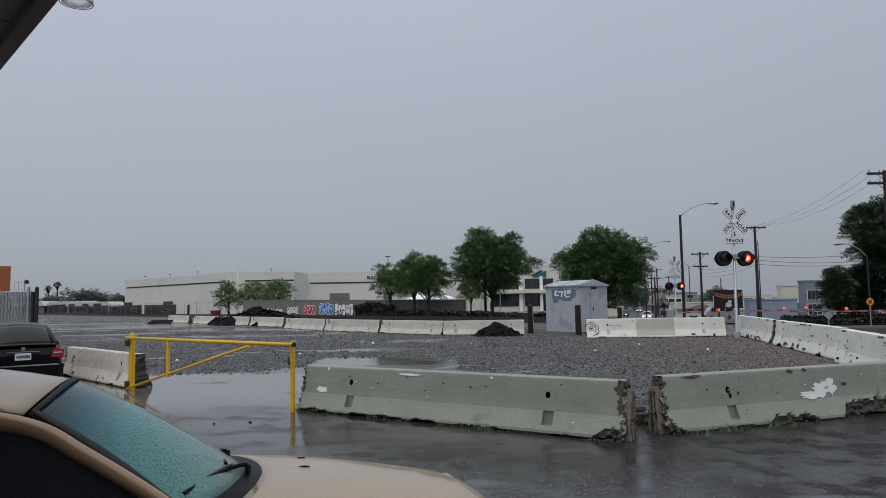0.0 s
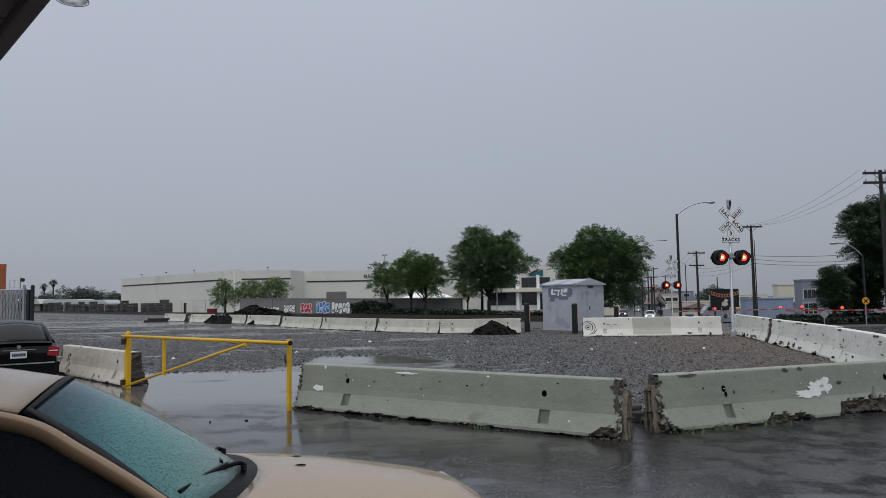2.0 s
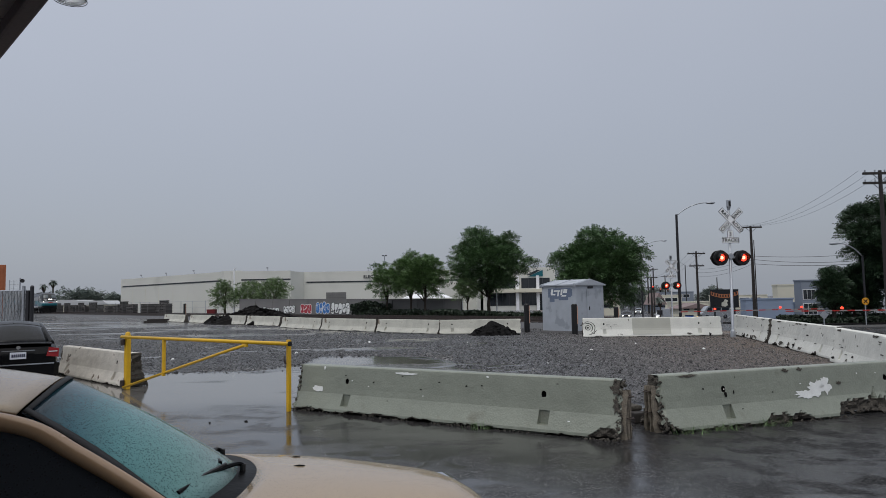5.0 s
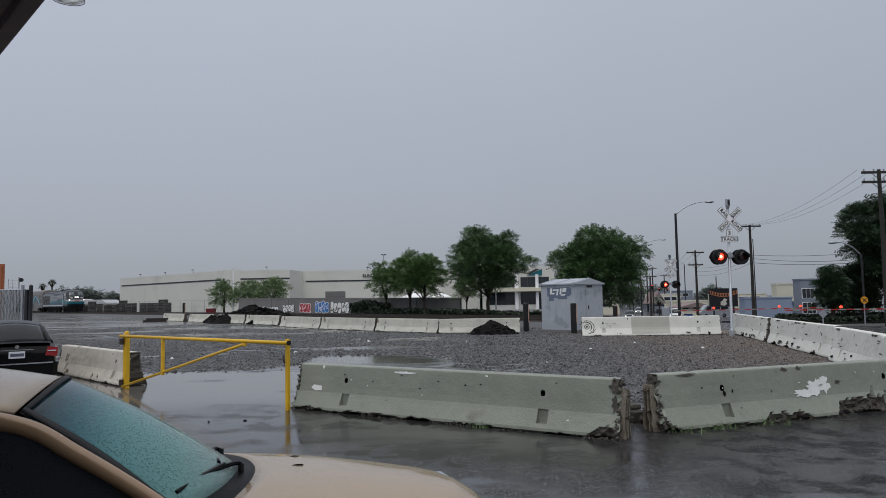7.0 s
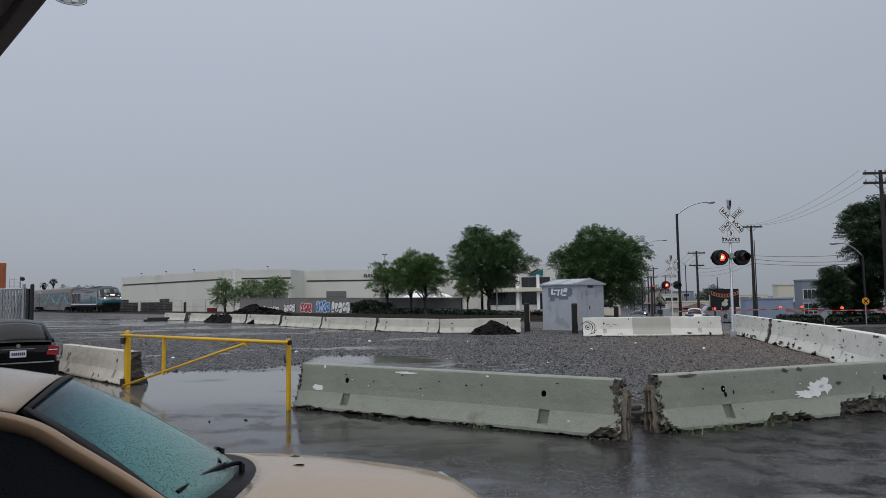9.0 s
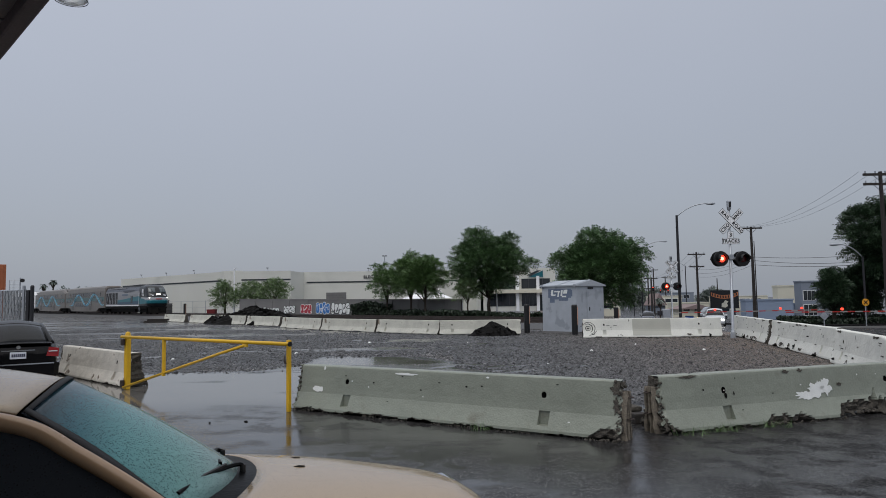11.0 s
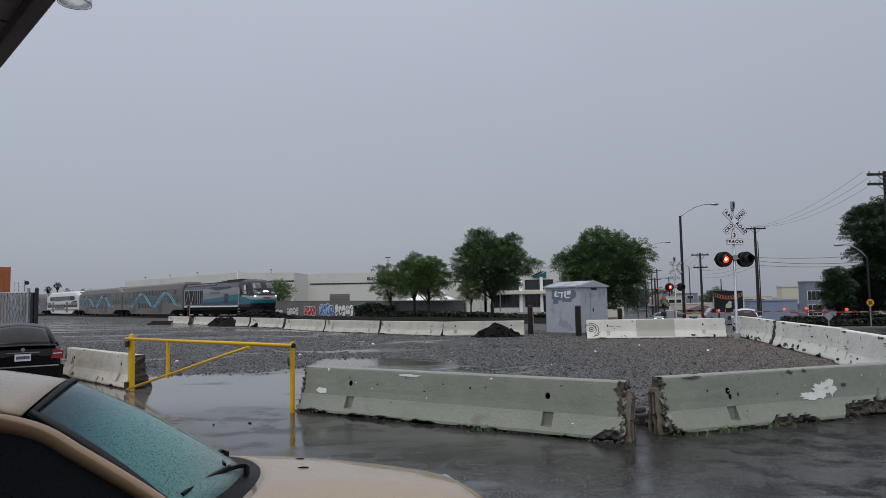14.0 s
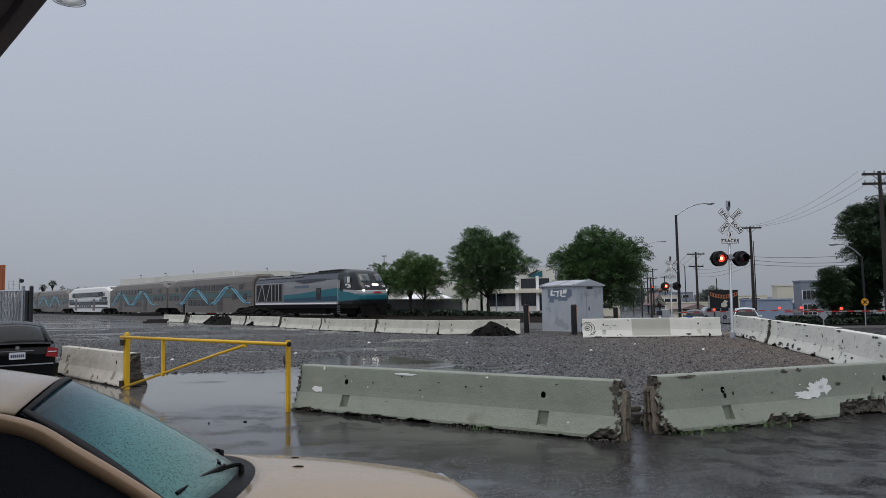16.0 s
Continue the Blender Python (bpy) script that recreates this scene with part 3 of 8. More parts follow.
# ---- yellow swing gate ----
def swing_gate():
    a, b = Vector((-7.355, 16.40, 0)), Vector((-2.765, 12.68, 0))
    d = (b - a)
    ln = d.length
    e = thing("swing_gate", Matrix.Translation(a) @ Matrix.Rotation(math.atan2(d.y, d.x), 4, "Z"), "yellow painted steel pipe swing gate, closed across the yard entrance", "gate")
    post = part("gate_post", box(-0.056, 0.056, -0.056, 0.056, 0, 1.27, 0.012), M["yellow"], e)
    part("post_cap", tube([(0, 0, 1.27), (0, 0, 1.32), (0, 0, 1.34)], [0.06, 0.05, 0.02], 12), M["yellow"], post)
    latch = part("gate_post", box(ln - 0.034, ln + 0.034, -0.034, 0.034, 0, 1.29, 0.01), M["yellow"], e)
    part("latch_chain", tube([(ln - 0.02, -0.08, 1.0), (ln, -0.1, 0.93), (ln + 0.01, -0.08, 0.86)], 0.02, 6), M["rust"], latch)
    part("top_pipe", tube([(-0.08, -0.11, 1.225), (ln + 0.16, -0.11, 1.225)], 0.035, 14), M["yellow"], e, smooth=True)
    part("pipe_end_cap", tube([(ln + 0.155, -0.11, 1.225), (ln + 0.18, -0.11, 1.225)], 0.045, 14), M["rubber"], e)
    part("diagonal_brace", tube([(0.03, -0.11, 0.06), (ln * 0.67, -0.11, 0.99), (ln * 0.804, -0.11, 1.17)], 0.029, 12), M["yellow"], e, smooth=True)
    part("brace_plate", box(ln * 0.79, ln * 0.815, -0.13, -0.09, 1.13, 1.21, 0.01), M["yellow"], e)
    part("upright_strut", box(ln * 0.306 - 0.033, ln * 0.306 + 0.033, -0.14, -0.08, 0.42, 1.21, 0.008), M["yellow"], e)
    for z in (0.15, 1.1):
        part("hinge", tube([(-0.02, -0.11, z - 0.07), (-0.02, -0.11, z + 0.07)], 0.05, 10), M["rust"], e)
    return e


swing_gate()


# ---- railway ----
HEAD = radians(41.67)
ALONG = Vector((math.sin(HEAD), -math.cos(HEAD), 0))
ACROSS = Vector((math.cos(HEAD), math.sin(HEAD), 0))
TRACK0 = Vector((-19.84, 78.63, 0))
RAIL_TOP = 0.50
YAW = math.degrees(math.atan2(ALONG.y, ALONG.x))


def on_track(t, side=0.0, z=0.0):
    p = TRACK0 + ALONG * t + ACROSS * side
    return Vector((p.x, p.y, z))


def build_track(side):
    e = thing("railway_track", Matrix.Translation(on_track(0, side)) @ Matrix.Rotation(radians(YAW), 4, "Z"), "wet railway track of rusty rails on grey ballast", "railway track", "railway tracks", "structure")
    part("ballast_bed", loft([[(x, -2.9, 0.0), (x, -1.7, 0.30), (x, 1.7, 0.30), (x, 2.9, 0.0)] for x in (-420, -200, -100, -50, -20, 0, 20, 43)]), M["ballast"], e)
    for s in (-0.75, 0.75):
        part("rail", prism_x([(s - 0.07, 0.31), (s + 0.07, 0.31), (s + 0.03, 0.36), (s + 0.036, 0.46), (s + 0.036, RAIL_TOP), (s - 0.036, RAIL_TOP), (s - 0.036, 0.46), (s - 0.03, 0.36)], -420, 43), M["rust"], e)
    tie = None
    for k in range(220):
        x = 42.5 - 0.62 * k
        if tie is None:
            tie = part("sleeper", box(-0.11, 0.11, -1.28, 1.28, 0.26, 0.33), M["wood"], e)
            tie.location.x = x
        else:
            t2 = new("sleeper", tie.data)
            t2.parent = e
            t2.location.x = x
    return e


def prism_x(poly, x0, x1):
    return loft([[(x0, y, z) for y, z in poly], [(x1, y, z) for y, z in poly]])


build_track(0.0)
build_track(4.4)

# ---- train ----
M["coach"] = surface("coach_silver_brown", rgb(108, 102, 97), 0.36, 0.1, vary=0.12, scale=0.8, bump=0.03, second=rgb(94, 88, 83), patch=0.5, patch_scale=0.6, soft_edge=0.2)
M["coach_roof"] = surface("coach_roof_grey", rgb(152, 150, 148), 0.5, 0.2, vary=0.1, scale=1.0)
M["pane"] = glass("dark_coach_glass", (0.012, 0.014, 0.016), 0.12)
M["coach_white"] = surface("coach_white_paint", rgb(222, 222, 222), 0.35, vary=0.05, scale=1.0)
M["wave_pale"] = surface("pale_blue_stripe", rgb(138, 192, 208), 0.35, vary=0.05)
M["wave_blue"] = surface("blue_stripe", rgb(62, 132, 168), 0.35, vary=0.05)
M["teal"] = surface("teal_paint", rgb(26, 104, 116), 0.32, vary=0.06, scale=0.8)
M["loco_grey"] = surface("locomotive_grey_paint", rgb(138, 138, 142), 0.35, 0.1, vary=0.07, scale=0.8)
M["loco_dark"] = surface("locomotive_dark_paint", rgb(18, 21, 26), 0.3, vary=0.1)
M["loco_roof"] = surface("locomotive_roof_paint", rgb(58, 62, 72), 0.3, vary=0.12)
M["loco_trim"] = surface("locomotive_silver_trim", rgb(168, 170, 174), 0.35, 0.1, vary=0.06)
M["deep_blue"] = surface("deep_blue_stripe", rgb(20, 66, 92), 0.32, vary=0.06)
M["loco_blue_grey"] = surface("faint_blue_grey_letters", rgb(92, 106, 122), 0.35, vary=0.06)
M["under"] = surface("underframe_grime", rgb(20, 19, 19), 0.8, vary=0.35)
M["under"].node_tree.nodes["Principled BSDF"].inputs["Specular IOR Level"].default_value = 0.12


M["screen_glass"] = glass("locomotive_windscreen", (0.10, 0.12, 0.13), 0.06)


def mix_of(a, b, t):
    return a + (b - a) * t


def wheel_pair(parent, x, material, r=0.46):
    for s in (-1, 1):
        w = part("wheel", tube([(x, s * 0.66, r), (x, s * 0.70, r), (x, s * 0.70, r), (x, s * 0.80, r)], [r + 0.03, r + 0.03, r, r], 20), material, parent)
        part("axle_box", box(x - 0.16, x + 0.16, s * 0.95 - 0.09, s * 0.95 + 0.09, r - 0.16, r + 0.18, 0.02), M["under"], w)


def bogie(e, x, axles):
    b = part("bogie", box(x - axles[-1] - 0.75, x + axles[-1] + 0.75, -1.1, 1.1, 0.36, 0.92, 0.05), M["under"], e, "black bogie frame")
    for a in axles:
        wheel_pair(b, x + a, M["under"])
    return b


def ribbon(points, width, y, parent, material, name="wave_stripe"):
    """A flat band along points in x and z, standing a little proud of a side at y."""
    bm = bmesh.new()
    lo, hi = [], []
    for i, (x, z) in enumerate(points):
        x0, z0 = points[max(i - 1, 0)]
        x1, z1 = points[min(i + 1, len(points) - 1)]
        d = math.hypot(x1 - x0, z1 - z0)
        nx, nz = -(z1 - z0) / d, (x1 - x0) / d
        w = width * (0.3 + 0.7 * math.sin(math.pi * (i + 0.5) / len(points)) ** 0.5) / 2
        lo.append(bm.verts.new((x - nx * w, y, z - nz * w)))
        hi.append(bm.verts.new((x + nx * w, y, z + nz * w)))
    for a, b, c, d in zip(lo, lo[1:], hi[1:], hi):
        bm.faces.new((a, b, c, d))
    r = bmesh.ops.extrude_face_region(bm, geom=list(bm.faces))
    bmesh.ops.translate(bm, vec=(0, 0.012, 0), verts=[v for v in r["geom"] if isinstance(v, bmesh.types.BMVert)])
    bmesh.ops.recalc_face_normals(bm, faces=bm.faces)
    return part(name, bm, material, parent)


def pane_grid(e, name, xs, w, z0, z1, y, material=None):
    """Window panes at xs; all alike ones share one mesh."""
    first = None
    for x in xs:
        if first is None:
            first = part(name, box(-w / 2, w / 2, y - 0.025, y + 0.025, z0, z1), material or M["pane"], e)
            first.location.x = x
        else:
            o = new(name, first.data)
            o.parent = e
            o.location.x = x
    return first


def coach(white, taper=(1, 1), peaks=(-3.6, 6.4)):
    """A bilevel coach, 25.4 m long; the side towards the lot is -y. taper: whether the rear and the front end are lower; peaks: crests of the wave."""
    label = "white bilevel passenger coach with dark window bands" if white else "silver-grey bilevel passenger coach with pale blue wave stripes"
    e = thing("passenger_coach", Matrix(), label, "train coach", "train coaches")
    L = 12.75
    body = M["coach_white"] if white else M["coach"]

    def ring(x, top, hw, low):
        t = min(top, 4.78)
        return [(x, -hw, low), (x, -hw, 1.5), (x, -hw, 3.1), (x, -hw * 0.995, min(3.9, t - 0.2)), (x, -hw * 0.93, t - 0.30), (x, -hw * 0.78, t - 0.08), (x, -hw * 0.5, t), (x, hw * 0.5, t), (x, hw * 0.78, t - 0.08), (x, hw * 0.93, t - 0.30), (x, hw * 0.995, min(3.9, t - 0.2)), (x, hw, 3.1), (x, hw, 1.5), (x, hw, low)]

    secs = []
    for sx in (-1, 1):
        low_end = taper[0 if sx < 0 else 1]
        t0, t1 = (4.05, 4.12) if low_end else (4.62, 4.76)
        half = [ring(sx * L, t0 - 0.1, 1.36, 1.0), ring(sx * (L - 0.16), t1, 1.47, 1.0), ring(sx * (L - 2.6), 4.78 if not low_end else 4.72, 1.49, 1.0), ring(sx * (L - 3.6), 4.78, 1.49, 0.9), ring(sx * (L - 4.6), 4.78, 1.49, 0.40)]
        secs += half if sx < 0 else [ring(0, 4.78, 1.49, 0.36)] + half[::-1]
    part("coach_body", loft(secs), body, e)
    part("roof_panel", prism_x([(-1.10, 4.705), (-0.74, 4.81), (0.74, 4.81), (1.10, 4.705)], -L + 3.0, L - 3.0), M["coach_roof"], e)
    for y in (-1.497, 1.497):
        for z in (2.2, 2.86):
            part("body_seam", box(-L + 0.3, L - 0.3, y - 0.006, y + 0.006, z, z + 0.025), M["under"], e)
    for sx in (-1, 1):
        if taper[0 if sx < 0 else 1]:
            u = part("roof_unit", box(sx * (L - 1.5) - 0.9, sx * (L - 1.5) + 0.9, -0.85, 0.85, 4.2, 4.56, 0.06), M["coach_roof"], e)
            for k in range(4):
                part("unit_louvre", box(sx * (L - 1.5) - 0.7 + 0.4 * k, sx * (L - 1.5) - 0.5 + 0.4 * k, -0.87, -0.84, 4.26, 4.5), M["under"], u)
        part("gangway", box(min(sx * L, sx * (L + 0.28)), max(sx * L, sx * (L + 0.28)), -0.55, 0.55, 1.0, 3.3, 0.03), M["rubber"], e)
        bogie(e, sx * (L - 2.3), (-1.25, 1.25))
        part("coupler", box(min(sx * L, sx * (L + 0.3)), max(sx * L, sx * (L + 0.3)), -0.15, 0.15, 0.75, 1.0), M["under"], e)
    for y in (-1.495, 1.495):
        if white:
            part("window_band", box(-9.4, 9.4, y - 0.010, y + 0.010, 3.0, 3.80), M["stripe"], e, "dark band round the upper windows")
            part("window_band", box(-11.9, 11.9, y - 0.010, y + 0.010, 1.62, 2.16), M["stripe"], e, "dark band round the lower windows")
            part("side_band", box(-12.4, 12.4, y - 0.012, y + 0.012, 1.02, 1.20), M["stripe"], e)
            part("side_band", box(-12.0, 12.0, y - 0.012, y + 0.012, 2.32, 2.40), M["wave_blue"], e)
            part("name_bar", box(8.6, 11.6, y - 0.014, y + 0.014, 2.55, 2.85), M["stripe"], e, "dark lettering as a bar")
        else:
            part("teal_panel", box(-12.3, 12.3, y - 0.006, y + 0.006, 2.24, 2.84), M["coach_teal"], e, "dull teal band along the side")
        pane_grid(e, "upper_window", [-7.4 + 1.36 * k for k in range(11)], 1.06, 3.08, 3.74, y)
        pane_grid(e, "lower_window", [-4.9 + 1.36 * k for k in range(6)], 1.08, 1.28, 2.02, y)
        pane_grid(e, "end_window", [-11.6, -10.4, -9.2, 8.0, 9.2, 10.8], 0.95, 1.98, 2.66, y)
        pane_grid(e, "end_upper_window", [-9.6, 9.9], 0.9, 3.12, 3.66, y)
        for dx in (-7.1, 4.2):
            d = part("sliding_door", box(dx - 0.72, dx + 0.72, y - 0.02, y + 0.02, 0.62, 2.72, 0.02), M["coach_door"] if not white else M["coach"], e, "double-leaf sliding door")
            for k in (-0.36, 0.36):
                part("door_pane", box(dx + k - 0.24, dx + k + 0.24, y - 0.03, y + 0.03, 1.4, 2.5), M["glass"], d)
        if not white:
            a, b = peaks
            half = (b - a) / 2
            for off, w, mt in ((0.0, 0.17, M["wave_pale"]), (0.50, 0.20, M["wave_blue"]), (0.84, 0.09, M["wave_pale"])):
                pts = []
                for k in range(97):
                    x = a - half - 1.2 + (4 * half + 2.4) * k / 96
                    inside = min(max(x, a - half), b + half)
                    pts.append((x + off, 2.46 - off * 0.12 + 0.98 * math.cos(math.pi * (inside - a) / half) + 0.12 * abs(x - inside)))
                pts = [p for p in pts if abs(p[0]) < 12.4]
                ribbon(pts, w, y - 0.036 if y < 0 else y + 0.024, e, mt)
    return e


def curve_through(pts, n=8):
    """Catmull-Rom points through pts."""
    p = [Vector(q) for q in pts]
    p = [p[0] * 2 - p[1]] + p + [p[-1] * 2 - p[-2]]
    out = []
    for a, b, c, d in zip(p, p[1:], p[2:], p[3:]):
        for k in range(n):
            t = k / n
            out.append(0.5 * ((2 * b) + (c - a) * t + (2 * a - 5 * b + 4 * c - d) * t * t + (3 * b - a - 3 * c + d) * t ** 3))
    return out + [p[-2]]


M["coach_teal"] = surface("dull_teal_coach_band", rgb(64, 98, 100), 0.38, vary=0.12, scale=0.8)
M["coach_door"] = surface("coach_door_grey", rgb(74, 70, 68), 0.4, vary=0.15)


def locomotive():
    e = thing("locomotive", Matrix(), "grey, teal and black streamlined diesel locomotive with lit headlights", "locomotive")
    R, F_ = -10.3, 10.4   # rear and front of the body

    def hood(x, top, hw):
        return [(x, -hw, 1.25), (x, -hw, 3.05), (x, -hw * 0.97, 3.55), (x, -hw * 0.74, top - 0.12), (x, -hw * 0.55, top), (x, hw * 0.55, top), (x, hw * 0.74, top - 0.12), (x, hw * 0.97, 3.55), (x, hw, 3.05), (x, hw, 1.25)]

    part("hood_body", loft([hood(R, 4.2, 1.45), hood(R + 0.1, 4.26, 1.5), hood(3.5, 4.26, 1.5), hood(6.3, 4.28, 1.5)]), M["loco_grey"], e)
    for y in (-1.512, 1.512):
        part("teal_stripe", prism([(R + 6.5, 1.55), (6.25, 1.55), (6.25, 2.78), (3.2, 2.62), (-0.5, 2.36), (R + 6.5, 2.24)], y - 0.008, y + 0.008), M["teal"], e)
        part("blue_stripe", prism([(R + 6.5, 1.55), (6.25, 1.55), (6.25, 2.05), (2.2, 1.98), (R + 6.5, 1.86)], y - 0.013, y + 0.013), M["deep_blue"], e, "deep blue lower stripe")
        part("white_line", box(R + 0.3, 6.1, y - 0.016, y + 0.016, 1.30, 1.42), M["white"], e)
        door = part("side_door", box(2.55, 3.45, y - 0.018, y + 0.018, 1.72, 2.85, 0.02), M["loco_dark"], e)
        part("door_pane", box(2.68, 3.32, y - 0.03, y + 0.03, 2.35, 2.75), M["glass"], door)
        grille = part("radiator_grille", box(R + 0.45, R + 6.35, y - 0.012, y + 0.012, 1.62, 3.42), M["black"], e)
        for x0, x1 in ((0.75, 1.7), (2.45, 1.85), (2.75, 3.55), (3.95, 3.95), (4.7, 4.7), (5.45, 5.45), (6.2, 6.2)):
            part("zigzag_trim", loft([[(R + x + a, y + b, z) for a, b in ((-0.06, -0.025), (0.06, -0.025), (0.06, 0.025), (-0.06, 0.025))] for x, z in ((x0, 1.66), (x1, 3.40))]), M["loco_trim"], grille)
        for k in range(22):
            part("louvre", box(R + 0.5, R + 6.3, y - 0.016, y + 0.016, 1.70 + 0.078 * k, 1.715 + 0.078 * k), M["under"], grille)
        part("roof_dip", prism([(-1.4, 3.58), (0.2, 3.34), (2.2, 3.46), (4.2, 3.60), (4.2, 3.75), (-1.4, 3.75)], y * 0.992 - 0.01, y * 0.992 + 0.01), M["loco_roof"], e, "dark curve of the roof colour")
        part("name_bar", box(-1.6, 1.2, y - 0.012, y + 0.012, 2.92, 3.16), M["loco_blue_grey"], e, "faint blue-grey lettering as a bar")
    # roof equipment
    part("roof_shroud", prism([(-4.0, 4.15), (-3.2, 4.34), (0.2, 4.38), (3.2, 4.48), (6.4, 4.50), (6.4, 4.1)], -0.98, 0.98), M["loco_dark"], e)
    part("roof_cover", prism_x([(-1.462, 3.62), (-1.13, 4.165), (-0.84, 4.29), (0.84, 4.29), (1.13, 4.165), (1.462, 3.62)], R + 0.05, 6.3), M["loco_roof"], e, "dark blue-grey roof cover")
    for x0, x1 in ((-9.6, -7.6), (-7.2, -5.2)):
        part("radiator_fan", box(x0, x1, -0.95, 0.95, 4.18, 4.34, 0.04), M["dark_steel"], e)
    for k in range(5):
        part("roof_hatch", box(-9.7 + 1.9 * k, -8.1 + 1.9 * k, -1.30, -0.95, 4.02, 4.20, 0.03), M["loco_grey"], e)
    for k in range(2):
        part("exhaust_panel", box(2.2 + 2.0 * k, 3.9 + 2.0 * k, -1.05, 1.05, 4.40 + 0.03 * k, 4.54 + 0.02 * k, 0.03), M["black"], e)
    # cab: a tall face with a raked windscreen over a rounded nose
    LEVELS = ((0.92, 10.22, 1.36), (1.25, 10.36, 1.48), (1.7, 10.46, 1.52), (2.1, 10.50, 1.52), (2.45, 10.44, 1.52), (2.75, 10.30, 1.51), (3.0, 10.12, 1.50), (3.14, 9.98, 1.49), (3.6, 9.70, 1.45), (4.0, 9.40, 1.38), (4.16, 9.20, 1.32), (4.30, 8.85, 1.16), (4.42, 8.2, 0.9), (4.47, 7.4, 0.6))

    def on_cab(z, a, lift=0.0):
        """A point of the cab's skin: a from -90 (one side) over 0 (front) to 90 degrees."""
        xf, hw = (float(np.interp(z, [q[0] for q in LEVELS], [q[k] for q in LEVELS])) for k in (1, 2))
        r = radians(a)
        cx, sy = math.cos(r) ** 0.8, math.copysign(abs(math.sin(r)) ** 0.55, math.sin(r))
        return (xf - 1.0 + (1.0 + lift) * cx, (hw + lift) * sy, z + (lift * 0.4 if z > 3 else 0))

    secs = []
    for z, xf, hw in LEVELS:
        secs.append([(6.25, -hw, z)] + [on_cab(z, -90 + 7.5 * k) for k in range(25)] + [(6.25, hw, z)])
    cab = part("cab", loft(secs), M["loco_dark"], e, "dark rounded cab", smooth=True)

    def patch(name, z0, z1, a0, a1, material, label="", lift=0.02, nz=4, na=10):
        bm = bmesh.new()
        g = [[[bm.verts.new(on_cab(mix_of(z0, z1, b / nz), mix_of(a0, a1, a / na), d)) for b in range(nz + 1)] for a in range(na + 1)] for d in (lift, lift - 0.03)]
        for q in (0, 1):
            for a in range(na):
                for b in range(nz):
                    bm.faces.new((g[q][a][b], g[q][a + 1][b], g[q][a + 1][b + 1], g[q][a][b + 1]))
        for a in range(na):
            for b in (0, nz):
                bm.faces.new((g[0][a][b], g[0][a + 1][b], g[1][a + 1][b], g[1][a][b]))
        bmesh.ops.recalc_face_normals(bm, faces=bm.faces)
        return part(name, bm, material, cab, label, smooth=True)

    for s in (-1, 1):
        patch("windscreen", 3.24, 3.98, s * 4, s * 44, M["screen_glass"], "raked windscreen half", 0.025)
        part("wiper", tube([on_cab(3.2, s * 14, 0.05), on_cab(3.85, s * 24, 0.05)], 0.022, 5), M["black"], cab)
        patch("nose_band", 2.12, 2.50, 0.0, s * 89, M["loco_trim"], "silver-grey band round the nose", 0.016)
        patch("nose_teal", 1.62, 2.11, 0.0, s * 89, M["teal"], "teal band under the nose band", 0.012)
        patch("headlight", 2.40, 2.54, s * 42, s * 51, M["lamp_white"], "lit white headlight", 0.04)
        x, y, z = on_cab(2.84, s * 22, 0.03)
        lettering("number", "926", 0.26, Matrix.Translation((x, y, z)) @ Matrix.Rotation(radians(90 + s * 14), 4, "Z") @ Matrix.Rotation(radians(70), 4, "X"), M["white"], cab, 0.01)
    patch("top_headlight", 2.92, 3.05, -3.5, 3.5, M["lamp_white"], "lit white headlight pair", 0.04)
    part("red_badge", box(10.50, 10.545, -0.42, 0.42, 2.22, 2.36, 0.01), M["red"], cab, "blurred red lettering as a bar")
    for y in (-1.53, 1.53):
        part("cab_trim_side", prism([(7.3, 2.42), (8.3, 2.34), (9.5, 2.12), (9.5, 2.50), (8.4, 2.55), (7.3, 2.62)], y - 0.012, y + 0.012), M["loco_trim"], cab)
        part("cab_teal_side", prism([(6.3, 1.55), (9.5, 1.62), (9.5, 2.11), (8.3, 2.33), (7.3, 2.41), (6.3, 2.72)], y - 0.010, y + 0.010), M["teal"], cab)
        part("cab_grey_side", prism([(6.25, 2.78), (6.75, 2.70), (6.75, 3.5), (6.25, 3.5)], y - 0.008, y + 0.008), M["loco_grey"], cab)
    lettering("number", "926", 0.52, Matrix.Translation((8.1, -1.555, 2.92)) @ Matrix.Rotation(radians(90), 4, "X"), M["white"], cab, 0.01)
    part("cab_side_window", box(7.35, 8.15, -1.52, -1.40, 3.2, 3.82, 0.02), M["screen_glass"], cab)
    part("side_mirror", box(8.2, 8.36, -1.72, -1.52, 3.2, 3.75, 0.03), M["white"], cab)
    part("pilot_plow", loft([[(9.8, -1.3, 0.2), (10.35, -1.1, 0.2), (10.65, 0, 0.2), (10.35, 1.1, 0.2), (9.8, 1.3, 0.2)], [(9.7, -1.4, 1.1), (10.25, -1.2, 1.1), (10.4, 0, 1.1), (10.25, 1.2, 1.1), (9.7, 1.4, 1.1)]]), M["under"], e)
    part("sill", box(R, 9.6, -1.5, 1.5, 0.86, 1.27, 0.03), M["under"], e)
    part("fuel_tank", prism_x([(-1.4, 0.95), (-1.25, 0.35), (1.25, 0.35), (1.4, 0.95)], -4.1, 4.1), M["under"], e)
    for k in range(5):
        part("step_rung", box(6.2, 6.7, -1.52, -1.40, 0.35 + k * 0.18, 0.39 + k * 0.18), M["steel"], e)
    part("handrail", tube([(6.5, -1.6, 1.3), (6.5, -1.6, 3.2)], 0.02, 6), M["white"], e)
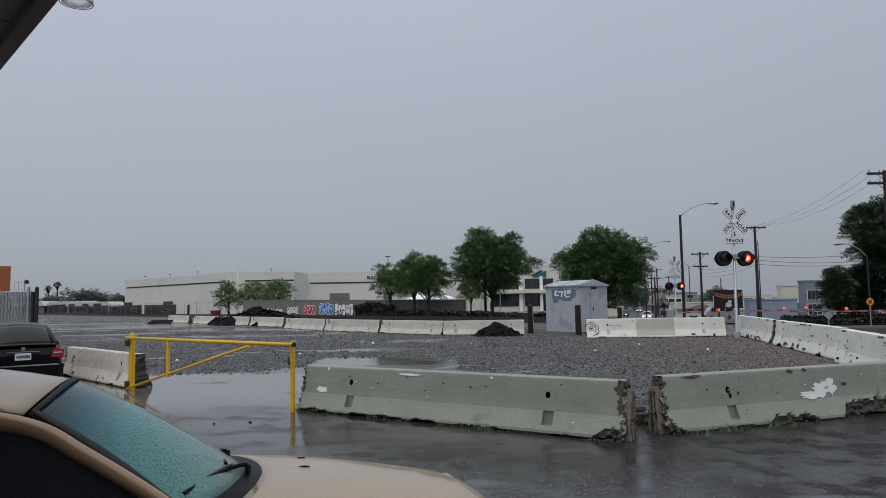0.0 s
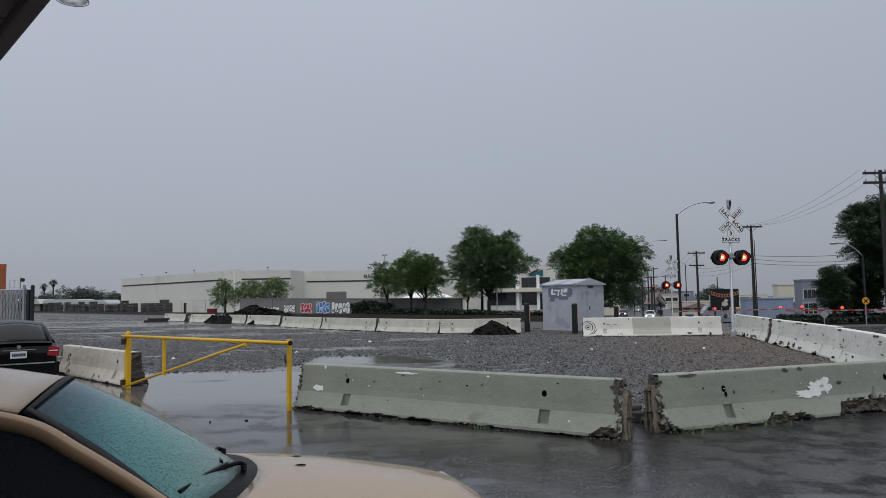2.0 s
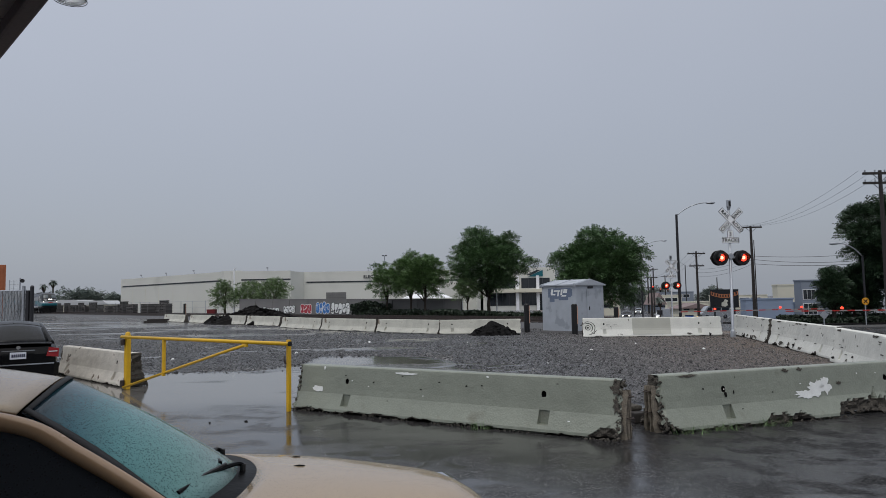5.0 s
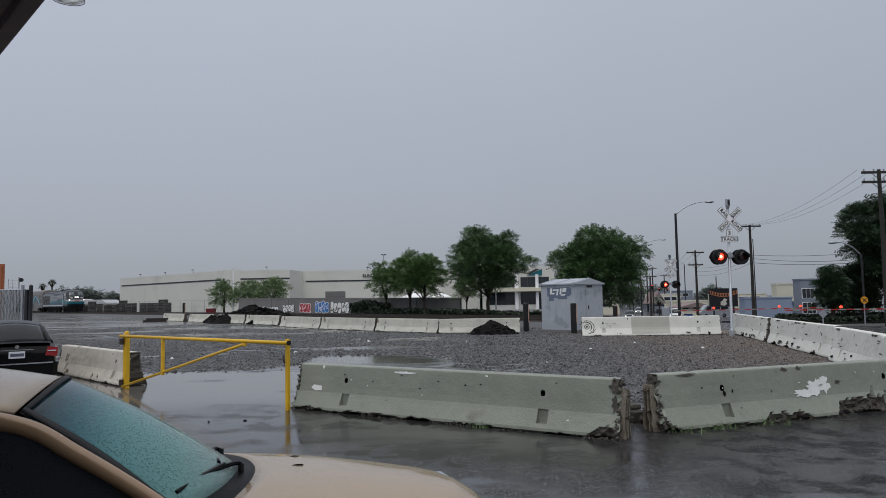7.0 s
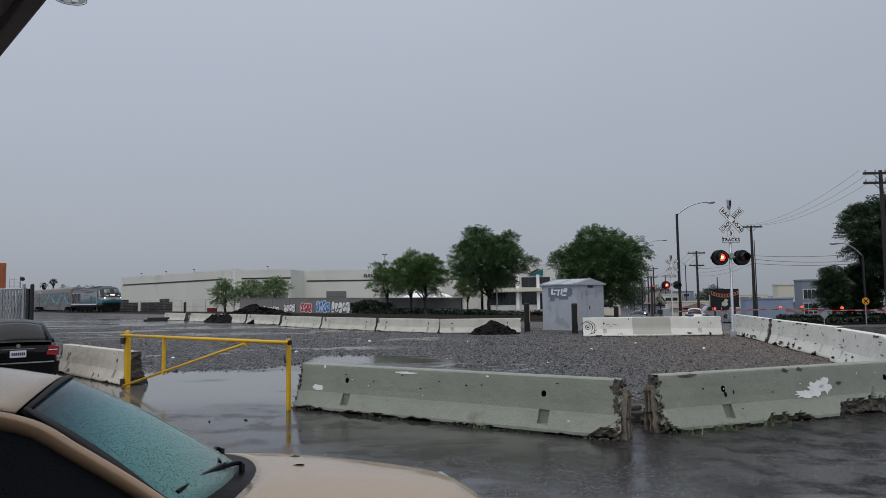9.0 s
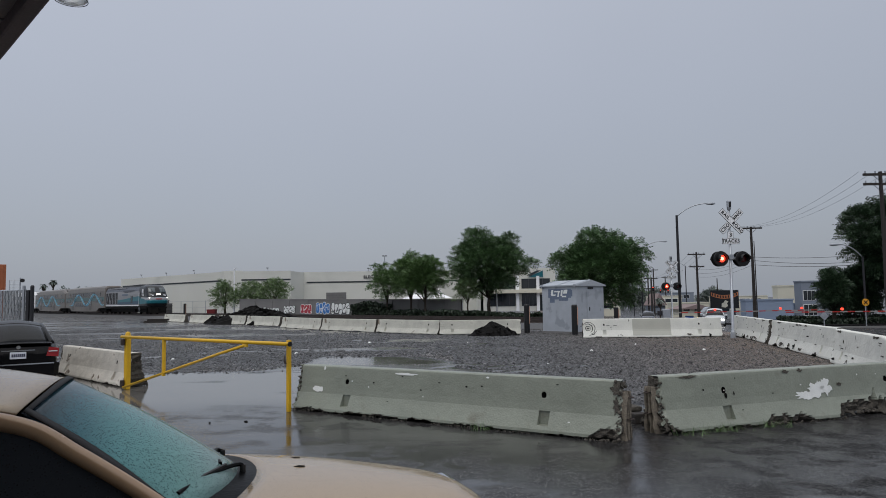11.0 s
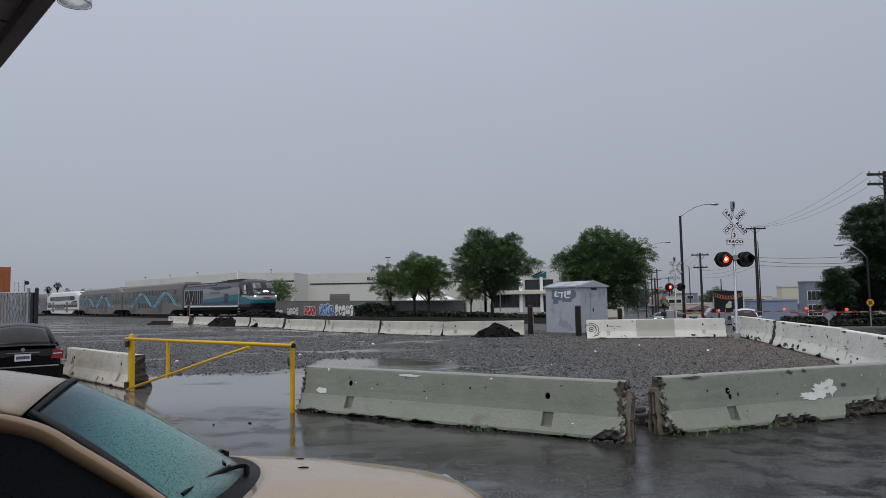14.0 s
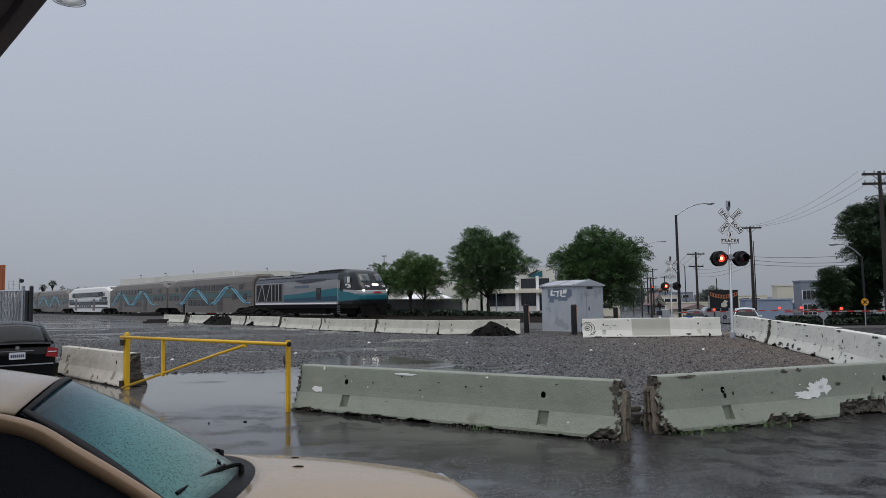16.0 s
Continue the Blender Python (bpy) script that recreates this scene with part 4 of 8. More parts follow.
    for sx in (-6.4, 6.4):
        bogie(e, sx, (-1.4, 1.4))
    part("coupler", box(10.3, 10.9, -0.15, 0.15, 0.75, 1.02), M["under"], e)
    return e


engine = locomotive()
TRAIN = [(engine, 10.6)]
kinds = {"flat": coach(False, (1, 0), (-3.6, 6.4)), "tapered": coach(False, (1, 1), (-7.2, 2.6)), "white": coach(True)}
used = set()
for k, kind in enumerate(("flat", "tapered", "white", "tapered", "flat", "white", "tapered")):
    ob = copy_thing(kinds[kind], Matrix()) if kind in used else kinds[kind]
    used.add(kind)
    TRAIN.append((ob, -12.95 - 25.9 * k))


# ---- trees ----
def tree(m, trunk_h, crown_w, crown_z0, crown_z1, label, seed, leaf="leaf", count=5200, leaf_size=0.30, lobes=9, name="tree", trunk_r=0.2, category="tree"):
    """A tapered trunk with limbs and a crown of many small leaves in clumps with gaps between."""
    rnd = random.Random(seed)
    e = thing(name, m, label, category, "trees")
    bm = tube([(0, 0, -0.1), (0.04, 0, 0.4), (-0.03, 0.05, trunk_h * 0.6), (0.05, 0, trunk_h), (0.02, 0.03, (crown_z0 + crown_z1) / 2)], [trunk_r * 1.3, trunk_r, trunk_r * 0.85, trunk_r * 0.7, trunk_r * 0.25], 9)
    cz, rz, rx = (crown_z0 + crown_z1) / 2, (crown_z1 - crown_z0) / 2, crown_w / 2
    clumps = []
    spots = []
    for k in range(lobes * 6):
        for _ in range(40):
            p = Vector((rnd.uniform(-1, 1), rnd.uniform(-1, 1), rnd.uniform(-1, 1)))
            if 0.35 < p.length < 0.92 and all((p - q).length > 0.85 / lobes ** 0.42 for q in spots):
                break
        spots.append(p)
        bulge = 0.93 + 0.44 * noise.noise(p * 2.1 + Vector((seed * 1.7, 0, 0)))
        shape = 1.0 - 0.25 * max(0.0, p.z) - 0.12 * max(0.0, -p.z)
        c = Vector((p.x * rx * bulge * shape, p.y * rx * bulge * shape, cz + p.z * rz * bulge))
        clumps.append((c, rnd.uniform(0.75, 1.2) * 0.42 * crown_w / lobes ** 0.42))
    for k in range(12):
        c, _ = clumps[rnd.randrange(len(clumps))]
        s = Vector((0, 0, trunk_h * rnd.uniform(0.75, 1.0)))
        add_tube(bm, [s, s.lerp(c, 0.45) + Vector((0, 0, 0.15)), c], [trunk_r * 0.5, trunk_r * 0.3, trunk_r * 0.1], 6)
    part("trunk", bm, M["bark"], e, smooth=True)
    # leaf sprays: leaflets in pairs along short drooping stems
    rng = np.random.default_rng(seed)
    cs = np.array([tuple(c) for c, _ in clumps])
    rs = np.array([r for _, r in clumps])
    n = int(count * 0.62)
    pick = rng.integers(0, len(clumps), n)
    d = rng.normal(size=(n, 3))
    d /= np.linalg.norm(d, axis=1)[:, None]
    d[:, 2] = np.where(d[:, 2] < -0.3, -d[:, 2], d[:, 2])
    p = cs[pick] + d * (rs[pick] * rng.uniform(0.5, 1.0, n))[:, None] * np.array([1, 1, 0.8])
    away = p - np.array([0, 0, cz - 0.3 * rz])
    away /= np.linalg.norm(away, axis=1)[:, None] + 1e-6
    st = d * 0.6 + away * 0.7 + rng.normal(size=(n, 3)) * 0.35
    st /= np.linalg.norm(st, axis=1)[:, None]
    lat = np.cross(st, rng.normal(size=(n, 3)) * 0.5 + np.array([0, 0, 1.0]))
    lat /= np.linalg.norm(lat, axis=1)[:, None] + 1e-6
    ln = leaf_size * rng.uniform(0.7, 1.3, n)
    quads = []
    for k in range(3):
        for sd in (-1, 1):
            q = p + st * (ln * (0.35 + 0.75 * k))[:, None] + np.array([0, 0, -0.05 * k * k]) * leaf_size * 2
            tip = q + lat * (sd * ln * (1.0 - 0.15 * k))[:, None] + st * (ln * 0.4)[:, None] - np.array([0, 0, 1]) * (ln * rng.uniform(0.1, 0.5, n))[:, None]
            wide = st * (ln * 0.22)[:, None]
            half = (q + tip) / 2
            quads.append(np.stack([q, half - wide, tip, half + wide], 1))
    v = np.concatenate(quads).reshape(-1, 3)
    me = bpy.data.meshes.new("crown")
    me.from_pydata(v.tolist(), [], np.arange(len(v)).reshape(-1, 4).tolist())
    me.materials.append(M[leaf])
    c_ = new("crown", me)
    c_.parent = e
    return e


def at(x, y, z=None, rz=0.0):
    return pose(x, y, fall(x, y) if z is None else z, 0, 0, rz)


tree(at(5.0, 72), 2.6, 8.4, 2.2, 8.9, "large dense green street tree on the verge beyond the tracks", 1, "leaf_deep", count=15000, lobes=15, leaf_size=0.22)
tree(at(15.3, 66, -0.2), 2.0, 9.0, 1.2, 8.2, "broad green pinnate-leaved tree behind the metal cabinet", 2, "leaf_deep", count=17000, lobes=15, leaf_size=0.25)
tree(at(-3.15, 74.2), 2.4, 4.4, 2.5, 6.7, "green street tree with two crowns before the graffiti wall", 3, count=7000, leaf_size=0.18, trunk_r=0.14)
tree(at(-1.6, 72.6), 2.2, 4.7, 2.2, 6.2, "rounded green street tree before the block wall", 4, count=7000, leaf_size=0.18, trunk_r=0.14)
tree(at(-5.95, 77.2), 2.2, 3.7, 2.2, 5.7, "small loose-crowned green tree beside the block wall", 5, count=3600, leaf_size=0.18, trunk_r=0.11)
tree(at(2.75, 70.5), 2.0, 2.1, 1.9, 4.0, "slender young light green tree near the office entrance", 6, "leaf_light", count=1500, lobes=4, leaf_size=0.16, trunk_r=0.09)
tree(at(-33.2, 107), 1.6, 4.2, 1.2, 5.3, "small green tree before the white warehouse", 7, "leaf_light", 2400, lobes=7, leaf_size=0.2)
tree(at(-29.0, 106), 1.7, 5.4, 1.3, 5.0, "bushy green tree before the white warehouse", 8, "leaf_light", 3000, leaf_size=0.2)
tree(at(-25.0, 104), 1.7, 5.4, 1.3, 5.3, "bushy green tree before the white warehouse", 9, "leaf_light", 3000, leaf_size=0.2)
tree(at(45.9, 66), 3.0, 13.4, 1.6, 13.3, "tall dark green conifer-like street tree by the crossing", 10, "leaf_dark", 52000, 0.27, 26, trunk_r=0.35)
tree(at(36.3, 64), 1.3, 3.1, 1.0, 5.2, "dense dark green clipped tree by the crossing", 11, "leaf_dark", 8000, 0.15, 12)
tree(at(-128, 250, 0), 2, 15, 0.5, 6.0, "hazy distant broad tree beyond the yard", 12, "leaf_far", 1800, 0.9)
tree(at(-146, 258, 0), 2, 9, 0.5, 5.2, "hazy distant tree behind the houses", 13, "leaf_far", 900, 0.8)
tree(at(-112, 240, 0), 2, 5, 0.5, 4.6, "hazy distant tree beside the warehouse", 14, "leaf_far", 900, 0.8)
tree(at(-158, 262, 0), 2, 8, 0.5, 5.0, "hazy distant bush beyond the fence", 15, "leaf_far", 900, 0.8)


def palm(m, h, label, seed, size=1.0):
    rnd = random.Random(seed)
    e = thing("palm_tree", m, label, "palm tree", "palm trees")
    part("trunk", tube([(0, 0, 0), (0.1, 0, h * 0.5), (0, 0, h)], [0.45 * size, 0.35 * size, 0.3 * size], 8), M["bark"], e)
    bm = bmesh.new()
    for k in range(46):
        a, up = rnd.uniform(0, 6.28), rnd.uniform(-0.9, 1.2)
        d = Vector((math.cos(a), math.sin(a), 0))
        pts = [Vector((0, 0, h)) + (d * r * 2.1 + Vector((0, 0, up * r * 1.3 - 1.2 * r * r))) * size for r in (0, 0.35, 0.7, 1.0)]
        sd = d.cross(Vector((0, 0, 1))) * 0.34 * size
        vs = [(bm.verts.new(p - sd * w), bm.verts.new(p + sd * w)) for p, w in zip(pts, (0.3, 1, 0.9, 0.15))]
        for (p0, p1), (q0, q1) in zip(vs, vs[1:]):
            bm.faces.new((p0, p1, q1, q0))
    part("fronds", bm, M["leaf_far"], e)
    part("dead_frond_skirt", tube([(0, 0, h - 3.2 * size), (0, 0, h - 1.8 * size), (0, 0, h)], [0.4 * size, 1.0 * size, 0.7 * size], 9), M["bark"], e)


palm(at(-149.5, 262, 0), 9.8, "hazy distant fan palm beyond the yard", 3, 0.8)
palm(at(-145, 260, 0), 11.2, "taller hazy distant fan palm beyond the yard", 4, 0.8)


def hedge(name, ax, ay, bx, by, h, w, label, mat, n, seed):
    rnd = random.Random(seed)
    a, b = Vector((ax, ay, 0)), Vector((bx, by, 0))
    d = (b - a).normalized()
    s = Vector((-d.y, d.x, 0))
    verts, faces = [], []
    for _ in range(n):
        p = a.lerp(b, rnd.random()) + s * rnd.uniform(-w, w) / 2
        z = fall(p.x, p.y) + h * (0.12 + 0.88 * rnd.random() ** 0.6) * (0.8 + 0.3 * noise.noise(p * 0.4))
        c = Vector((p.x, p.y, z))
        u = Vector((rnd.gauss(0, 1), rnd.gauss(0, 1), rnd.gauss(0, 1))).normalized() * 0.16
        v = u.cross(Vector((rnd.gauss(0, 1), rnd.gauss(0, 1), rnd.gauss(0, 1)))).normalized() * 0.12
        i = len(verts)
        verts += [tuple(c - u), tuple(c - v), tuple(c + u), tuple(c + v)]
        faces.append((i, i + 1, i + 2, i + 3))
    me = bpy.data.meshes.new(name)
    me.from_pydata(verts, [], faces)
    me.materials.append(M[mat])
    return tagged(new(name, me), label, "hedge", kind="stuff")


hedge("hedge", -6, 76.2, 10.5, 61.6, 1.1, 1.8, "low clipped dark green hedge before the block wall", "leaf_shrub", 5000, 1)
hedge("shrub_bed", -10.0, 80.5, -6.0, 77, 2.0, 1.6, "dark scrubby bush against the block wall", "leaf_shrub", 2500, 2)
hedge("shrub_bed", 30.6, 62, 42, 62, 0.6, 1.6, "dark low shrubs in the street corner planting", "leaf_shrub", 6000, 3)
bed = thing("planting_bed", Matrix(), "dark bare mulch planting bed at the street corner", "planting bed", kind="structure")
part("mulch", loft([[(x, y0, fall(x, y0) - 0.2), (x, 74, fall(x, 74) - 0.2), (x, 74, fall(x, 74) + 0.14), (x, y0, fall(x, y0) + 0.10)] for x, y0 in ((30, 60), (36, 57.6), (46, 54.5), (70, 47))]), M["soil"], bed)
tree(at(41.2, 69), 1.2, 5.0, 0.5, 5.2, "dark green tree behind the corner planting", 31, "leaf_dark", 8000, 0.28, 12)
hedge("shrub_bed", 36, 74, 46, 72, 0.9, 2.0, "dark green shrubs along the corner planting", "leaf_shrub", 3000, 4)
tree(at(82, 300), 2, 14, 0.5, 8.5, "hazy distant tree along the street", 21, "leaf_far", 1500, 0.9)
tree(at(100, 320), 2, 18, 0.5, 7.5, "hazy distant tree along the street", 22, "leaf_far", 1500, 0.9)
tree(at(122, 310), 2, 14, 0.5, 7.0, "hazy distant tree along the street", 23, "leaf_far", 1500, 0.9)


# ---- warehouse and walls across the tracks ----
def slab(name, a, b, z0, z1, thick, material, parent, label=""):
    """An upright wall from a to b with its face on that line and its body behind it."""
    d = Vector((b[0] - a[0], b[1] - a[1], 0))
    s = Vector((-d.y, d.x, 0)).normalized() * thick
    bm = loft([[(p[0], p[1], z0), (p[0] + s.x, p[1] + s.y, z0), (p[0] + s.x, p[1] + s.y, z1), (p[0], p[1], z1)] for p in (a, b)])
    return part(name, bm, material, parent, label)


def on_face(name, a, b, u0, u1, z0, z1, material, parent, proud=0.06, label="", deep=0.1):
    """A panel on the wall from a to b, between the metres u0 and u1 along it."""
    d = Vector((b[0] - a[0], b[1] - a[1], 0)).normalized()
    s = Vector((-d.y, d.x, 0))
    p, q = Vector((*a, 0)) + d * u0 - s * proud, Vector((*a, 0)) + d * u1 - s * proud
    bm = loft([[(c.x, c.y, z0), (c.x + s.x * deep, c.y + s.y * deep, z0), (c.x + s.x * deep, c.y + s.y * deep, z1), (c.x, c.y, z1)] for c in (p, q)])
    return part(name, bm, material, parent, label)


def warehouse():
    grow = Matrix.Translation((0, 0, 1.97)) @ Matrix.Scale(1.18, 4) @ Matrix.Translation((0, 0, -1.97))
    e = thing("warehouse", grow, "long white warehouse with a dark band, loading door and office entrance", "warehouse")
    A, B, C, D, E_, F2 = (-69.0, 150.0), (-38.5, 121.5), (-34.0, 118.6), (-25.6, 118.6), (-24.6, 125.0), (6.5, 126.0)
    G, H2 = (6.5, 112.0), (18.6, 112.0)
    w = M["wall_white"]
    slab("wall", A, B, 0, 7.45, 0.4, w, e)
    for k in range(3):  # rounded corner bay
        u0, u1 = k / 3, (k + 1) / 3
        pts = [(B[0] + (C[0] - B[0]) * u - 0.9 * math.sin(math.pi * u) * 0.5, B[1] + (C[1] - B[1]) * u - 0.9 * math.sin(math.pi * u)) for u in (u0, u1)]
        slab("wall", pts[0], pts[1], 0, 7.5, 0.4, w, e)
    slab("wall", C, D, 0, 7.35, 0.4, w, e)
    slab("wall", D, E_, 0, 7.3, 0.4, w, e)
    slab("wall", E_, F2, 0, 7.35, 0.4, w, e)
    slab("wall", F2, G, 0, 7.0, 0.4, w, e)
    slab("wall", G, H2, 0, 6.9, 0.4, w, e)
    part("roof", loft([[(p[0], p[1] + 0.6, z) for p in ((-68, 150.5), C, (-26.4, 118.6), (-25.4, 125.0), (18, 126.0), (18, 185), (-60, 185))] for z in (6.5, 6.7)]), M["coach_roof"], e)
    ln = math.hypot(B[0] - A[0], B[1] - A[1])
    on_face("dark_band", A, B, 1.0, ln, 5.75, 6.0, M["stripe"], e)
    on_face("dark_band", C, D, 0.0, 8.4, 5.75, 6.0, M["stripe"], e)
    on_face("dark_band", E_, F2, 0.5, 31, 5.35, 5.6, M["stripe"], e)
    for k in range(6):
        on_face("panel_joint", A, B, 6.0 * (k + 1), 6.0 * (k + 1) + 0.06, 0.2, 5.7, M["wall_cream"], e, 0.02)
    d = on_face("loading_door", E_, F2, 4.0, 7.6, 0.6, 3.6, M["wall_grey"], e, 0.05, "grey roller loading door")
    for k in range(6):
        on_face("door_slat", E_, F2, 4.05, 7.55, 0.7 + 0.48 * k, 0.72 + 0.48 * k, M["stripe"], d, 0.08)
    # office corner with dark glazing between white columns
    for u0, u1, z0, z1 in ((1.5, 5.6, 0.8, 2.8), (1.5, 5.6, 3.6, 5.2), (6.6, 9.0, 0.8, 2.8), (6.6, 11.2, 3.6, 5.2)):
        g = on_face("office_window", G, H2, u0, u1, z0, z1, M["glass"], e, 0.07)
        for k in range(1, 4):
            u = u0 + (u1 - u0) * k / 4
            on_face("mullion", G, H2, u - 0.04, u + 0.04, z0, z1, M["stripe"], g, 0.10)
    on_face("entrance_door", G, H2, 9.4, 11.0, 0.0, 2.6, M["glass"], e, 0.08)
    for u in (1.2, 5.9, 9.2):
        on_face("column", G, H2, u - 0.25, u + 0.25, 0.0, 5.6, M["white"], e, 0.5)
    on_face("canopy", G, H2, 0.8, 11.6, 2.9, 3.4, M["wall_cream"], e, 1.2, "cream canopy", 1.2)
    # roof floodlights
    for x, y, z in ((-61, 142, 7.4), (-53, 134.5, 7.4), (-45, 127, 7.4), (-29.5, 118.8, 7.3), (-13, 125.5, 7.3), (12, 112.2, 6.9)):
        f = part("floodlight", tube([(x, y, z), (x, y - 0.4, z + 0.55)], 0.03, 6), M["dark_steel"], e)
        part("lamp_head", box(x - 0.16, x + 0.16, y - 0.6, y - 0.35, z + 0.5, z + 0.62, 0.02), M["dark_steel"], f)
    lettering("sign_letters", "ELECTRI", 0.72, Matrix.Translation((-12.4, 125.25, 6.3)) @ Matrix.Rotation(radians(90), 4, "X"), M["stripe"], e, 0.03)
    part("sign_shape", prism([(14.2, 5.45), (16.6, 5.45), (16.6, 6.5)], 111.85, 111.95), M["teal"], e, "teal triangular sign")
    part("sign_shape", prism([(14.0, 5.75), (15.6, 6.5), (16.3, 6.5), (14.6, 5.6)], 111.78, 111.84), M["stripe"], e)
    return e


warehouse()


def block_wall():
    a, b = Vector((-28.5, 98.5, 0)), Vector((2.1, 71.9, 0))
    d = (b - a)
    ln = d.length
    e = thing("block_wall", Matrix.Translation(a) @ Matrix.Rotation(math.atan2(d.y, d.x), 4, "Z"), "grey concrete block wall sprayed with white, red and blue graffiti", "wall")
    part("wall_panel", loft([[(x, 0, -0.2), (x, 0.2, -0.2), (x, 0.2, z), (x, 0, z)] for x, z in ((0, 2.42), (ln, 1.92))]), M["wall_grey"], e)
    part("coping", loft([[(x, -0.04, z), (x, 0.24, z), (x, 0.24, z + 0.1), (x, -0.04, z + 0.1)] for x, z in ((-0.02, 2.42), (ln + 0.02, 1.92))]), M["wall_grey"], e)
    for k in range(1, 11):
        part("pilaster", box(k * 3.8 - 0.2, k * 3.8 + 0.2, -0.06, 0.0, -0.1, 2.42 - 0.5 * k * 3.8 / ln), M["wall_grey"], e)
    cols = {"w": M["peel"], "r": surface("graffiti_red", rgb(176, 58, 70), 0.7, vary=0.1), "b": surface("graffiti_blue", rgb(62, 122, 190), 0.7, vary=0.1), "k": M["stripe"]}
    rnd = random.Random(5)
    for u0, u1, z0, z1, c, line in ((3.0, 6.6, 0.7, 1.3, "w", "k"), (7.6, 10.0, 0.5, 1.6, "w", "k"), (11.2, 13.4, 0.35, 1.75, "r", "w"), (14.3, 16.9, 0.35, 1.95, "b", "w"), (17.2, 20.6, 0.35, 1.85, "w", "k"), (24.5, 26.0, 1.2, 1.5, "w", "k")):
        u0, u1 = u0 + 2.8, u1 + 2.8
        n = max(3, int((u1 - u0) / 0.6))
        for k in range(n):
            uc = u0 + (u1 - u0) * (k + 0.5) / n
            hw = (u1 - u0) / n * rnd.uniform(0.5, 0.68)
            zc, zh = (z0 + z1) / 2 + rnd.uniform(-0.08, 0.08), (z1 - z0) / 2 * rnd.uniform(0.8, 1.05)
            tilt = rnd.uniform(-0.16, 0.16)
            for shrink, col, y in ((1.0, line, -0.066), (0.84, c, -0.072)):
                poly = [(uc + hw * shrink * math.copysign(abs(math.cos(a)) ** 0.6, math.cos(a)) + tilt * zh * math.sin(a) * 0.5, zc + zh * (shrink ** 0.6 if shrink > 0.5 else 0.5) * math.copysign(abs(math.sin(a)) ** 0.6, math.sin(a))) for a in [2 * math.pi * q / 12 for q in range(12)]]
                part("sprayed_mark", prism(poly, y - 0.003, y + 0.003), cols[col], e)
            for q in range(3):
                sx, sz, sl, sw = uc + hw * rnd.uniform(-0.5, 0.5), zc + zh * rnd.uniform(-0.5, 0.5), zh * rnd.uniform(0.25, 0.6), rnd.uniform(0.03, 0.06)
                ang = rnd.choice((0.1, 1.3, 1.7, 0.6, 2.4)) + rnd.uniform(-0.2, 0.2)
                ca, sa = math.cos(ang), math.sin(ang)
                bar = [(sx + ca * u * sl - sa * v * sw, sz + sa * u * sl + ca * v * sw) for u, v in ((-1, -1), (1, -0.6), (1, 0.6), (-1, 1))]
                part("sprayed_mark", prism(bar, -0.082, -0.076), cols[line], e)
    return e


block_wall()

# small white peaked tents behind the wall
for x, y in ((-3.3, 92), (-0.2, 92)):
    e = thing("tent", at(x, y), "small white peaked tent behind the wall", "tent", "tents")
    part("tent_top", loft([[(-1.7, -1.7, 2.2), (1.7, -1.7, 2.2), (1.7, 1.7, 2.2), (-1.7, 1.7, 2.2)], [(-0.5, -0.5, 2.75), (0.5, -0.5, 2.75), (0.5, 0.5, 2.75), (-0.5, 0.5, 2.75)], [(-0.06, -0.06, 3.5), (0.06, -0.06, 3.5), (0.06, 0.06, 3.5), (-0.06, 0.06, 3.5)]]), M["white"], e)
    for sx in (-1.6, 1.6):
        for sy in (-1.6, 1.6):
            part("tent_pole", tube([(sx, sy, 0), (sx, sy, 2.25)], 0.03, 6), M["white"], e)


def flood_pole(x, y, h, label, two=True, r=0.08):
    e = thing("light_pole", at(x, y), label, "light pole", "light poles")
    part("pole", tube([(0, 0, 0), (0, 0, h)], [r, r * 0.65], 8), M["steel"] if two else M["white"], e)
    for s in (-1, 1) if two else (1,):
        part("lamp_head", box(s * 0.16 - 0.13, s * 0.16 + 0.13, -0.12, 0.12, h, h + 0.10, 0.03), M["dark_steel"] if two else M["white"], e)


flood_pole(-31.5, 106, 7.2, "white yard light pole with a flood lamp", False, 0.15)
flood_pole(-6.4, 80, 7.1, "slim white light pole beside the hedge")
flood_pole(2.4, 76, 2.4, "short white post by the hedge", False)
flood_pole(6.0, 74, 3.6, "white post by the office hedge", False)

# chain-link fence and stacked pallets before the warehouse
def far_fence():
    a, b = on_track(-165, 14.5), on_track(-22, 14.5)
    d = b - a
    ln = d.length
    e = thing("chain_link_fence", Matrix.Translation(a) @ Matrix.Rotation(math.atan2(d.y, d.x), 4, "Z"), "far grey chain-link fence with steel posts", "fence")
    for k in range(26):
        part("fence_post", tube([(k * ln / 25, 0, 0), (k * ln / 25, 0, 2.5)], 0.045, 6), M["steel"], e)
    for z in (0.1, 1.2, 2.4):
        part("fence_wire", tube([(0, 0, z), (ln, 0, z)], 0.025, 5), M["steel"], e)
    return e


far_fence()
rnd_p = random.Random(8)
M["pallet"] = surface("weathered_pallet_wood", rgb(92, 90, 89), 0.85, vary=0.3, random_tone=0.3)


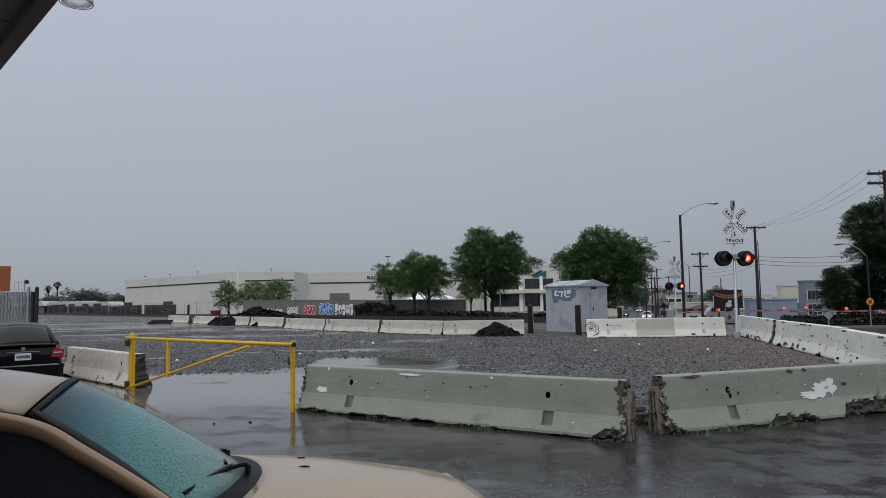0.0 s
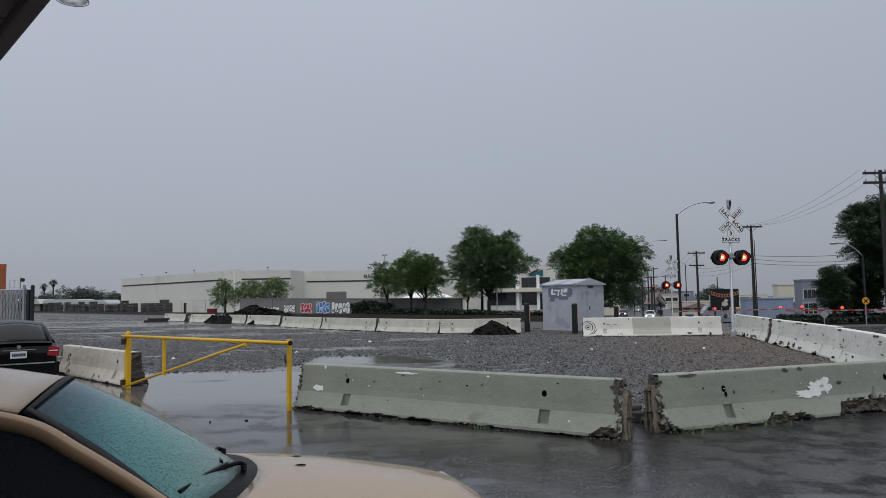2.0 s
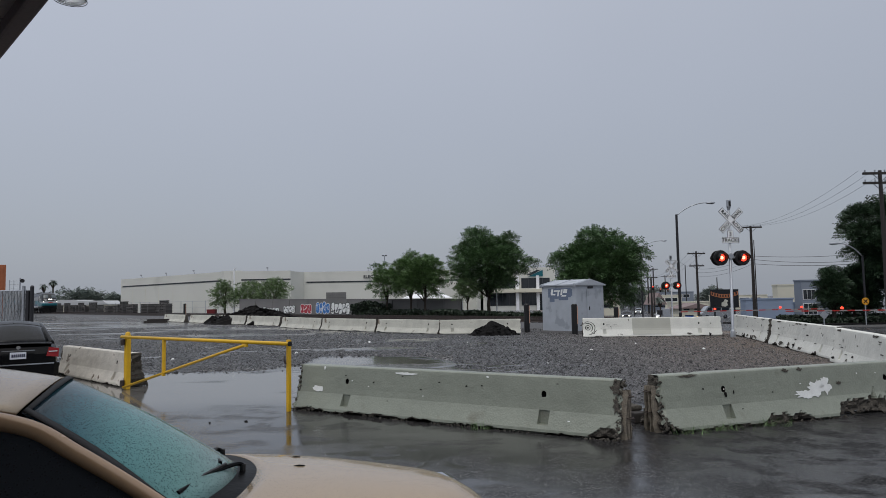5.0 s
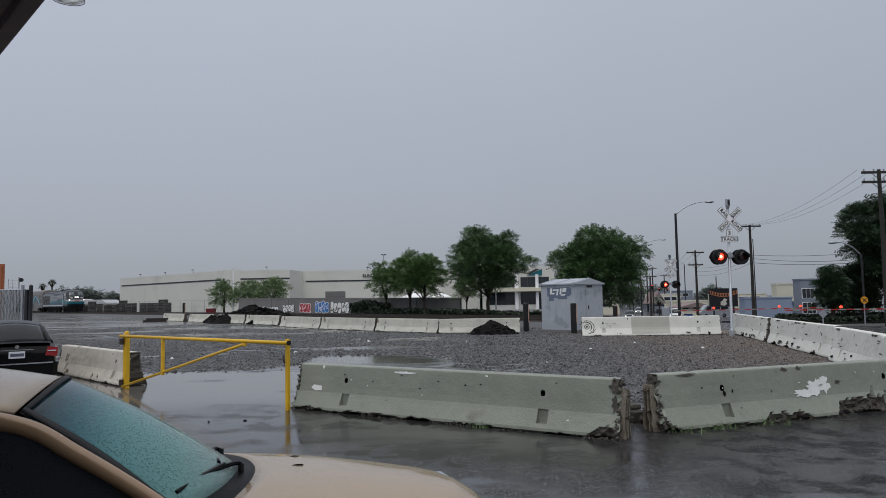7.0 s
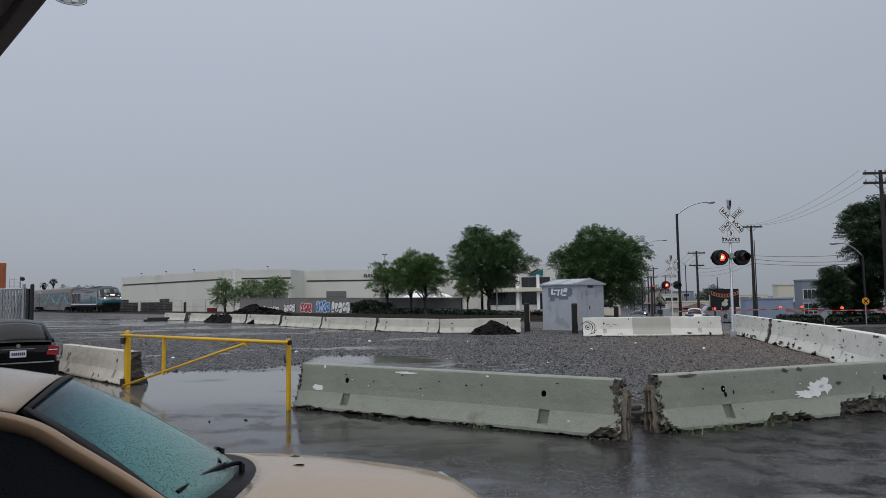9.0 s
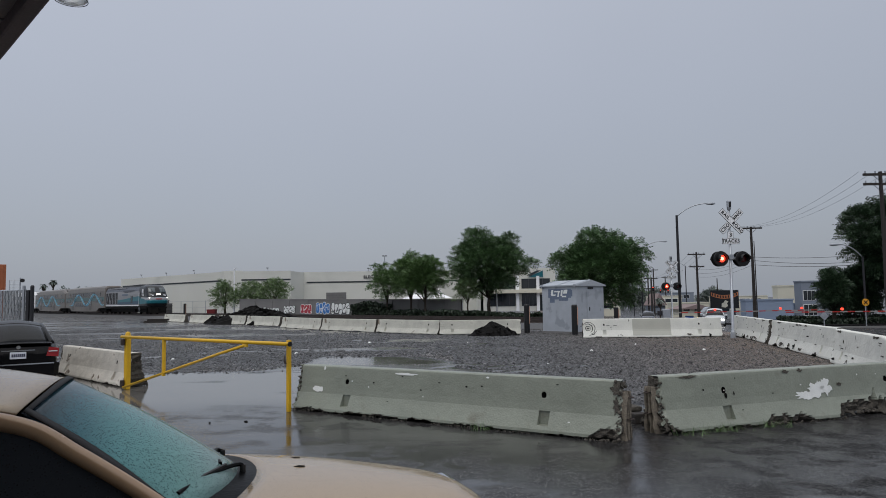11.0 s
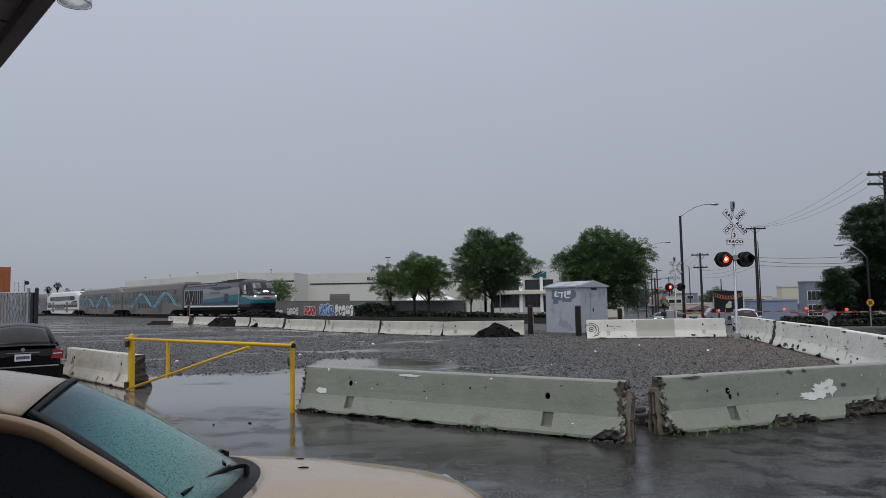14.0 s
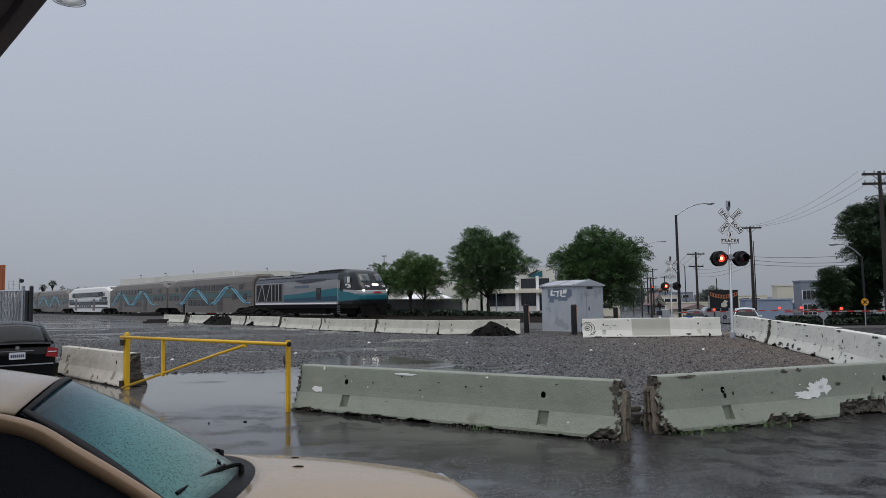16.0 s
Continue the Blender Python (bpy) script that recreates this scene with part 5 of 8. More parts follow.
def pallet_stack(x, y, n, seed):
    e = thing("pallet_stack", at(x, y, None, 20 * seed % 40 - 40), "stack of weathered grey wooden pallets in the rail yard", "pallet stack", "pallet stacks")
    for k in range(n):
        z = k * 0.3
        for dx in (-0.5, 0, 0.5):
            part("pallet_bearer", box(dx - 0.06, dx + 0.06, -0.6, 0.6, z, z + 0.16), M["pallet"], e)
        part("pallet_deck", box(-0.62 + 0.05 * (k % 2), 0.62 + 0.03 * (k % 3), -0.62, 0.62, z + 0.16, z + 0.29), M["pallet"], e)
    return e


stacks = [pallet_stack(0, 0, n, n) for n in (6, 7, 9)]
k = 0
for i in range(46):
    u = i / 45
    q = on_track(-150 + 92 * u + rnd_p.uniform(-0.6, 0.6), 10.5 + rnd_p.uniform(-1.0, 1.5))
    x, y = q.x, q.y
    if 0.52 < u < 0.58:
        continue
    src = stacks[rnd_p.choice((0, 1, 1, 2))]
    if k < 3:
        stacks[k].matrix_world = at(x, y, None, rnd_p.uniform(-60, -20))
    else:
        copy_thing(src, at(x, y, None, rnd_p.uniform(-60, -20)))
    k += 1

# red bin near the wall, far houses on the left
M["bin_red"] = surface("faded_dark_red_plastic", rgb(112, 34, 38), 0.6, vary=0.2)
e = thing("waste_bin", at(-34.2, 104), "small red steel waste bin by the fence", "waste bin")
part("bin_body", loft([[(-0.5, -0.5, 0), (0.5, -0.5, 0), (0.5, 0.5, 0), (-0.5, 0.5, 0)], [(-0.6, -0.6, 1.0), (0.6, -0.6, 1.0), (0.6, 0.6, 1.0), (-0.6, 0.6, 1.0)]]), M["bin_red"], e)
part("bin_lid", box(-0.62, 0.62, -0.62, 0.62, 1.0, 1.08, 0.02), M["bin_red"], e)


def house(x, y, w, d, h, roof_h, rz, label, wall, roof, z=None):
    e = thing("house", at(x, y, z, rz), label, "house", "distant houses")
    part("wall", box(-w / 2, w / 2, -d / 2, d / 2, -0.5, h), M[wall], e)
    part("roof", prism([(-w / 2 - 0.5, h), (w / 2 + 0.5, h), (0, h + roof_h)] if w < d else [(-w / 2 - 0.5, h), (w / 2 + 0.5, h), (w / 2 - 1, h + roof_h), (-w / 2 + 1, h + roof_h)], -d / 2 - 0.5, d / 2 + 0.5), M[roof], e)
    for k in range(3):
        part("window", box(-w / 3 + k * w / 3 - 0.6, -w / 3 + k * w / 3 + 0.6, -d / 2 - 0.06, -d / 2 + 0.02, 0.9, min(h - 0.3, 2.1)), M["glass"], e)
    return e


# brown of the roofs is lightened to stand in for distance haze
M["roof_brown"] = surface("hazed_brown_roof_tiles", rgb(134, 118, 116), 0.8, vary=0.15)
M["roof_grey"] = surface("pale_roof_sheet", rgb(190, 192, 194), 0.6, vary=0.08)
house(-134, 225, 14, 9, 2.4, 1.6, 0, "low distant house with a pale gabled roof", "wall_grey", "roof_grey", 0)
house(-120, 225, 12, 9, 2.6, 1.2, 0, "low distant shed with a pale roof", "wall_grey", "roof_grey", 0)
house(-108, 215, 14, 9, 2.2, 1.2, 0, "low distant white shed", "wall_cream", "roof_grey", 0)


# ---- level crossing ----
STREET = math.degrees(math.atan2(1.0, 0.25)) - 90   # turn of the street's way from +y


def crossing_signal(m, label):
    """Mast with crossbuck, track count plate and two pairs of hooded lamps; its face is -y."""
    e = thing("crossing_signal", m, label, "crossing signal", "crossing signals")
    part("mast", tube([(0, 0, 0), (0, 0, 0.02), (0, 0, 6.2)], [0.075, 0.065, 0.06], 14), M["steel"], e, "galvanised steel mast", smooth=True)
    part("mast_base", tube([(0, 0, 0), (0, 0, 0.28), (0, 0, 0.36)], [0.13, 0.11, 0.07], 12), M["steel"], e)
    bell = part("bell", tube([(0, -0.02, 6.0), (0, -0.02, 6.12), (0, -0.02, 6.42), (0, -0.02, 6.46)], [0.07, 0.105, 0.105, 0.06], 14), M["steel"], e, "cylindrical electronic bell")
    part("bell_slot", box(-0.05, 0.05, -0.145, -0.115, 6.14, 6.36), M["black"], bell)
    for ang, words in ((45, (("CRO", -0.43), ("SING", 0.40))), (-45, (("RAIL", -0.41), ("ROAD", 0.41)))):
        y0 = -0.09 if ang > 0 else -0.105
        t = Matrix.Translation((0.06, y0, 5.45)) @ Matrix.Rotation(radians(-ang), 4, "Y")
        bm = box(-0.71, 0.71, -0.005, 0.005, -0.13, 0.13)
        bm.transform(t)
        blade = part("crossbuck_blade", bm, M["white"], e, "white crossbuck blade with black letters")
        rim = box(-0.728, 0.728, 0.006, 0.014, -0.148, 0.148)
        rim.transform(t)
        part("blade_edge", rim, M["dark_steel"], blade, "dark metal edge")
        for w, u in words:
            lettering("letters", w, 0.22, t @ Matrix.Translation((u, -0.009, 0)) @ Matrix.Rotation(radians(90), 4, "X"), M["black"], blade, 0.002)
    p = part("count_plate", box(-0.13, 0.13, -0.10, -0.09, 4.66, 4.96), M["white"], e)
    part("plate_edge", box(-0.145, 0.145, -0.089, -0.082, 4.645, 4.975), M["dark_steel"], p)
    lettering("letters", "3", 0.26, Matrix.Translation((0, -0.104, 4.81)) @ Matrix.Rotation(radians(90), 4, "X"), M["black"], p, 0.002)
    p = part("tracks_plate", box(-0.40, 0.40, -0.10, -0.09, 4.40, 4.64), M["white"], e)
    part("plate_edge", box(-0.416, 0.416, -0.089, -0.082, 4.384, 4.656), M["dark_steel"], p)
    lettering("letters", "TRACKS", 0.21, Matrix.Translation((0, -0.104, 4.52)) @ Matrix.Rotation(radians(90), 4, "X"), M["black"], p, 0.002)
    part("cross_arm", tube([(-0.5, 0, 3.70), (0.5, 0, 3.70)], 0.05, 10), M["steel"], e)
    part("junction_box", tube([(0, -0.1, 3.78), (0, 0.1, 3.78)], 0.13, 14), M["steel"], e)
    glows = []
    for s in (-1, 1):
        for face in (-1, 1):
            cx, cz = s * 0.53, 3.69
            y = lambda v: face * v
            disc = part("lamp_background", tube([(cx, y(0.12), cz), (cx, y(0.14), cz), (cx, y(0.155), cz)], [0.355, 0.36, 0.34], 28), M["black"], e, "round black lamp background")
            part("lamp_housing", tube([(cx, y(0.02), cz), (cx, y(0.05), cz), (cx, y(0.12), cz)], [0.12, 0.19, 0.21], 18), M["dark_steel"], disc)
            # hood: open below
            bm = bmesh.new()
            outer = []
            for k in range(19):
                a = radians(-35 + 250 * k / 18)
                dx, dz = math.cos(a), math.sin(a)
                ln = 0.36 if 20 < k * 250 / 18 < 230 else 0.22
                outer.append([bm.verts.new((cx + dx * r, y(v), cz + dz * r)) for r, v in ((0.215, 0.15), (0.215, 0.15 + ln), (0.20, 0.15 + ln), (0.20, 0.15))])
            for a, b in zip(outer, outer[1:]):
                for q in range(4):
                    bm.faces.new((a[q], b[q], b[(q + 1) % 4], a[(q + 1) % 4]))
            part("lamp_hood", bm, M["black"], disc, smooth=True)
            part("lens", tube([(cx, y(0.15), cz), (cx, y(0.185), cz), (cx, y(0.20), cz)], [0.17, 0.16, 0.10], 22), M["lamp_red_off"], disc, "dark red glass lens")
            # added glowing disc with a brighter core; sliding it imitates the lamp's flash
            if face < 0:
                g = part("lamp_glow", tube([(cx, -0.09, cz), (cx, -0.105, cz), (cx, -0.125, cz)], [0.168, 0.165, 0.11], 22), M["lamp_red_on"], e, "lit red glow disc added for the lamp's flash")
                part("lamp_filament", tube([(cx, -0.124, cz), (cx, -0.13, cz)], [0.085, 0.06], 16), M["lamp_hot"], g)
                glows.append((g, s))
    return e, glows


near_signal, near_glows = crossing_signal(pose(13.60, 32.4, 0, 0, 0.6, 5), "galvanised crossing signal mast with crossbuck and flashing red lamps")
far_signal, far_glows = crossing_signal(pose(21.0, 63.0, -0.80, 0, 0.4, 2), "second crossing signal mast beyond the tracks, lamps flashing red")


M["plate_dull"] = surface("dull_white_arm_paint", rgb(150, 146, 142), 0.6, vary=0.1)


def gate_arm(ax, ay, az, bx, by, bz, lights, label):
    a, b = Vector((ax, ay, az)), Vector((bx, by, bz))
    d = b - a
    ln = d.length
    e = thing("crossing_gate_arm", Matrix.Translation(a) @ d.to_track_quat("X", "Z").to_matrix().to_4x4(), label, "crossing gate", "crossing gates")
    n = int(ln / 0.45)
    for k in range(n):
        part("arm_stripe", box(k * ln / n, (k + 1) * ln / n, -0.02, 0.02, -0.033, 0.033), M["red"] if k % 2 else M["plate_dull"], e)
    for u in lights:
        x = u * ln
        l_ = part("arm_lamp", tube([(x, -0.05, 0.15), (x, 0.05, 0.15)], 0.07, 12), M["lamp_red_on"], e, "lit red arm lamp")
        part("lamp_bracket", box(x - 0.02, x + 0.02, -0.02, 0.02, 0.05, 0.1), M["dark_steel"], l_)
    mech = part("gate_mechanism", box(-0.9, -0.35, -0.2, 0.2, -1.25, 0.25, 0.04), M["steel"], e, "grey gate mechanism cabinet")
    part("counterweight", box(-1.2, -0.3, -0.12, 0.12, -0.16, 0.16, 0.03), M["dark_steel"], mech)
    return e


gate_arm(16.32, 48.4, 0.83, 26.72, 48.4, 0.89, (0.27, 0.71, 0.854), "lowered red and white crossing gate arm beyond the tracks")
gate_arm(28.8, 40.2, 0.92, 19.6, 39.4, 0.98, (0.2, 0.633), "lowered red and white crossing gate arm with red lamps")


# ---- metal signal cabinet ----
def cabinet():
    m = pose(7.43, 38.0, 0, 0, 0, math.degrees(math.atan2(ACROSS.y, ACROSS.x)))
    # local x runs along the door face, local y along the long face
    e = thing("signal_cabinet", m, "pale grey sheet-metal railway signal cabinet with pitched roof, overpainted graffiti", "signal cabinet")
    W_, D_, H_ = 2.55, 2.4, 2.62
    part("cabinet_body", box(0, W_, 0, D_, 0.1, H_, 0.015), M["box_grey"], e)
    part("plinth", box(-0.05, W_ + 0.05, -0.05, D_ + 0.05, 0, 0.12), M["wall_grey"], e)
    roof = part("roof", prism([(-0.1, H_), (W_ + 0.1, H_), (W_ + 0.1, H_ + 0.07), (W_ / 2, H_ + 0.36), (-0.1, H_ + 0.07)], -0.1, D_ + 0.1), M["box_grey"], e)
    for y in (0.0, D_ * 0.5, D_):
        part("roof_seam", prism([(-0.11, H_ + 0.075), (W_ / 2, H_ + 0.365), (W_ / 2, H_ + 0.39), (-0.11, H_ + 0.10)], y - 0.02, y + 0.02), M["box_grey"], roof)
    for y in (0.05, D_ - 0.05):
        part("lifting_eye", box(-0.12, -0.02, y - 0.05, y + 0.05, H_ - 0.08, H_ + 0.12, 0.01), M["steel"], roof)
    d = part("door", box(0.95, 2.15, -0.035, -0.005, 0.25, 2.42, 0.01), M["box_grey"], e, "grey steel door")
    part("door_handle", box(1.1, 1.16, -0.07, -0.03, 1.25, 1.45, 0.01), M["dark_steel"], d)
    for z in (0.5, 1.3, 2.2):
        part("hinge", tube([(2.17, -0.03, z - 0.07), (2.17, -0.03, z + 0.07)], 0.02, 6), M["steel"], d)
    part("roof_vent", box(1.05, 1.5, -0.06, -0.005, 2.46, 2.58, 0.01), M["dark_steel"], e)
    # blotted paint on the long face
    rnd = random.Random(4)
    for y0, y1, z0, z1 in ((0.35, 1.95, 1.98, 2.48), (0.55, 1.2, 1.82, 2.06), (0.25, 0.6, 2.06, 2.42), (1.5, 1.85, 1.72, 2.1), (0.8, 1.6, 1.9, 2.3)):
        part("paint_blot", box(-0.006 - 0.002 * rnd.random(), 0.004, y0, y1, z0, z1, 0.003), M["tag_blue"], e, "blue-grey blotted-out paint")
    for k, (u, w, a, b) in enumerate(((0.62, 0.26, 2.22, 2.44), (0.95, 0.12, 2.1, 2.42), (1.12, 0.42, 2.3, 2.38), (1.2, 0.1, 2.04, 2.3), (1.45, 0.3, 2.1, 2.18), (1.62, 0.14, 2.16, 2.44), (0.7, 0.3, 2.02, 2.1))):
        part("paint_mark", prism_x([(u, a), (u + w, a), (u + w - 0.05, b), (u - 0.05, b)], -0.014, -0.006), M["peel"], e, "illegible white sprayed bars")
    return e


cabinet()


def bollard(x, y, h, label):
    e = thing("bollard", at(x, y), label, "bollard", "bollards")
    part("post", tube([(0, 0, 0), (0, 0, h - 0.06), (0, 0, h)], [0.16, 0.16, 0.12], 14), M["black"], e)
    part("reflector_strip", box(0.10, 0.165, -0.10, -0.02, 0.55, h - 0.12), surface_once("faded_orange_strip", rgb(190, 150, 130)), e, "faded orange reflector strip")
    return e


_made = {}


def surface_once(name, col, **kw):
    if name not in _made:
        _made[name] = surface(name, col, **kw)
    return _made[name]


bollard(4.95, 40.0, 1.66, "black steel bollard with faded strip by the last far barrier")
bollard(7.16, 37.2, 1.62, "black steel bollard with faded strip before the metal cabinet")
bollard(12.0, 47.5, 1.55, "black steel bollard beyond the metal cabinet")
bollard(-29.6, 80.5, 2.0, "tall black post standing beside the far barriers")


# ---- poles, lamps and wires ----
def street_lamp(x, y, h, reach, label, turn=0.0, z=None, r=0.12):
    e = thing("street_lamp", at(x, y, z, turn), label, "street lamp", "street lamps")
    part("pole", tube([(0, 0, 0), (0, 0, 0.3), (0, 0, h)], [r * 1.4, r, r * 0.75], 10), M["dark_steel"], e)
    s = 1 if reach > 0 else -1
    a = abs(reach)
    arm = part("arm", tube([(s * a * 0.9 * k / 12, 0, h - 0.12 + 1.25 * (1 - (1 - k / 12) ** 2.3)) for k in range(13)], 0.05, 8), M["steel"], e, smooth=True)
    part("lamp_head", loft([[(s * a * 0.82 + s * u * 0.9, v * w, h + 1.09 + q * t) for v, q in ((-1, 0), (-0.6, 1), (0.6, 1), (1, 0), (0.6, -1), (-0.6, -1))] for u, w, t in ((0, 0.07, 0.06), (0.35, 0.17, 0.10), (0.7, 0.18, 0.12), (0.95, 0.08, 0.05))]), M["steel"], arm, smooth=True)
    return e


street_lamp(23.2, 67.2, 10.8, 3.6, "dark steel street lamp with a curved arm by the crossing", r=0.15)
street_lamp(32.6, 112.0, 11.8, 4.2, "distant dark street lamp with a curved arm")
street_lamp(38.0, 62.0, 6.1, -2.5, "grey street lamp with a curved arm before the dark trees")
street_lamp(55.0, 155.0, 11.3, -3.5, "far grey street lamp along the street")


def utility_pole(x, y, top, arms, label, r=0.16, insulators=True):
    base = fall(x, y)
    e = thing("utility_pole", pose(x, y, base, 0, 0, 0), label, "utility pole", "utility poles")
    h = top - base
    part("pole", tube([(0, 0, 0), (0.02, 0, h * 0.5), (0, 0, h)], [r * 1.2, r, r * 0.75], 9), M["wood"], e)
    for z, w in arms:
        a = part("cross_arm", box(-w / 2, w / 2, -0.08, 0.08, z - base - 0.08, z - base + 0.08), M["wood"], e)
        for k in range(4) if insulators else ():
            xx = -w / 2 + 0.15 + (w - 0.3) * k / 3
            part("insulator", tube([(xx, 0, z - base + 0.07), (xx, 0, z - base + 0.24)], [0.05, 0.06], 7), M["steel"], a)
        part("arm_brace", tube([(-w * 0.25, -0.1, z - base - 0.05), (0, -0.12, z - base - 0.6), (w * 0.25, -0.1, z - base - 0.05)], 0.025, 5), M["dark_steel"], a)
    return e


utility_pole(31.0, 48, 10.5, ((10.3, 2.4), (9.62, 2.4)), "tall dark wooden utility pole with two cross arms")
utility_pole(36.2, 80, 9.9, ((9.75, 2.6),), "dark wooden utility pole with one cross arm", 0.17)
utility_pole(37.4, 82, 8.4, (), "dark slanting service pole beside the utility pole", 0.06)
utility_pole(39.6, 130, 5.6, ((5.4, 2.4),), "far dark utility pole with two cross arms", 0.18)
utility_pole(35.3, 95, 8.0, ((7.7, 2.4), (6.0, 2.0)), "dark utility pole behind the far crossing signal", 0.16)
utility_pole(53, 172, 9.0, ((8.6, 2.4),), "far dark utility pole along the street", 0.18)
utility_pole(60, 200, 9.6, ((9.2, 2.6),), "far dark utility pole along the street", 0.2)
utility_pole(78, 240, 9.0, ((8.6, 2.6),), "far dark utility pole along the street", 0.2)
utility_pole(96, 240, 8.0, (), "far dark pole along the street", 0.2)


def wire(a, b, sag, r=0.013):
    a, b = Vector(a), Vector(b)
    pts = [a.lerp(b, u) - Vector((0, 0, sag * 4 * u * (1 - u))) for u in [k / 14 for k in range(15)]]
    return tagged(link("overhead_wire", tube(pts, r, 5), M["black"]), "thin black sagging overhead wire between poles", "wire", "overhead wires")


for k in range(3):
    wire((29.5 + 0.85 * k, 48, 10.5 - 0.1 * k), (35.2 + 0.9 * k, 80, 9.95), 0.9, 0.009)
for z0, z1, sg in ((6.4, 6.2, 0.9), (6.0, 5.7, 1.2), (5.5, 5.2, 1.0)):
    wire((36.2, 80, z0), (35.3, 95, z1 - 0.6), 0.5)
    wire((36.2, 80, z0), (56, 72, z1 + 1.4), sg * 0.9, 0.022)
wire((30.4, 48, 8.8), (60, 46, 8.9), 0.6)
for k in range(3):
    wire((35.3 - 1 + k, 95, 7.8), (39.6 - 1 + k, 130, 5.5), 1.0)
    wire((39.6 - 1 + k, 130, 5.5), (60 - 1 + k, 200, 9.3), 1.2)


# ---- street edge, signs and buildings on the far right ----
def street_sign(x, y, poly, z, material, label, post_h, bars=()):
    e = thing("street_sign", at(x, y), label, "street sign", "street signs")
    part("sign_post", tube([(0, 0, 0), (0, 0, post_h)], 0.04, 8), M["steel"], e)
    p = part("sign_plate", prism([(u, z + v) for u, v in poly], -0.07, -0.05), material, e)
    for a in bars:
        t = Matrix.Translation((0, -0.082, z)) @ Matrix.Rotation(radians(a), 4, "Y")
        bm = box(-0.22, 0.22, -0.004, 0.004, -0.035, 0.035)
        bm.transform(t)
        part("sign_mark", bm, M["black"], p)
    return e


M["sign_yellow"] = surface("yellow_warning_sign", rgb(226, 158, 34), 0.5, vary=0.06)
circle = [(0.29 * math.cos(2 * math.pi * k / 20), 0.29 * math.sin(2 * math.pi * k / 20)) for k in range(20)]
street_sign(33.7, 55, circle, 1.97, M["sign_yellow"], "round yellow railway warning sign with a black cross", 2.25, (45, -45))
street_sign(27.6, 50, [(0, -0.32), (0.32, 0), (0, 0.32), (-0.32, 0)], 0.95, M["steel"], "back of a grey diamond sign on a short post", 1.2)
kerb = thing("kerb", Matrix(), "pale wet concrete kerb along the street corner", "kerb", kind="structure")
part("kerb_run", loft([[(x, y, fall(x, y) - 0.1), (x, y + 0.25, fall(x, y) - 0.1), (x, y + 0.25, fall(x, y) + 0.16), (x, y, fall(x, y) + 0.16)] for x, y in ((27, 53.5), (32, 52), (40, 49), (60, 42), (90, 32))]), M["wall_grey"], kerb)


def block(name, x0, x1, y0, y1, z1, material, label, windows=(), z0=-4.0, cap=None, category="building"):
    e = thing(name, Matrix(), label, category, "buildings along the street")
    part("wall", box(x0, x1, y0, y1, z0, z1), M[material], e)
    part("parapet", box(x0 - 0.1, x1 + 0.1, y0 - 0.1, y1 + 0.1, z1, z1 + 0.25), M[cap or material], e)
    for u0, u1, za, zb, n in windows:
        for k in range(n):
            a = x0 + (x1 - x0) * (u0 + (u1 - u0) * k / n)
            b = x0 + (x1 - x0) * (u0 + (u1 - u0) * (k + 0.86) / n)
            w = part("window", box(a - 0.08, b + 0.08, y0 - 0.05, y0 + 0.05, za - 0.08, zb + 0.08), M["white"], e)
            part("pane", box(a, b, y0 - 0.07, y0 + 0.05, za, zb), M["glass"], w)
    return e


M["wall_slate"] = surface("slate_grey_wall", rgb(126, 134, 146), 0.7, vary=0.08, scale=0.4)
block("office_building", 62.6, 67.0, 120, 122.5, 4.1, "wall_slate", "two-storey slate-grey office building with white-framed windows", ((0.06, 0.55, 1.0, 2.6, 3), (0.06, 0.6, -1.6, 0.2, 3)))
block("storage_building", 63.3, 70, 130, 132, 3.5, "wall_cream", "plain pale cream block building behind the offices")
block("low_shop", 51.0, 59.0, 116, 118, 1.05, "wall_blue", "low blue-grey metal shop building")
block("low_shop", 58.5, 63.6, 124, 126, 0.2, "wall_blue", "low blue-grey metal shop building")
for x0, x1, y, z, mt, lb in ((50, 58, 150, 0.4, "wall_cream", "low cream shop along the street"), (69, 80, 230, 2.0, "wall_cream", "far low shop along the street"), (82, 95, 260, 3.2, "wall_slate", "far grey building along the street"), (60, 67, 260, 3.4, "wall_white", "far pale building along the street"), (98, 118, 250, 1.6, "wall_cream", "far low building along the street"), (30, 44, 170, 1.2, "wall_cream", "far low shop beyond the tree")):
    block("street_building", x0, x1, y, y + 3, z, mt, lb, ((0.1, 0.9, z - 1.9, z - 0.8, 4),), z0=-6)
house(50.5, 140, 6.5, 7, 0.6, 1.0, 0, "low brown-roofed house along the street", "wall_cream", "roof_brown", -1.2)
house(61.8, 200, 3.2, 8, 1.5, 3.4, 0, "tall steep brown roof along the street", "wall_slate", "roof_brown", -2.0)


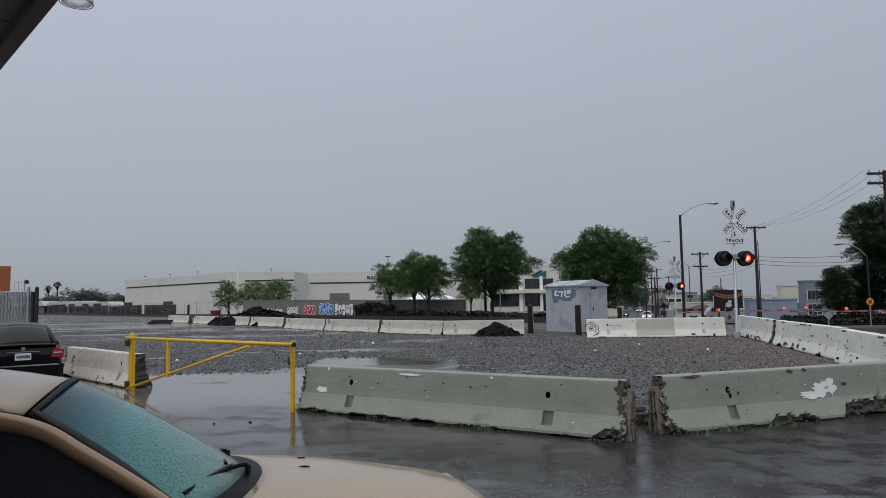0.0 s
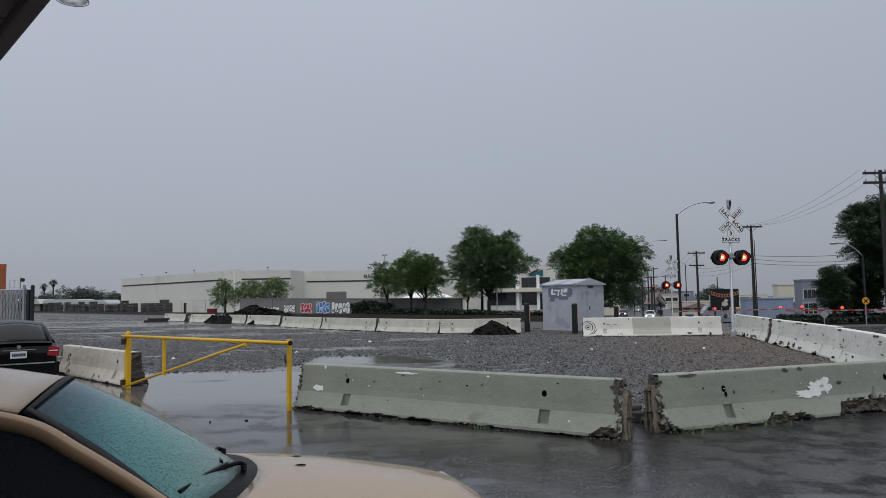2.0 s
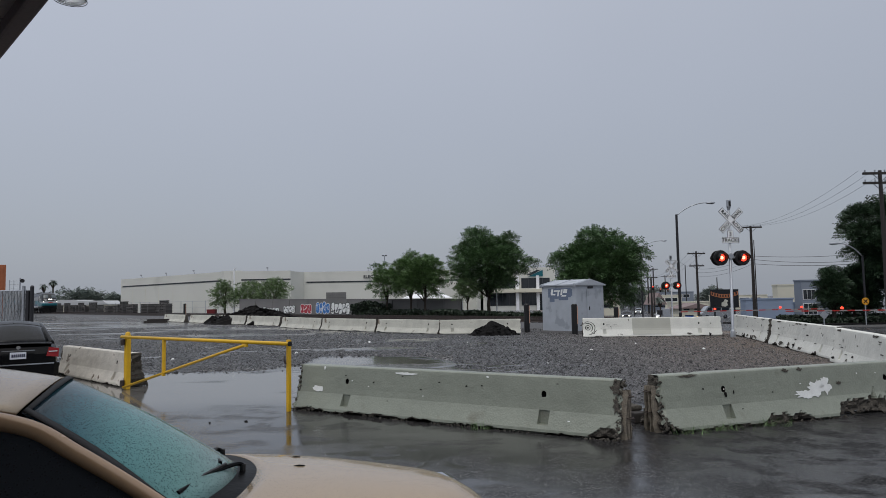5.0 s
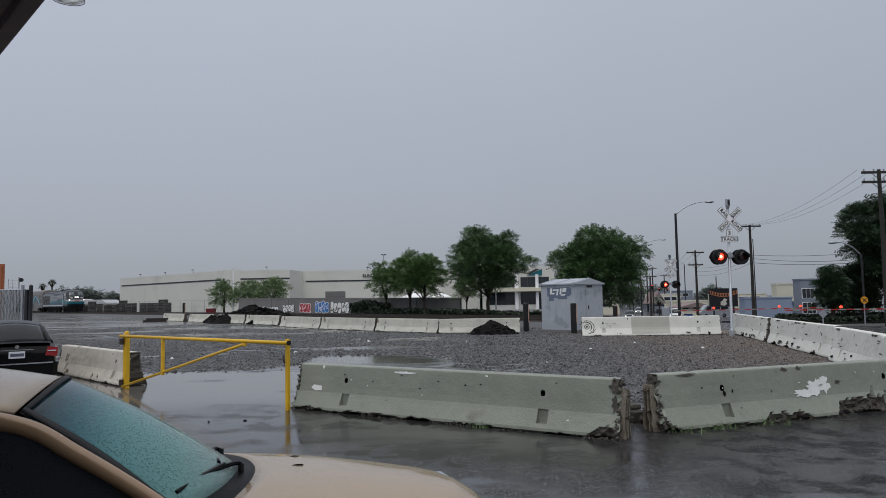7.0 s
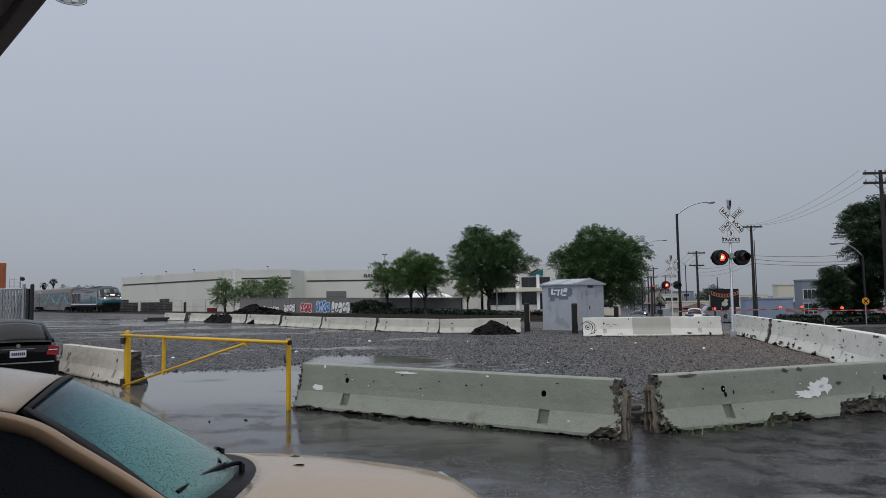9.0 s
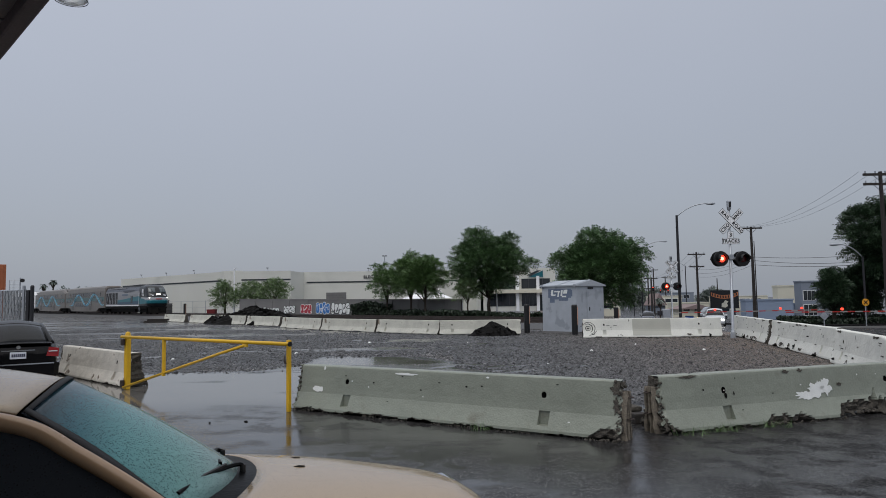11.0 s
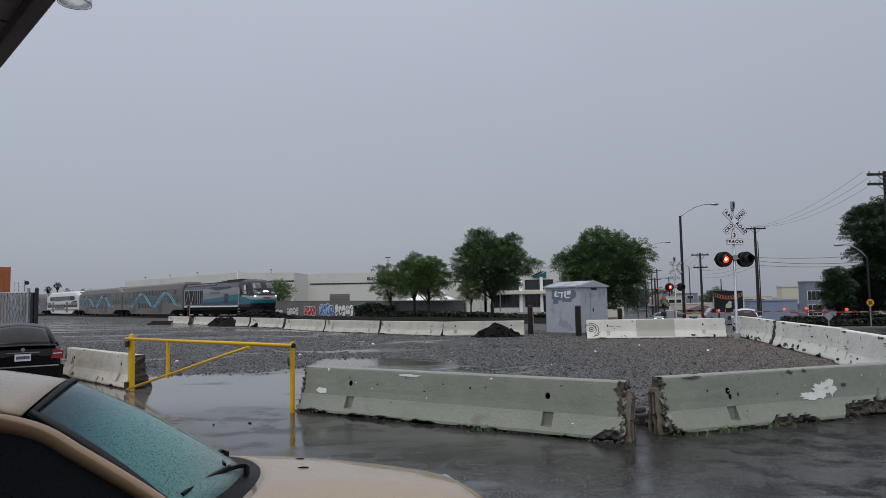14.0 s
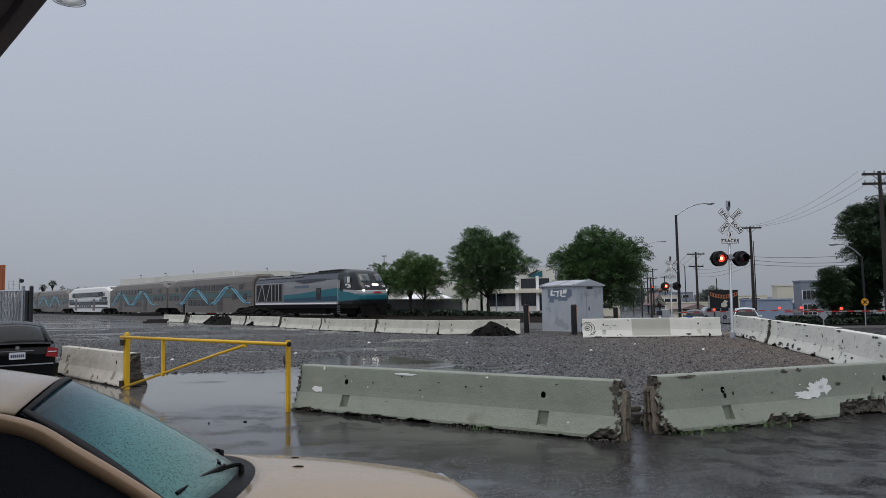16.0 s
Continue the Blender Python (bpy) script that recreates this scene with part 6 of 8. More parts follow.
def billboard():
    e = thing("billboard", pose(45.9, 112, 0, 0, 0, 0), "dark navy billboard with orange strokes on posts", "billboard")
    part("panel", box(-2.3, 2.3, 0, 0.2, 0.0, 2.85), M["loco_dark"], e)
    part("frame", box(-2.4, 2.4, -0.04, 0.24, -0.12, 0.0), M["dark_steel"], e)
    orange = surface_once("orange_print", rgb(172, 108, 72), vary=0.2)
    arc = [(-2.2 + 0.44 * k, 1.75 + 0.5 * ((k - 5) / 5) ** 2) for k in range(11)]
    part("printed_ribbon", prism([(x, z - 0.28) for x, z in arc] + [(x, z + 0.30) for x, z in arc[::-1]], -0.02, -0.008), orange, e, "dull orange curved ribbon")
    for k in range(10):
        x, z = -1.95 + 0.43 * k, 1.77 + 0.5 * ((k - 4.5) / 5) ** 2
        part("printed_bar", box(x - 0.12, x + 0.10, -0.032, -0.021, z - 0.18, z + 0.20), M["loco_dark"], e, "dark lettering as bars")
    part("printed_shape", prism([(-0.55, 0.15), (0.1, 0.05), (0.5, 0.3), (0.35, 0.75), (0.6, 1.05), (0.05, 1.25), (-0.2, 0.85), (-0.5, 0.7)], -0.02, -0.008), M["rail_bare"], e, "pale printed shape")
    for x in (-1.6, 1.6):
        part("post", box(x - 0.12, x + 0.12, 0.05, 0.18, -3, 0), M["dark_steel"], e)


billboard()


def traffic_signal(x, y, h, label):
    e = thing("traffic_signal", at(x, y), label, "traffic signal", "traffic signals")
    part("pole", tube([(0, 0, 0), (0, 0, h), (1.0, 0, h + 0.4), (5.0, 0, h + 0.5)], 0.1, 7), M["dark_steel"], e)
    for u in (2.2, 4.6):
        s = part("signal_head", box(u - 0.2, u + 0.2, -0.2, 0.05, h - 0.2, h + 0.9, 0.03), M["black"], e)
        for k in range(3):
            part("signal_lens", tube([(u, -0.2, h + 0.0 + 0.34 * k), (u, -0.24, h + 0.0 + 0.34 * k)], 0.12, 10), M["lamp_red_on"] if k == 2 else M["hollow"], s)


traffic_signal(46, 165, 6.1, "far dark traffic signal on a mast arm")
traffic_signal(66, 215, 6.2, "far dark traffic signal on a mast arm")


# ---- cars ----
def sheet(fn, nu, nv, thick=0.012):
    """A thin shell through fn(u, v), u and v from 0 to 1."""
    bm = bmesh.new()
    g = [[bm.verts.new(fn(i / nu, j / nv)) for j in range(nv + 1)] for i in range(nu + 1)]
    for i in range(nu):
        for j in range(nv):
            bm.faces.new((g[i][j], g[i + 1][j], g[i + 1][j + 1], g[i][j + 1]))
    bmesh.ops.recalc_face_normals(bm, faces=bm.faces)
    bmesh.ops.solidify(bm, geom=list(bm.faces), thickness=thick)
    bmesh.ops.recalc_face_normals(bm, faces=bm.faces)
    return bm


def mix(a, b, t):
    return a + (b - a) * t


def wet_glass(name, color):
    m = glass(name, color, 0.08)
    n, l = m.node_tree.nodes, m.node_tree.links
    b = n["Principled BSDF"]
    co = n.new("ShaderNodeTexCoord")
    vo = n.new("ShaderNodeTexVoronoi")
    vo.inputs["Scale"].default_value = 62.0
    no = n.new("ShaderNodeTexNoise")
    no.inputs["Scale"].default_value = 5.0
    l.new(co.outputs["Object"], vo.inputs["Vector"])
    l.new(co.outputs["Object"], no.inputs["Vector"])
    cut = n.new("ShaderNodeMapRange")
    cut.inputs["From Min"].default_value, cut.inputs["From Max"].default_value = 0.30, 0.18
    l.new(vo.outputs["Distance"], cut.inputs["Value"])
    thin = n.new("ShaderNodeMapRange")
    thin.inputs["From Min"].default_value, thin.inputs["From Max"].default_value = 0.30, 0.50
    l.new(no.outputs["Fac"], thin.inputs["Value"])
    mu = n.new("ShaderNodeMath")
    mu.operation = "MULTIPLY"
    l.new(cut.outputs["Result"], mu.inputs[0])
    l.new(thin.outputs["Result"], mu.inputs[1])
    bp = n.new("ShaderNodeBump")
    bp.inputs["Strength"].default_value, bp.inputs["Distance"].default_value = 0.7, 0.006
    l.new(mu.outputs[0], bp.inputs["Height"])
    l.new(bp.outputs["Normal"], b.inputs["Normal"])
    mx = n.new("ShaderNodeMix")
    mx.data_type = "RGBA"
    l.new(mu.outputs[0], mx.inputs["Factor"])
    mx.inputs["A"].default_value = (*color, 1)
    mx.inputs["B"].default_value = (*[c * 0.4 for c in color], 1)
    l.new(mx.outputs["Result"], b.inputs["Base Color"])
    return m


def wet_paint(name, color, rough=0.22, drop_scale=70.0, metal=0.15):
    m = wet_glass(name, color)
    b = m.node_tree.nodes["Principled BSDF"]
    b.inputs["Roughness"].default_value = rough
    b.inputs["Metallic"].default_value = metal
    b.inputs["Coat Weight"].default_value = 0.5
    m.node_tree.nodes["Bump"].inputs["Strength"].default_value = 0.35
    b.inputs["Coat Roughness"].default_value = 0.06
    m.node_tree.nodes["Voronoi Texture"].inputs["Scale"].default_value = drop_scale
    mixer = [q for q in m.node_tree.nodes if q.type == "MIX"][0]
    mixer.inputs["B"].default_value = (*[c * 0.85 for c in color], 1)
    return m


M["beige"] = wet_paint("wet_beige_car_paint", rgb(172, 152, 126))
M["car_black"] = wet_paint("wet_black_car_paint", rgb(10, 10, 12), 0.25, metal=0.0)
M["car_black"].node_tree.nodes["Principled BSDF"].inputs["Coat Weight"].default_value = 0.1
M["car_black"].node_tree.nodes["Principled BSDF"].inputs["Specular IOR Level"].default_value = 0.12
M["car_white"] = surface("white_car_paint", rgb(220, 222, 224), 0.2, vary=0.03, bump=0, coat=0.5)
M["car_grey"] = surface("dark_grey_car_paint", rgb(60, 64, 70), 0.2, vary=0.03, bump=0, coat=0.5)
M["car_silver"] = surface("silver_car_paint", rgb(170, 174, 178), 0.25, 0.4, vary=0.03, bump=0, coat=0.5)
M["shield"] = wet_glass("rain_beaded_teal_sheen_windscreen", rgb(104, 150, 148))


def paint_screen_sheen(m):
    """Tinted top band and the sky's teal reflection painted as one colour gradient, and a second, finer layer of rain
    beads.
    """
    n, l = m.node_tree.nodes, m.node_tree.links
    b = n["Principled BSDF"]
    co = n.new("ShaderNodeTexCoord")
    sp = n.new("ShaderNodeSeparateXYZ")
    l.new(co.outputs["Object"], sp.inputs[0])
    # base colour ramp stands in for the sky mirrored in the glass
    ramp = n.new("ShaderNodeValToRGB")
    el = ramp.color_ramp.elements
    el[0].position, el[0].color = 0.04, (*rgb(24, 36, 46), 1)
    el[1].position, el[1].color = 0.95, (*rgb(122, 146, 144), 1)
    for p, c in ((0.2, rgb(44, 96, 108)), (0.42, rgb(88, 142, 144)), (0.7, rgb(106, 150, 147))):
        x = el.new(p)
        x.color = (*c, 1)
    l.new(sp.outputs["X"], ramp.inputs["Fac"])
    vo = n.new("ShaderNodeTexVoronoi")
    vo.inputs["Scale"].default_value = 120.0
    l.new(co.outputs["Object"], vo.inputs["Vector"])
    cut = n.new("ShaderNodeMapRange")
    cut.inputs["From Min"].default_value, cut.inputs["From Max"].default_value = 0.30, 0.18
    l.new(vo.outputs["Distance"], cut.inputs["Value"])
    first = [q for q in n if q.type == "MATH"][0]
    mx = n.new("ShaderNodeMath")
    mx.operation = "MAXIMUM"
    l.new(first.outputs[0], mx.inputs[0])
    l.new(cut.outputs["Result"], mx.inputs[1])
    l.new(mx.outputs[0], n["Bump"].inputs["Height"])
    # beads darkened in the base colour, in place of refraction
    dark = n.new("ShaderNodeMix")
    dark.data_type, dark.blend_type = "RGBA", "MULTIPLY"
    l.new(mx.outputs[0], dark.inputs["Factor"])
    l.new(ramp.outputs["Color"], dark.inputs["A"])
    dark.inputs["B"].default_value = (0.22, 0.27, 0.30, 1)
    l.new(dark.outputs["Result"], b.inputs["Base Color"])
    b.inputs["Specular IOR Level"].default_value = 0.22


paint_screen_sheen(M["shield"])
M["tint"] = wet_glass("dark_tinted_car_glass", rgb(16, 18, 20))
M["tint"].node_tree.nodes["Principled BSDF"].inputs["Specular IOR Level"].default_value = 0.25
M["tan"] = surface("wet_tan_car_paint", rgb(164, 134, 104), 0.25, 0.1, vary=0.05, scale=4.0, bump=0.02, coat=0.4)
M["side_pane"] = wet_glass("dark_side_window", (0.022, 0.025, 0.03))
M["side_pane"].node_tree.nodes["Principled BSDF"].inputs["Specular IOR Level"].default_value = 0.5
M["side_pane"].node_tree.nodes["Bump"].inputs["Strength"].default_value = 0.2
M["gloss_black"] = surface("glossy_wet_black_plastic", rgb(9, 9, 10), 0.4, vary=0.2, bump=0.1)
M["gloss_black"].node_tree.nodes["Principled BSDF"].inputs["Specular IOR Level"].default_value = 0.08
M["tail"] = surface("red_tail_light", rgb(150, 20, 26), 0.15, vary=0.1, bump=0, coat=0.5)
M["chrome"] = surface("chrome_trim", rgb(200, 202, 206), 0.12, 1.0, vary=0.03, bump=0)
M["plate"] = surface("pale_number_plate", rgb(216, 218, 226), 0.4, vary=0.04, bump=0)
M["plate_ink"] = surface("dark_blue_plate_bars", rgb(44, 48, 70), 0.5, vary=0.04, bump=0)


def sedan(m, paint, label, belt=0.94, roof=1.45, front=2.35, rear=-2.6, screen="tint", lights=False, detail=True, head=0.60, slope=0.13, pillar="", base=0.77):
    """A saloon car, forward along +x, its wheels on z 0."""
    e = thing("car", m, label, "car", "cars")
    P = M[paint]
    hc = roof - 0.07
    cb = belt + 0.06

    def header(y):
        return (0.07 * (1 - (y / head) ** 2), hc + 0.085 * (1 - (y / head) ** 2))

    def cowl(y):
        return (0.70 + 0.34 * (1 - (y / 0.78) ** 2), cb - 0.03 + 0.04 * (1 - (y / 0.78) ** 2))

    def shield(u, v):
        s = 2 * u - 1
        xb, zb = cowl(s * base)
        xt, zt = header(s * head)
        return (mix(xb, xt, v), s * mix(base, head, v), mix(zb, zt, v) + 0.035 * math.sin(math.pi * v))

    def top(u, v):
        s = 2 * u - 1
        x0, z0 = header(s * head)
        return (mix(x0 - 0.02, -1.30 - 0.05 * (1 - s * s), v), s * (head + 0.01), z0 + 0.095 * math.sin(math.pi * v) + 0.02 * v)

    def back(u, v):
        s = 2 * u - 1
        return (mix(-1.32 - 0.05 * (1 - s * s), -2.02 - 0.08 * (1 - s * s), v), s * mix(head, 0.68, v), mix(hc + 0.02 + 0.085 * (1 - s * s), belt + 0.09 + 0.03 * (1 - s * s), v) + 0.03 * math.sin(math.pi * v))

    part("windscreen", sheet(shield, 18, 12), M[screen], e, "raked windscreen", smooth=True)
    if detail:
        lifted = lambda u, v: tuple(Vector(shield(u, v)) + Vector((0.006, 0, 0.008)))
        part("header_seal", sheet(lambda u, v: lifted(u, 1.0 - 0.028 * v), 18, 2, 0.006), M["rubber"], e, "black windscreen seal", smooth=True)
        for s0 in (0.0, 0.968):
            part("screen_seal", sheet(lambda u, v: lifted(s0 + 0.032 * v, u), 14, 2, 0.006), M["rubber"], e, smooth=True)
    part("roof", sheet(top, 18, 14), P, e, smooth=True)
    part("rear_window", sheet(back, 12, 8), M["tint"], e, smooth=True)
    for s in (-1, 1):
        rail = [(0.76, base + 0.03, cb - 0.04), (0.50, mix(base, head, 0.32) + 0.025, mix(cb, hc, 0.30) + 0.0), (0.25, mix(base, head, 0.66) + 0.02, mix(cb, hc, 0.65) - 0.012), (0.04, head + 0.028, hc - 0.062), (-0.25, head + 0.025, hc + 0.012), (-0.7, head + 0.03, hc + 0.065), (-1.2, head + 0.03, hc + 0.0), (-1.55, 0.65, mix(hc, belt, 0.35)), (-2.05, 0.74, belt + 0.06)]
        rail = [tuple(q) for q in curve_through(rail, 6)]
        wide = np.interp([q[0] for q in rail], [-2.05, -1.55, -1.2, 0.76], [0.06, 0.085, 0.054, 0.036]).tolist()
        part("roof_pillar", tube([(x, s * (y + 0.02), z - 0.01) for x, y, z in rail], wide, 12), M[pillar] if pillar else P, e, smooth=True)
        if detail:
            part("pillar_trim", tube([(x, s * (y - 0.02), z + 0.022) for x, y, z in rail if x > 0.0], 0.008, 8), M["gloss_black"], e, "black trim strip", smooth=True)
        tops = sorted((q[0], q[2]) for q in rail)
        def side(u, v, s=s):
            x = mix(0.70, -1.86, u)
            zt = np.interp(x, [q[0] for q in tops], [q[1] - 0.025 for q in tops])
            z = mix(belt - 0.02, float(zt), v)
            k = (z - belt) / (hc - belt)
            return (x, s * mix(0.845, head + 0.045, min(1, max(0, k))), z)
        part("side_glass", sheet(side, 24, 6), M["side_pane"], e, "dark wet side windows")
        part("centre_pillar", tube([(-0.50, s * 0.845, belt), (-0.62, s * (head + 0.055), hc - 0.05)], 0.03, 6), M["black"], e)
    # lower body
    st = [(rear, 0.66, 0.42, belt - 0.16), (rear + 0.10, 0.80, 0.30, belt + 0.0), (rear + 0.35, 0.86, 0.24, belt + 0.06), (-1.6, 0.885, 0.20, belt + 0.02), (-0.8, 0.895, 0.19, belt), (0.0, 0.895, 0.19, belt), (0.7, 0.89, 0.19, belt - 0.01), (1.1, 0.88, 0.20, belt - 0.05), (1.6, 0.865, 0.22, belt - 0.04 - 0.7 * slope), (front - 0.35, 0.80, 0.25, belt - 0.09 - slope), (front - 0.1, 0.68, 0.30, belt - 0.16 - slope * 1.3), (front, 0.5, 0.38, belt - 0.25 - slope * 1.4)]
    secs = []
    for x, hw, zb, zt in st:
        half = [(hw * 0.9, zb), (hw * 0.985, zb + 0.1), (hw, mix(zb, zt, 0.5)), (hw * 0.985, zt - 0.12), (hw * 0.95, zt - 0.03), (hw * 0.86, zt)]
        secs.append([(x, -y, z) for y, z in half] + [(x, y, z) for y, z in half[::-1]])
    part("body", loft(secs), P, e, smooth=False)

    def hood(u, v):
        s = 2 * u - 1
        x0, z0 = cowl(s * 0.76)
        k = v
        x = mix(x0 + 0.10, front - 0.06 - 0.28 * s * s, k)
        hw = mix(0.83, 0.66, k * k)
        z = cb + 0.005 - 0.03 * k - slope * k ** 1.6 - 0.10 * max(0, k - 0.8) / 0.2 * (k - 0.8) / 0.2 - (0.07 + 0.05 * k) * abs(s) ** 2.6
        return (x, s * hw, z)
    part("hood", sheet(hood, 22, 18), P, e, "wet hood", smooth=True)

    def boot(u, v):
        s = 2 * u - 1
        return (mix(-1.98 - 0.08 * (1 - s * s), rear + 0.08, v), s * mix(0.74, 0.72, v), belt + 0.10 + 0.025 * (1 - s * s) - 0.03 * v)
    part("boot_lid", sheet(boot, 12, 8), P, e, smooth=True)
    cw = part("cowl_panel", sheet(lambda u, v: (cowl((2 * u - 1) * 0.78)[0] + mix(-0.05, 0.13, v), (2 * u - 1) * 0.78, cowl((2 * u - 1) * 0.78)[1] + mix(0.012, -0.012, v)), 20, 3), M["gloss_black"], e, "black plastic cowl")
    if detail:
        for y0, y1 in ((0.42, -0.18), (-0.12, -0.66)):
            x0, z0 = cowl(y0)
            x1, z1 = cowl(y1)
            w = part("wiper", tube(curve_through([(x0 + 0.03, y0, z0 + 0.03), (x0 - 0.02, y0 - 0.03, z0 + 0.055), (mix(x0, x1, 0.5) - 0.08, mix(y0, y1, 0.5), mix(z0, z1, 0.5) + 0.075), (x1 - 0.1, y1, z1 + 0.075)], 4), 0.013, 6), M["gloss_black"], e, "black wiper arm")
            part("wiper_blade", tube([(x0 - 0.08, y0 - 0.1, z0 + 0.075), (x1 - 0.13, y1, z1 + 0.085)], 0.010, 5), M["black"], w)
            part("wiper_pivot", tube([(x0 + 0.02, y0, z0), (x0 + 0.02, y0, z0 + 0.045)], 0.018, 10), M["black"], w)
    for x in (-1.55, 1.45):
        for s in (-1, 1):
            w = part("wheel", tube([(x, s * 0.70, 0.32), (x, s * 0.72, 0.32), (x, s * 0.89, 0.32), (x, s * 0.905, 0.32)], [0.29, 0.32, 0.32, 0.28], 22), M["rubber"], e)
            part("rim", tube([(x, s * 0.86, 0.32), (x, s * 0.912, 0.32), (x, s * 0.915, 0.32)], [0.21, 0.20, 0.05], 16), M["chrome"], w)
    for s in (-1, 1):
        part("mirror", box(0.55, 0.72, s * 0.98 - 0.10, s * 0.98 + 0.10, belt - 0.02, belt + 0.13, 0.04), P, e) if s > 0 or lights else None
        part("headlight", box(front - 0.42, front - 0.05, s * 0.60 - 0.14, s * 0.60 + 0.14, belt - 0.42, belt - 0.27, 0.04), M["lamp_white"] if lights else M["chrome"], e)
        tl = part("tail_light", loft([[(rear + a, s * y, z) for y, z in ((0.58, belt - 0.22), (0.84, belt - 0.25), (0.85, belt - 0.04), (0.64, belt - 0.01))] for a in (-0.02, 0.30)]), M["tail"], e, "red wrap-round tail light")
        part("tail_light_strip", box(rear - 0.034, rear - 0.02, s * 0.72 - 0.09, s * 0.72 + 0.09, belt - 0.12, belt - 0.10), M["plate"], tl)
    part("rear_bumper", loft([[(rear + a, y, z) for y, z in ((-w, 0.32), (w, 0.32), (w, 0.62), (-w, 0.62))] for a, w in ((-0.10, 0.74), (-0.02, 0.85), (0.4, 0.90))]), P, e)
    part("bumper_trim", box(rear - 0.115, rear - 0.09, -0.74, 0.74, 0.60, 0.63), M["chrome"], e, "chrome bumper strip")
    if detail:
        pl = part("number_plate", box(rear - 0.045, rear - 0.025, -0.165, 0.165, belt - 0.26, belt - 0.10, 0.005), M["plate"], e)
        for k in range(7):
            part("plate_bar", box(rear - 0.05, rear - 0.04, -0.138 + 0.04 * k, -0.108 + 0.04 * k, belt - 0.215, belt - 0.145), M["plate_ink"], pl, "number as plain bars")
        part("boot_trim", box(rear - 0.05, rear - 0.02, -0.34, 0.34, belt - 0.075, belt - 0.055), M["chrome"], e)
        part("badge", tube([(rear - 0.045, 0, belt + 0.01), (rear - 0.02, 0, belt + 0.01)], 0.045, 14), M["chrome"], e)
        part("antenna", tube([(-1.2, 0, roof - 0.03), (-1.28, 0, roof + 0.07)], [0.02, 0.008], 6), M["black"], e)
    return e


BEIGE = pose(-2.22, 3.97, 0, 0, 0, 20)
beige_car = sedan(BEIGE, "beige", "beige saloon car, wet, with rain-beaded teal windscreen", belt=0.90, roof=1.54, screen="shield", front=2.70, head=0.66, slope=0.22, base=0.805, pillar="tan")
for x, y, z in ((1.42, 0.30, 0.925), (1.40, -0.02, 0.94)):
    lf = thing("leaf", BEIGE @ pose(x, y, z, 0, 0, 35 * y), "small dark wet fallen leaf on the beige hood", "leaf", "fallen leaves")
    part("leaf_blade", loft([[(-0.035, -0.003, 0), (0, -0.011, 0), (0.035, -0.002, 0), (0, 0.009, 0)], [(-0.035, -0.002, 0.012), (0, -0.009, 0.016), (0.035, -0.001, 0.010), (0, 0.008, 0.014)]]), M["soil"], lf)
# the tail stands towards the yard entrance
c_, s_ = math.cos(radians(126)), math.sin(radians(126))
sedan(pose(-9.95 + 2.6 * c_, 16.45 + 2.6 * s_, 0, 0, 0, 126), "car_black", "black saloon car, wet, parked with red tail lights", belt=1.0, roof=1.50)
white_car = sedan(pose(30, 230, 0), "car_white", "white car with lit headlights on the wet street", lights=True, detail=False, roof=1.56, belt=1.0)
dark_car = sedan(pose(30, 330, 0), "car_grey", "dark grey car with lit headlights on the wet street", lights=True, detail=False)
third_car = sedan(pose(30, 430, 0), "car_silver", "silver car with lit headlights on the wet street", lights=True, detail=False)
for x, y, pnt, rz, lb in ((60.0, 160, "car_silver", 200, "silver van-like car parked beyond the crossing"), (33.0, 150, "car_grey", 80, "dark car waiting far along the street")):
    sedan(at(x, y, None, rz), pnt, lb, detail=False)


# ---- small things beside the crossing ----
M["barrel_blue"] = surface("blue_plastic", rgb(46, 86, 156), 0.4, vary=0.12)
e = thing("fire_hydrant", at(16.7, 45.2), "yellow cast-iron fire hydrant beside the crossing", "fire hydrant")
part("barrel", tube([(0, 0, 0), (0, 0, 0.06), (0, 0, 0.08), (0, 0, 0.60), (0, 0, 0.62), (0, 0, 0.66)], [0.19, 0.19, 0.13, 0.13, 0.17, 0.17], 14), M["yellow"], e)
part("bonnet", tube([(0, 0, 0.66), (0, 0, 0.76), (0, 0, 0.83), (0, 0, 0.90)], [0.15, 0.13, 0.07, 0.04], 14), M["yellow"], e, smooth=True)
for dx, dy in ((-1, 0), (1, 0), (0, -1)):
    part("outlet_cap", tube([(dx * 0.1, dy * 0.1, 0.48), (dx * 0.24, dy * 0.24, 0.48)], 0.085, 10), M["yellow"], e)
e = thing("drum", at(16.25, 45.4), "blue plastic drum beside the yellow hydrant", "drum")
part("drum_body", tube([(0, 0, 0), (0, 0, 0.3), (0, 0, 0.32), (0, 0, 0.34), (0, 0, 0.62), (0, 0, 0.64), (0, 0, 0.95)], [0.27, 0.28, 0.295, 0.28, 0.28, 0.295, 0.27], 18), M["barrel_blue"], e)
part("drum_lid", tube([(0, 0, 0.95), (0, 0, 0.99)], [0.285, 0.28], 18), M["black"], e)


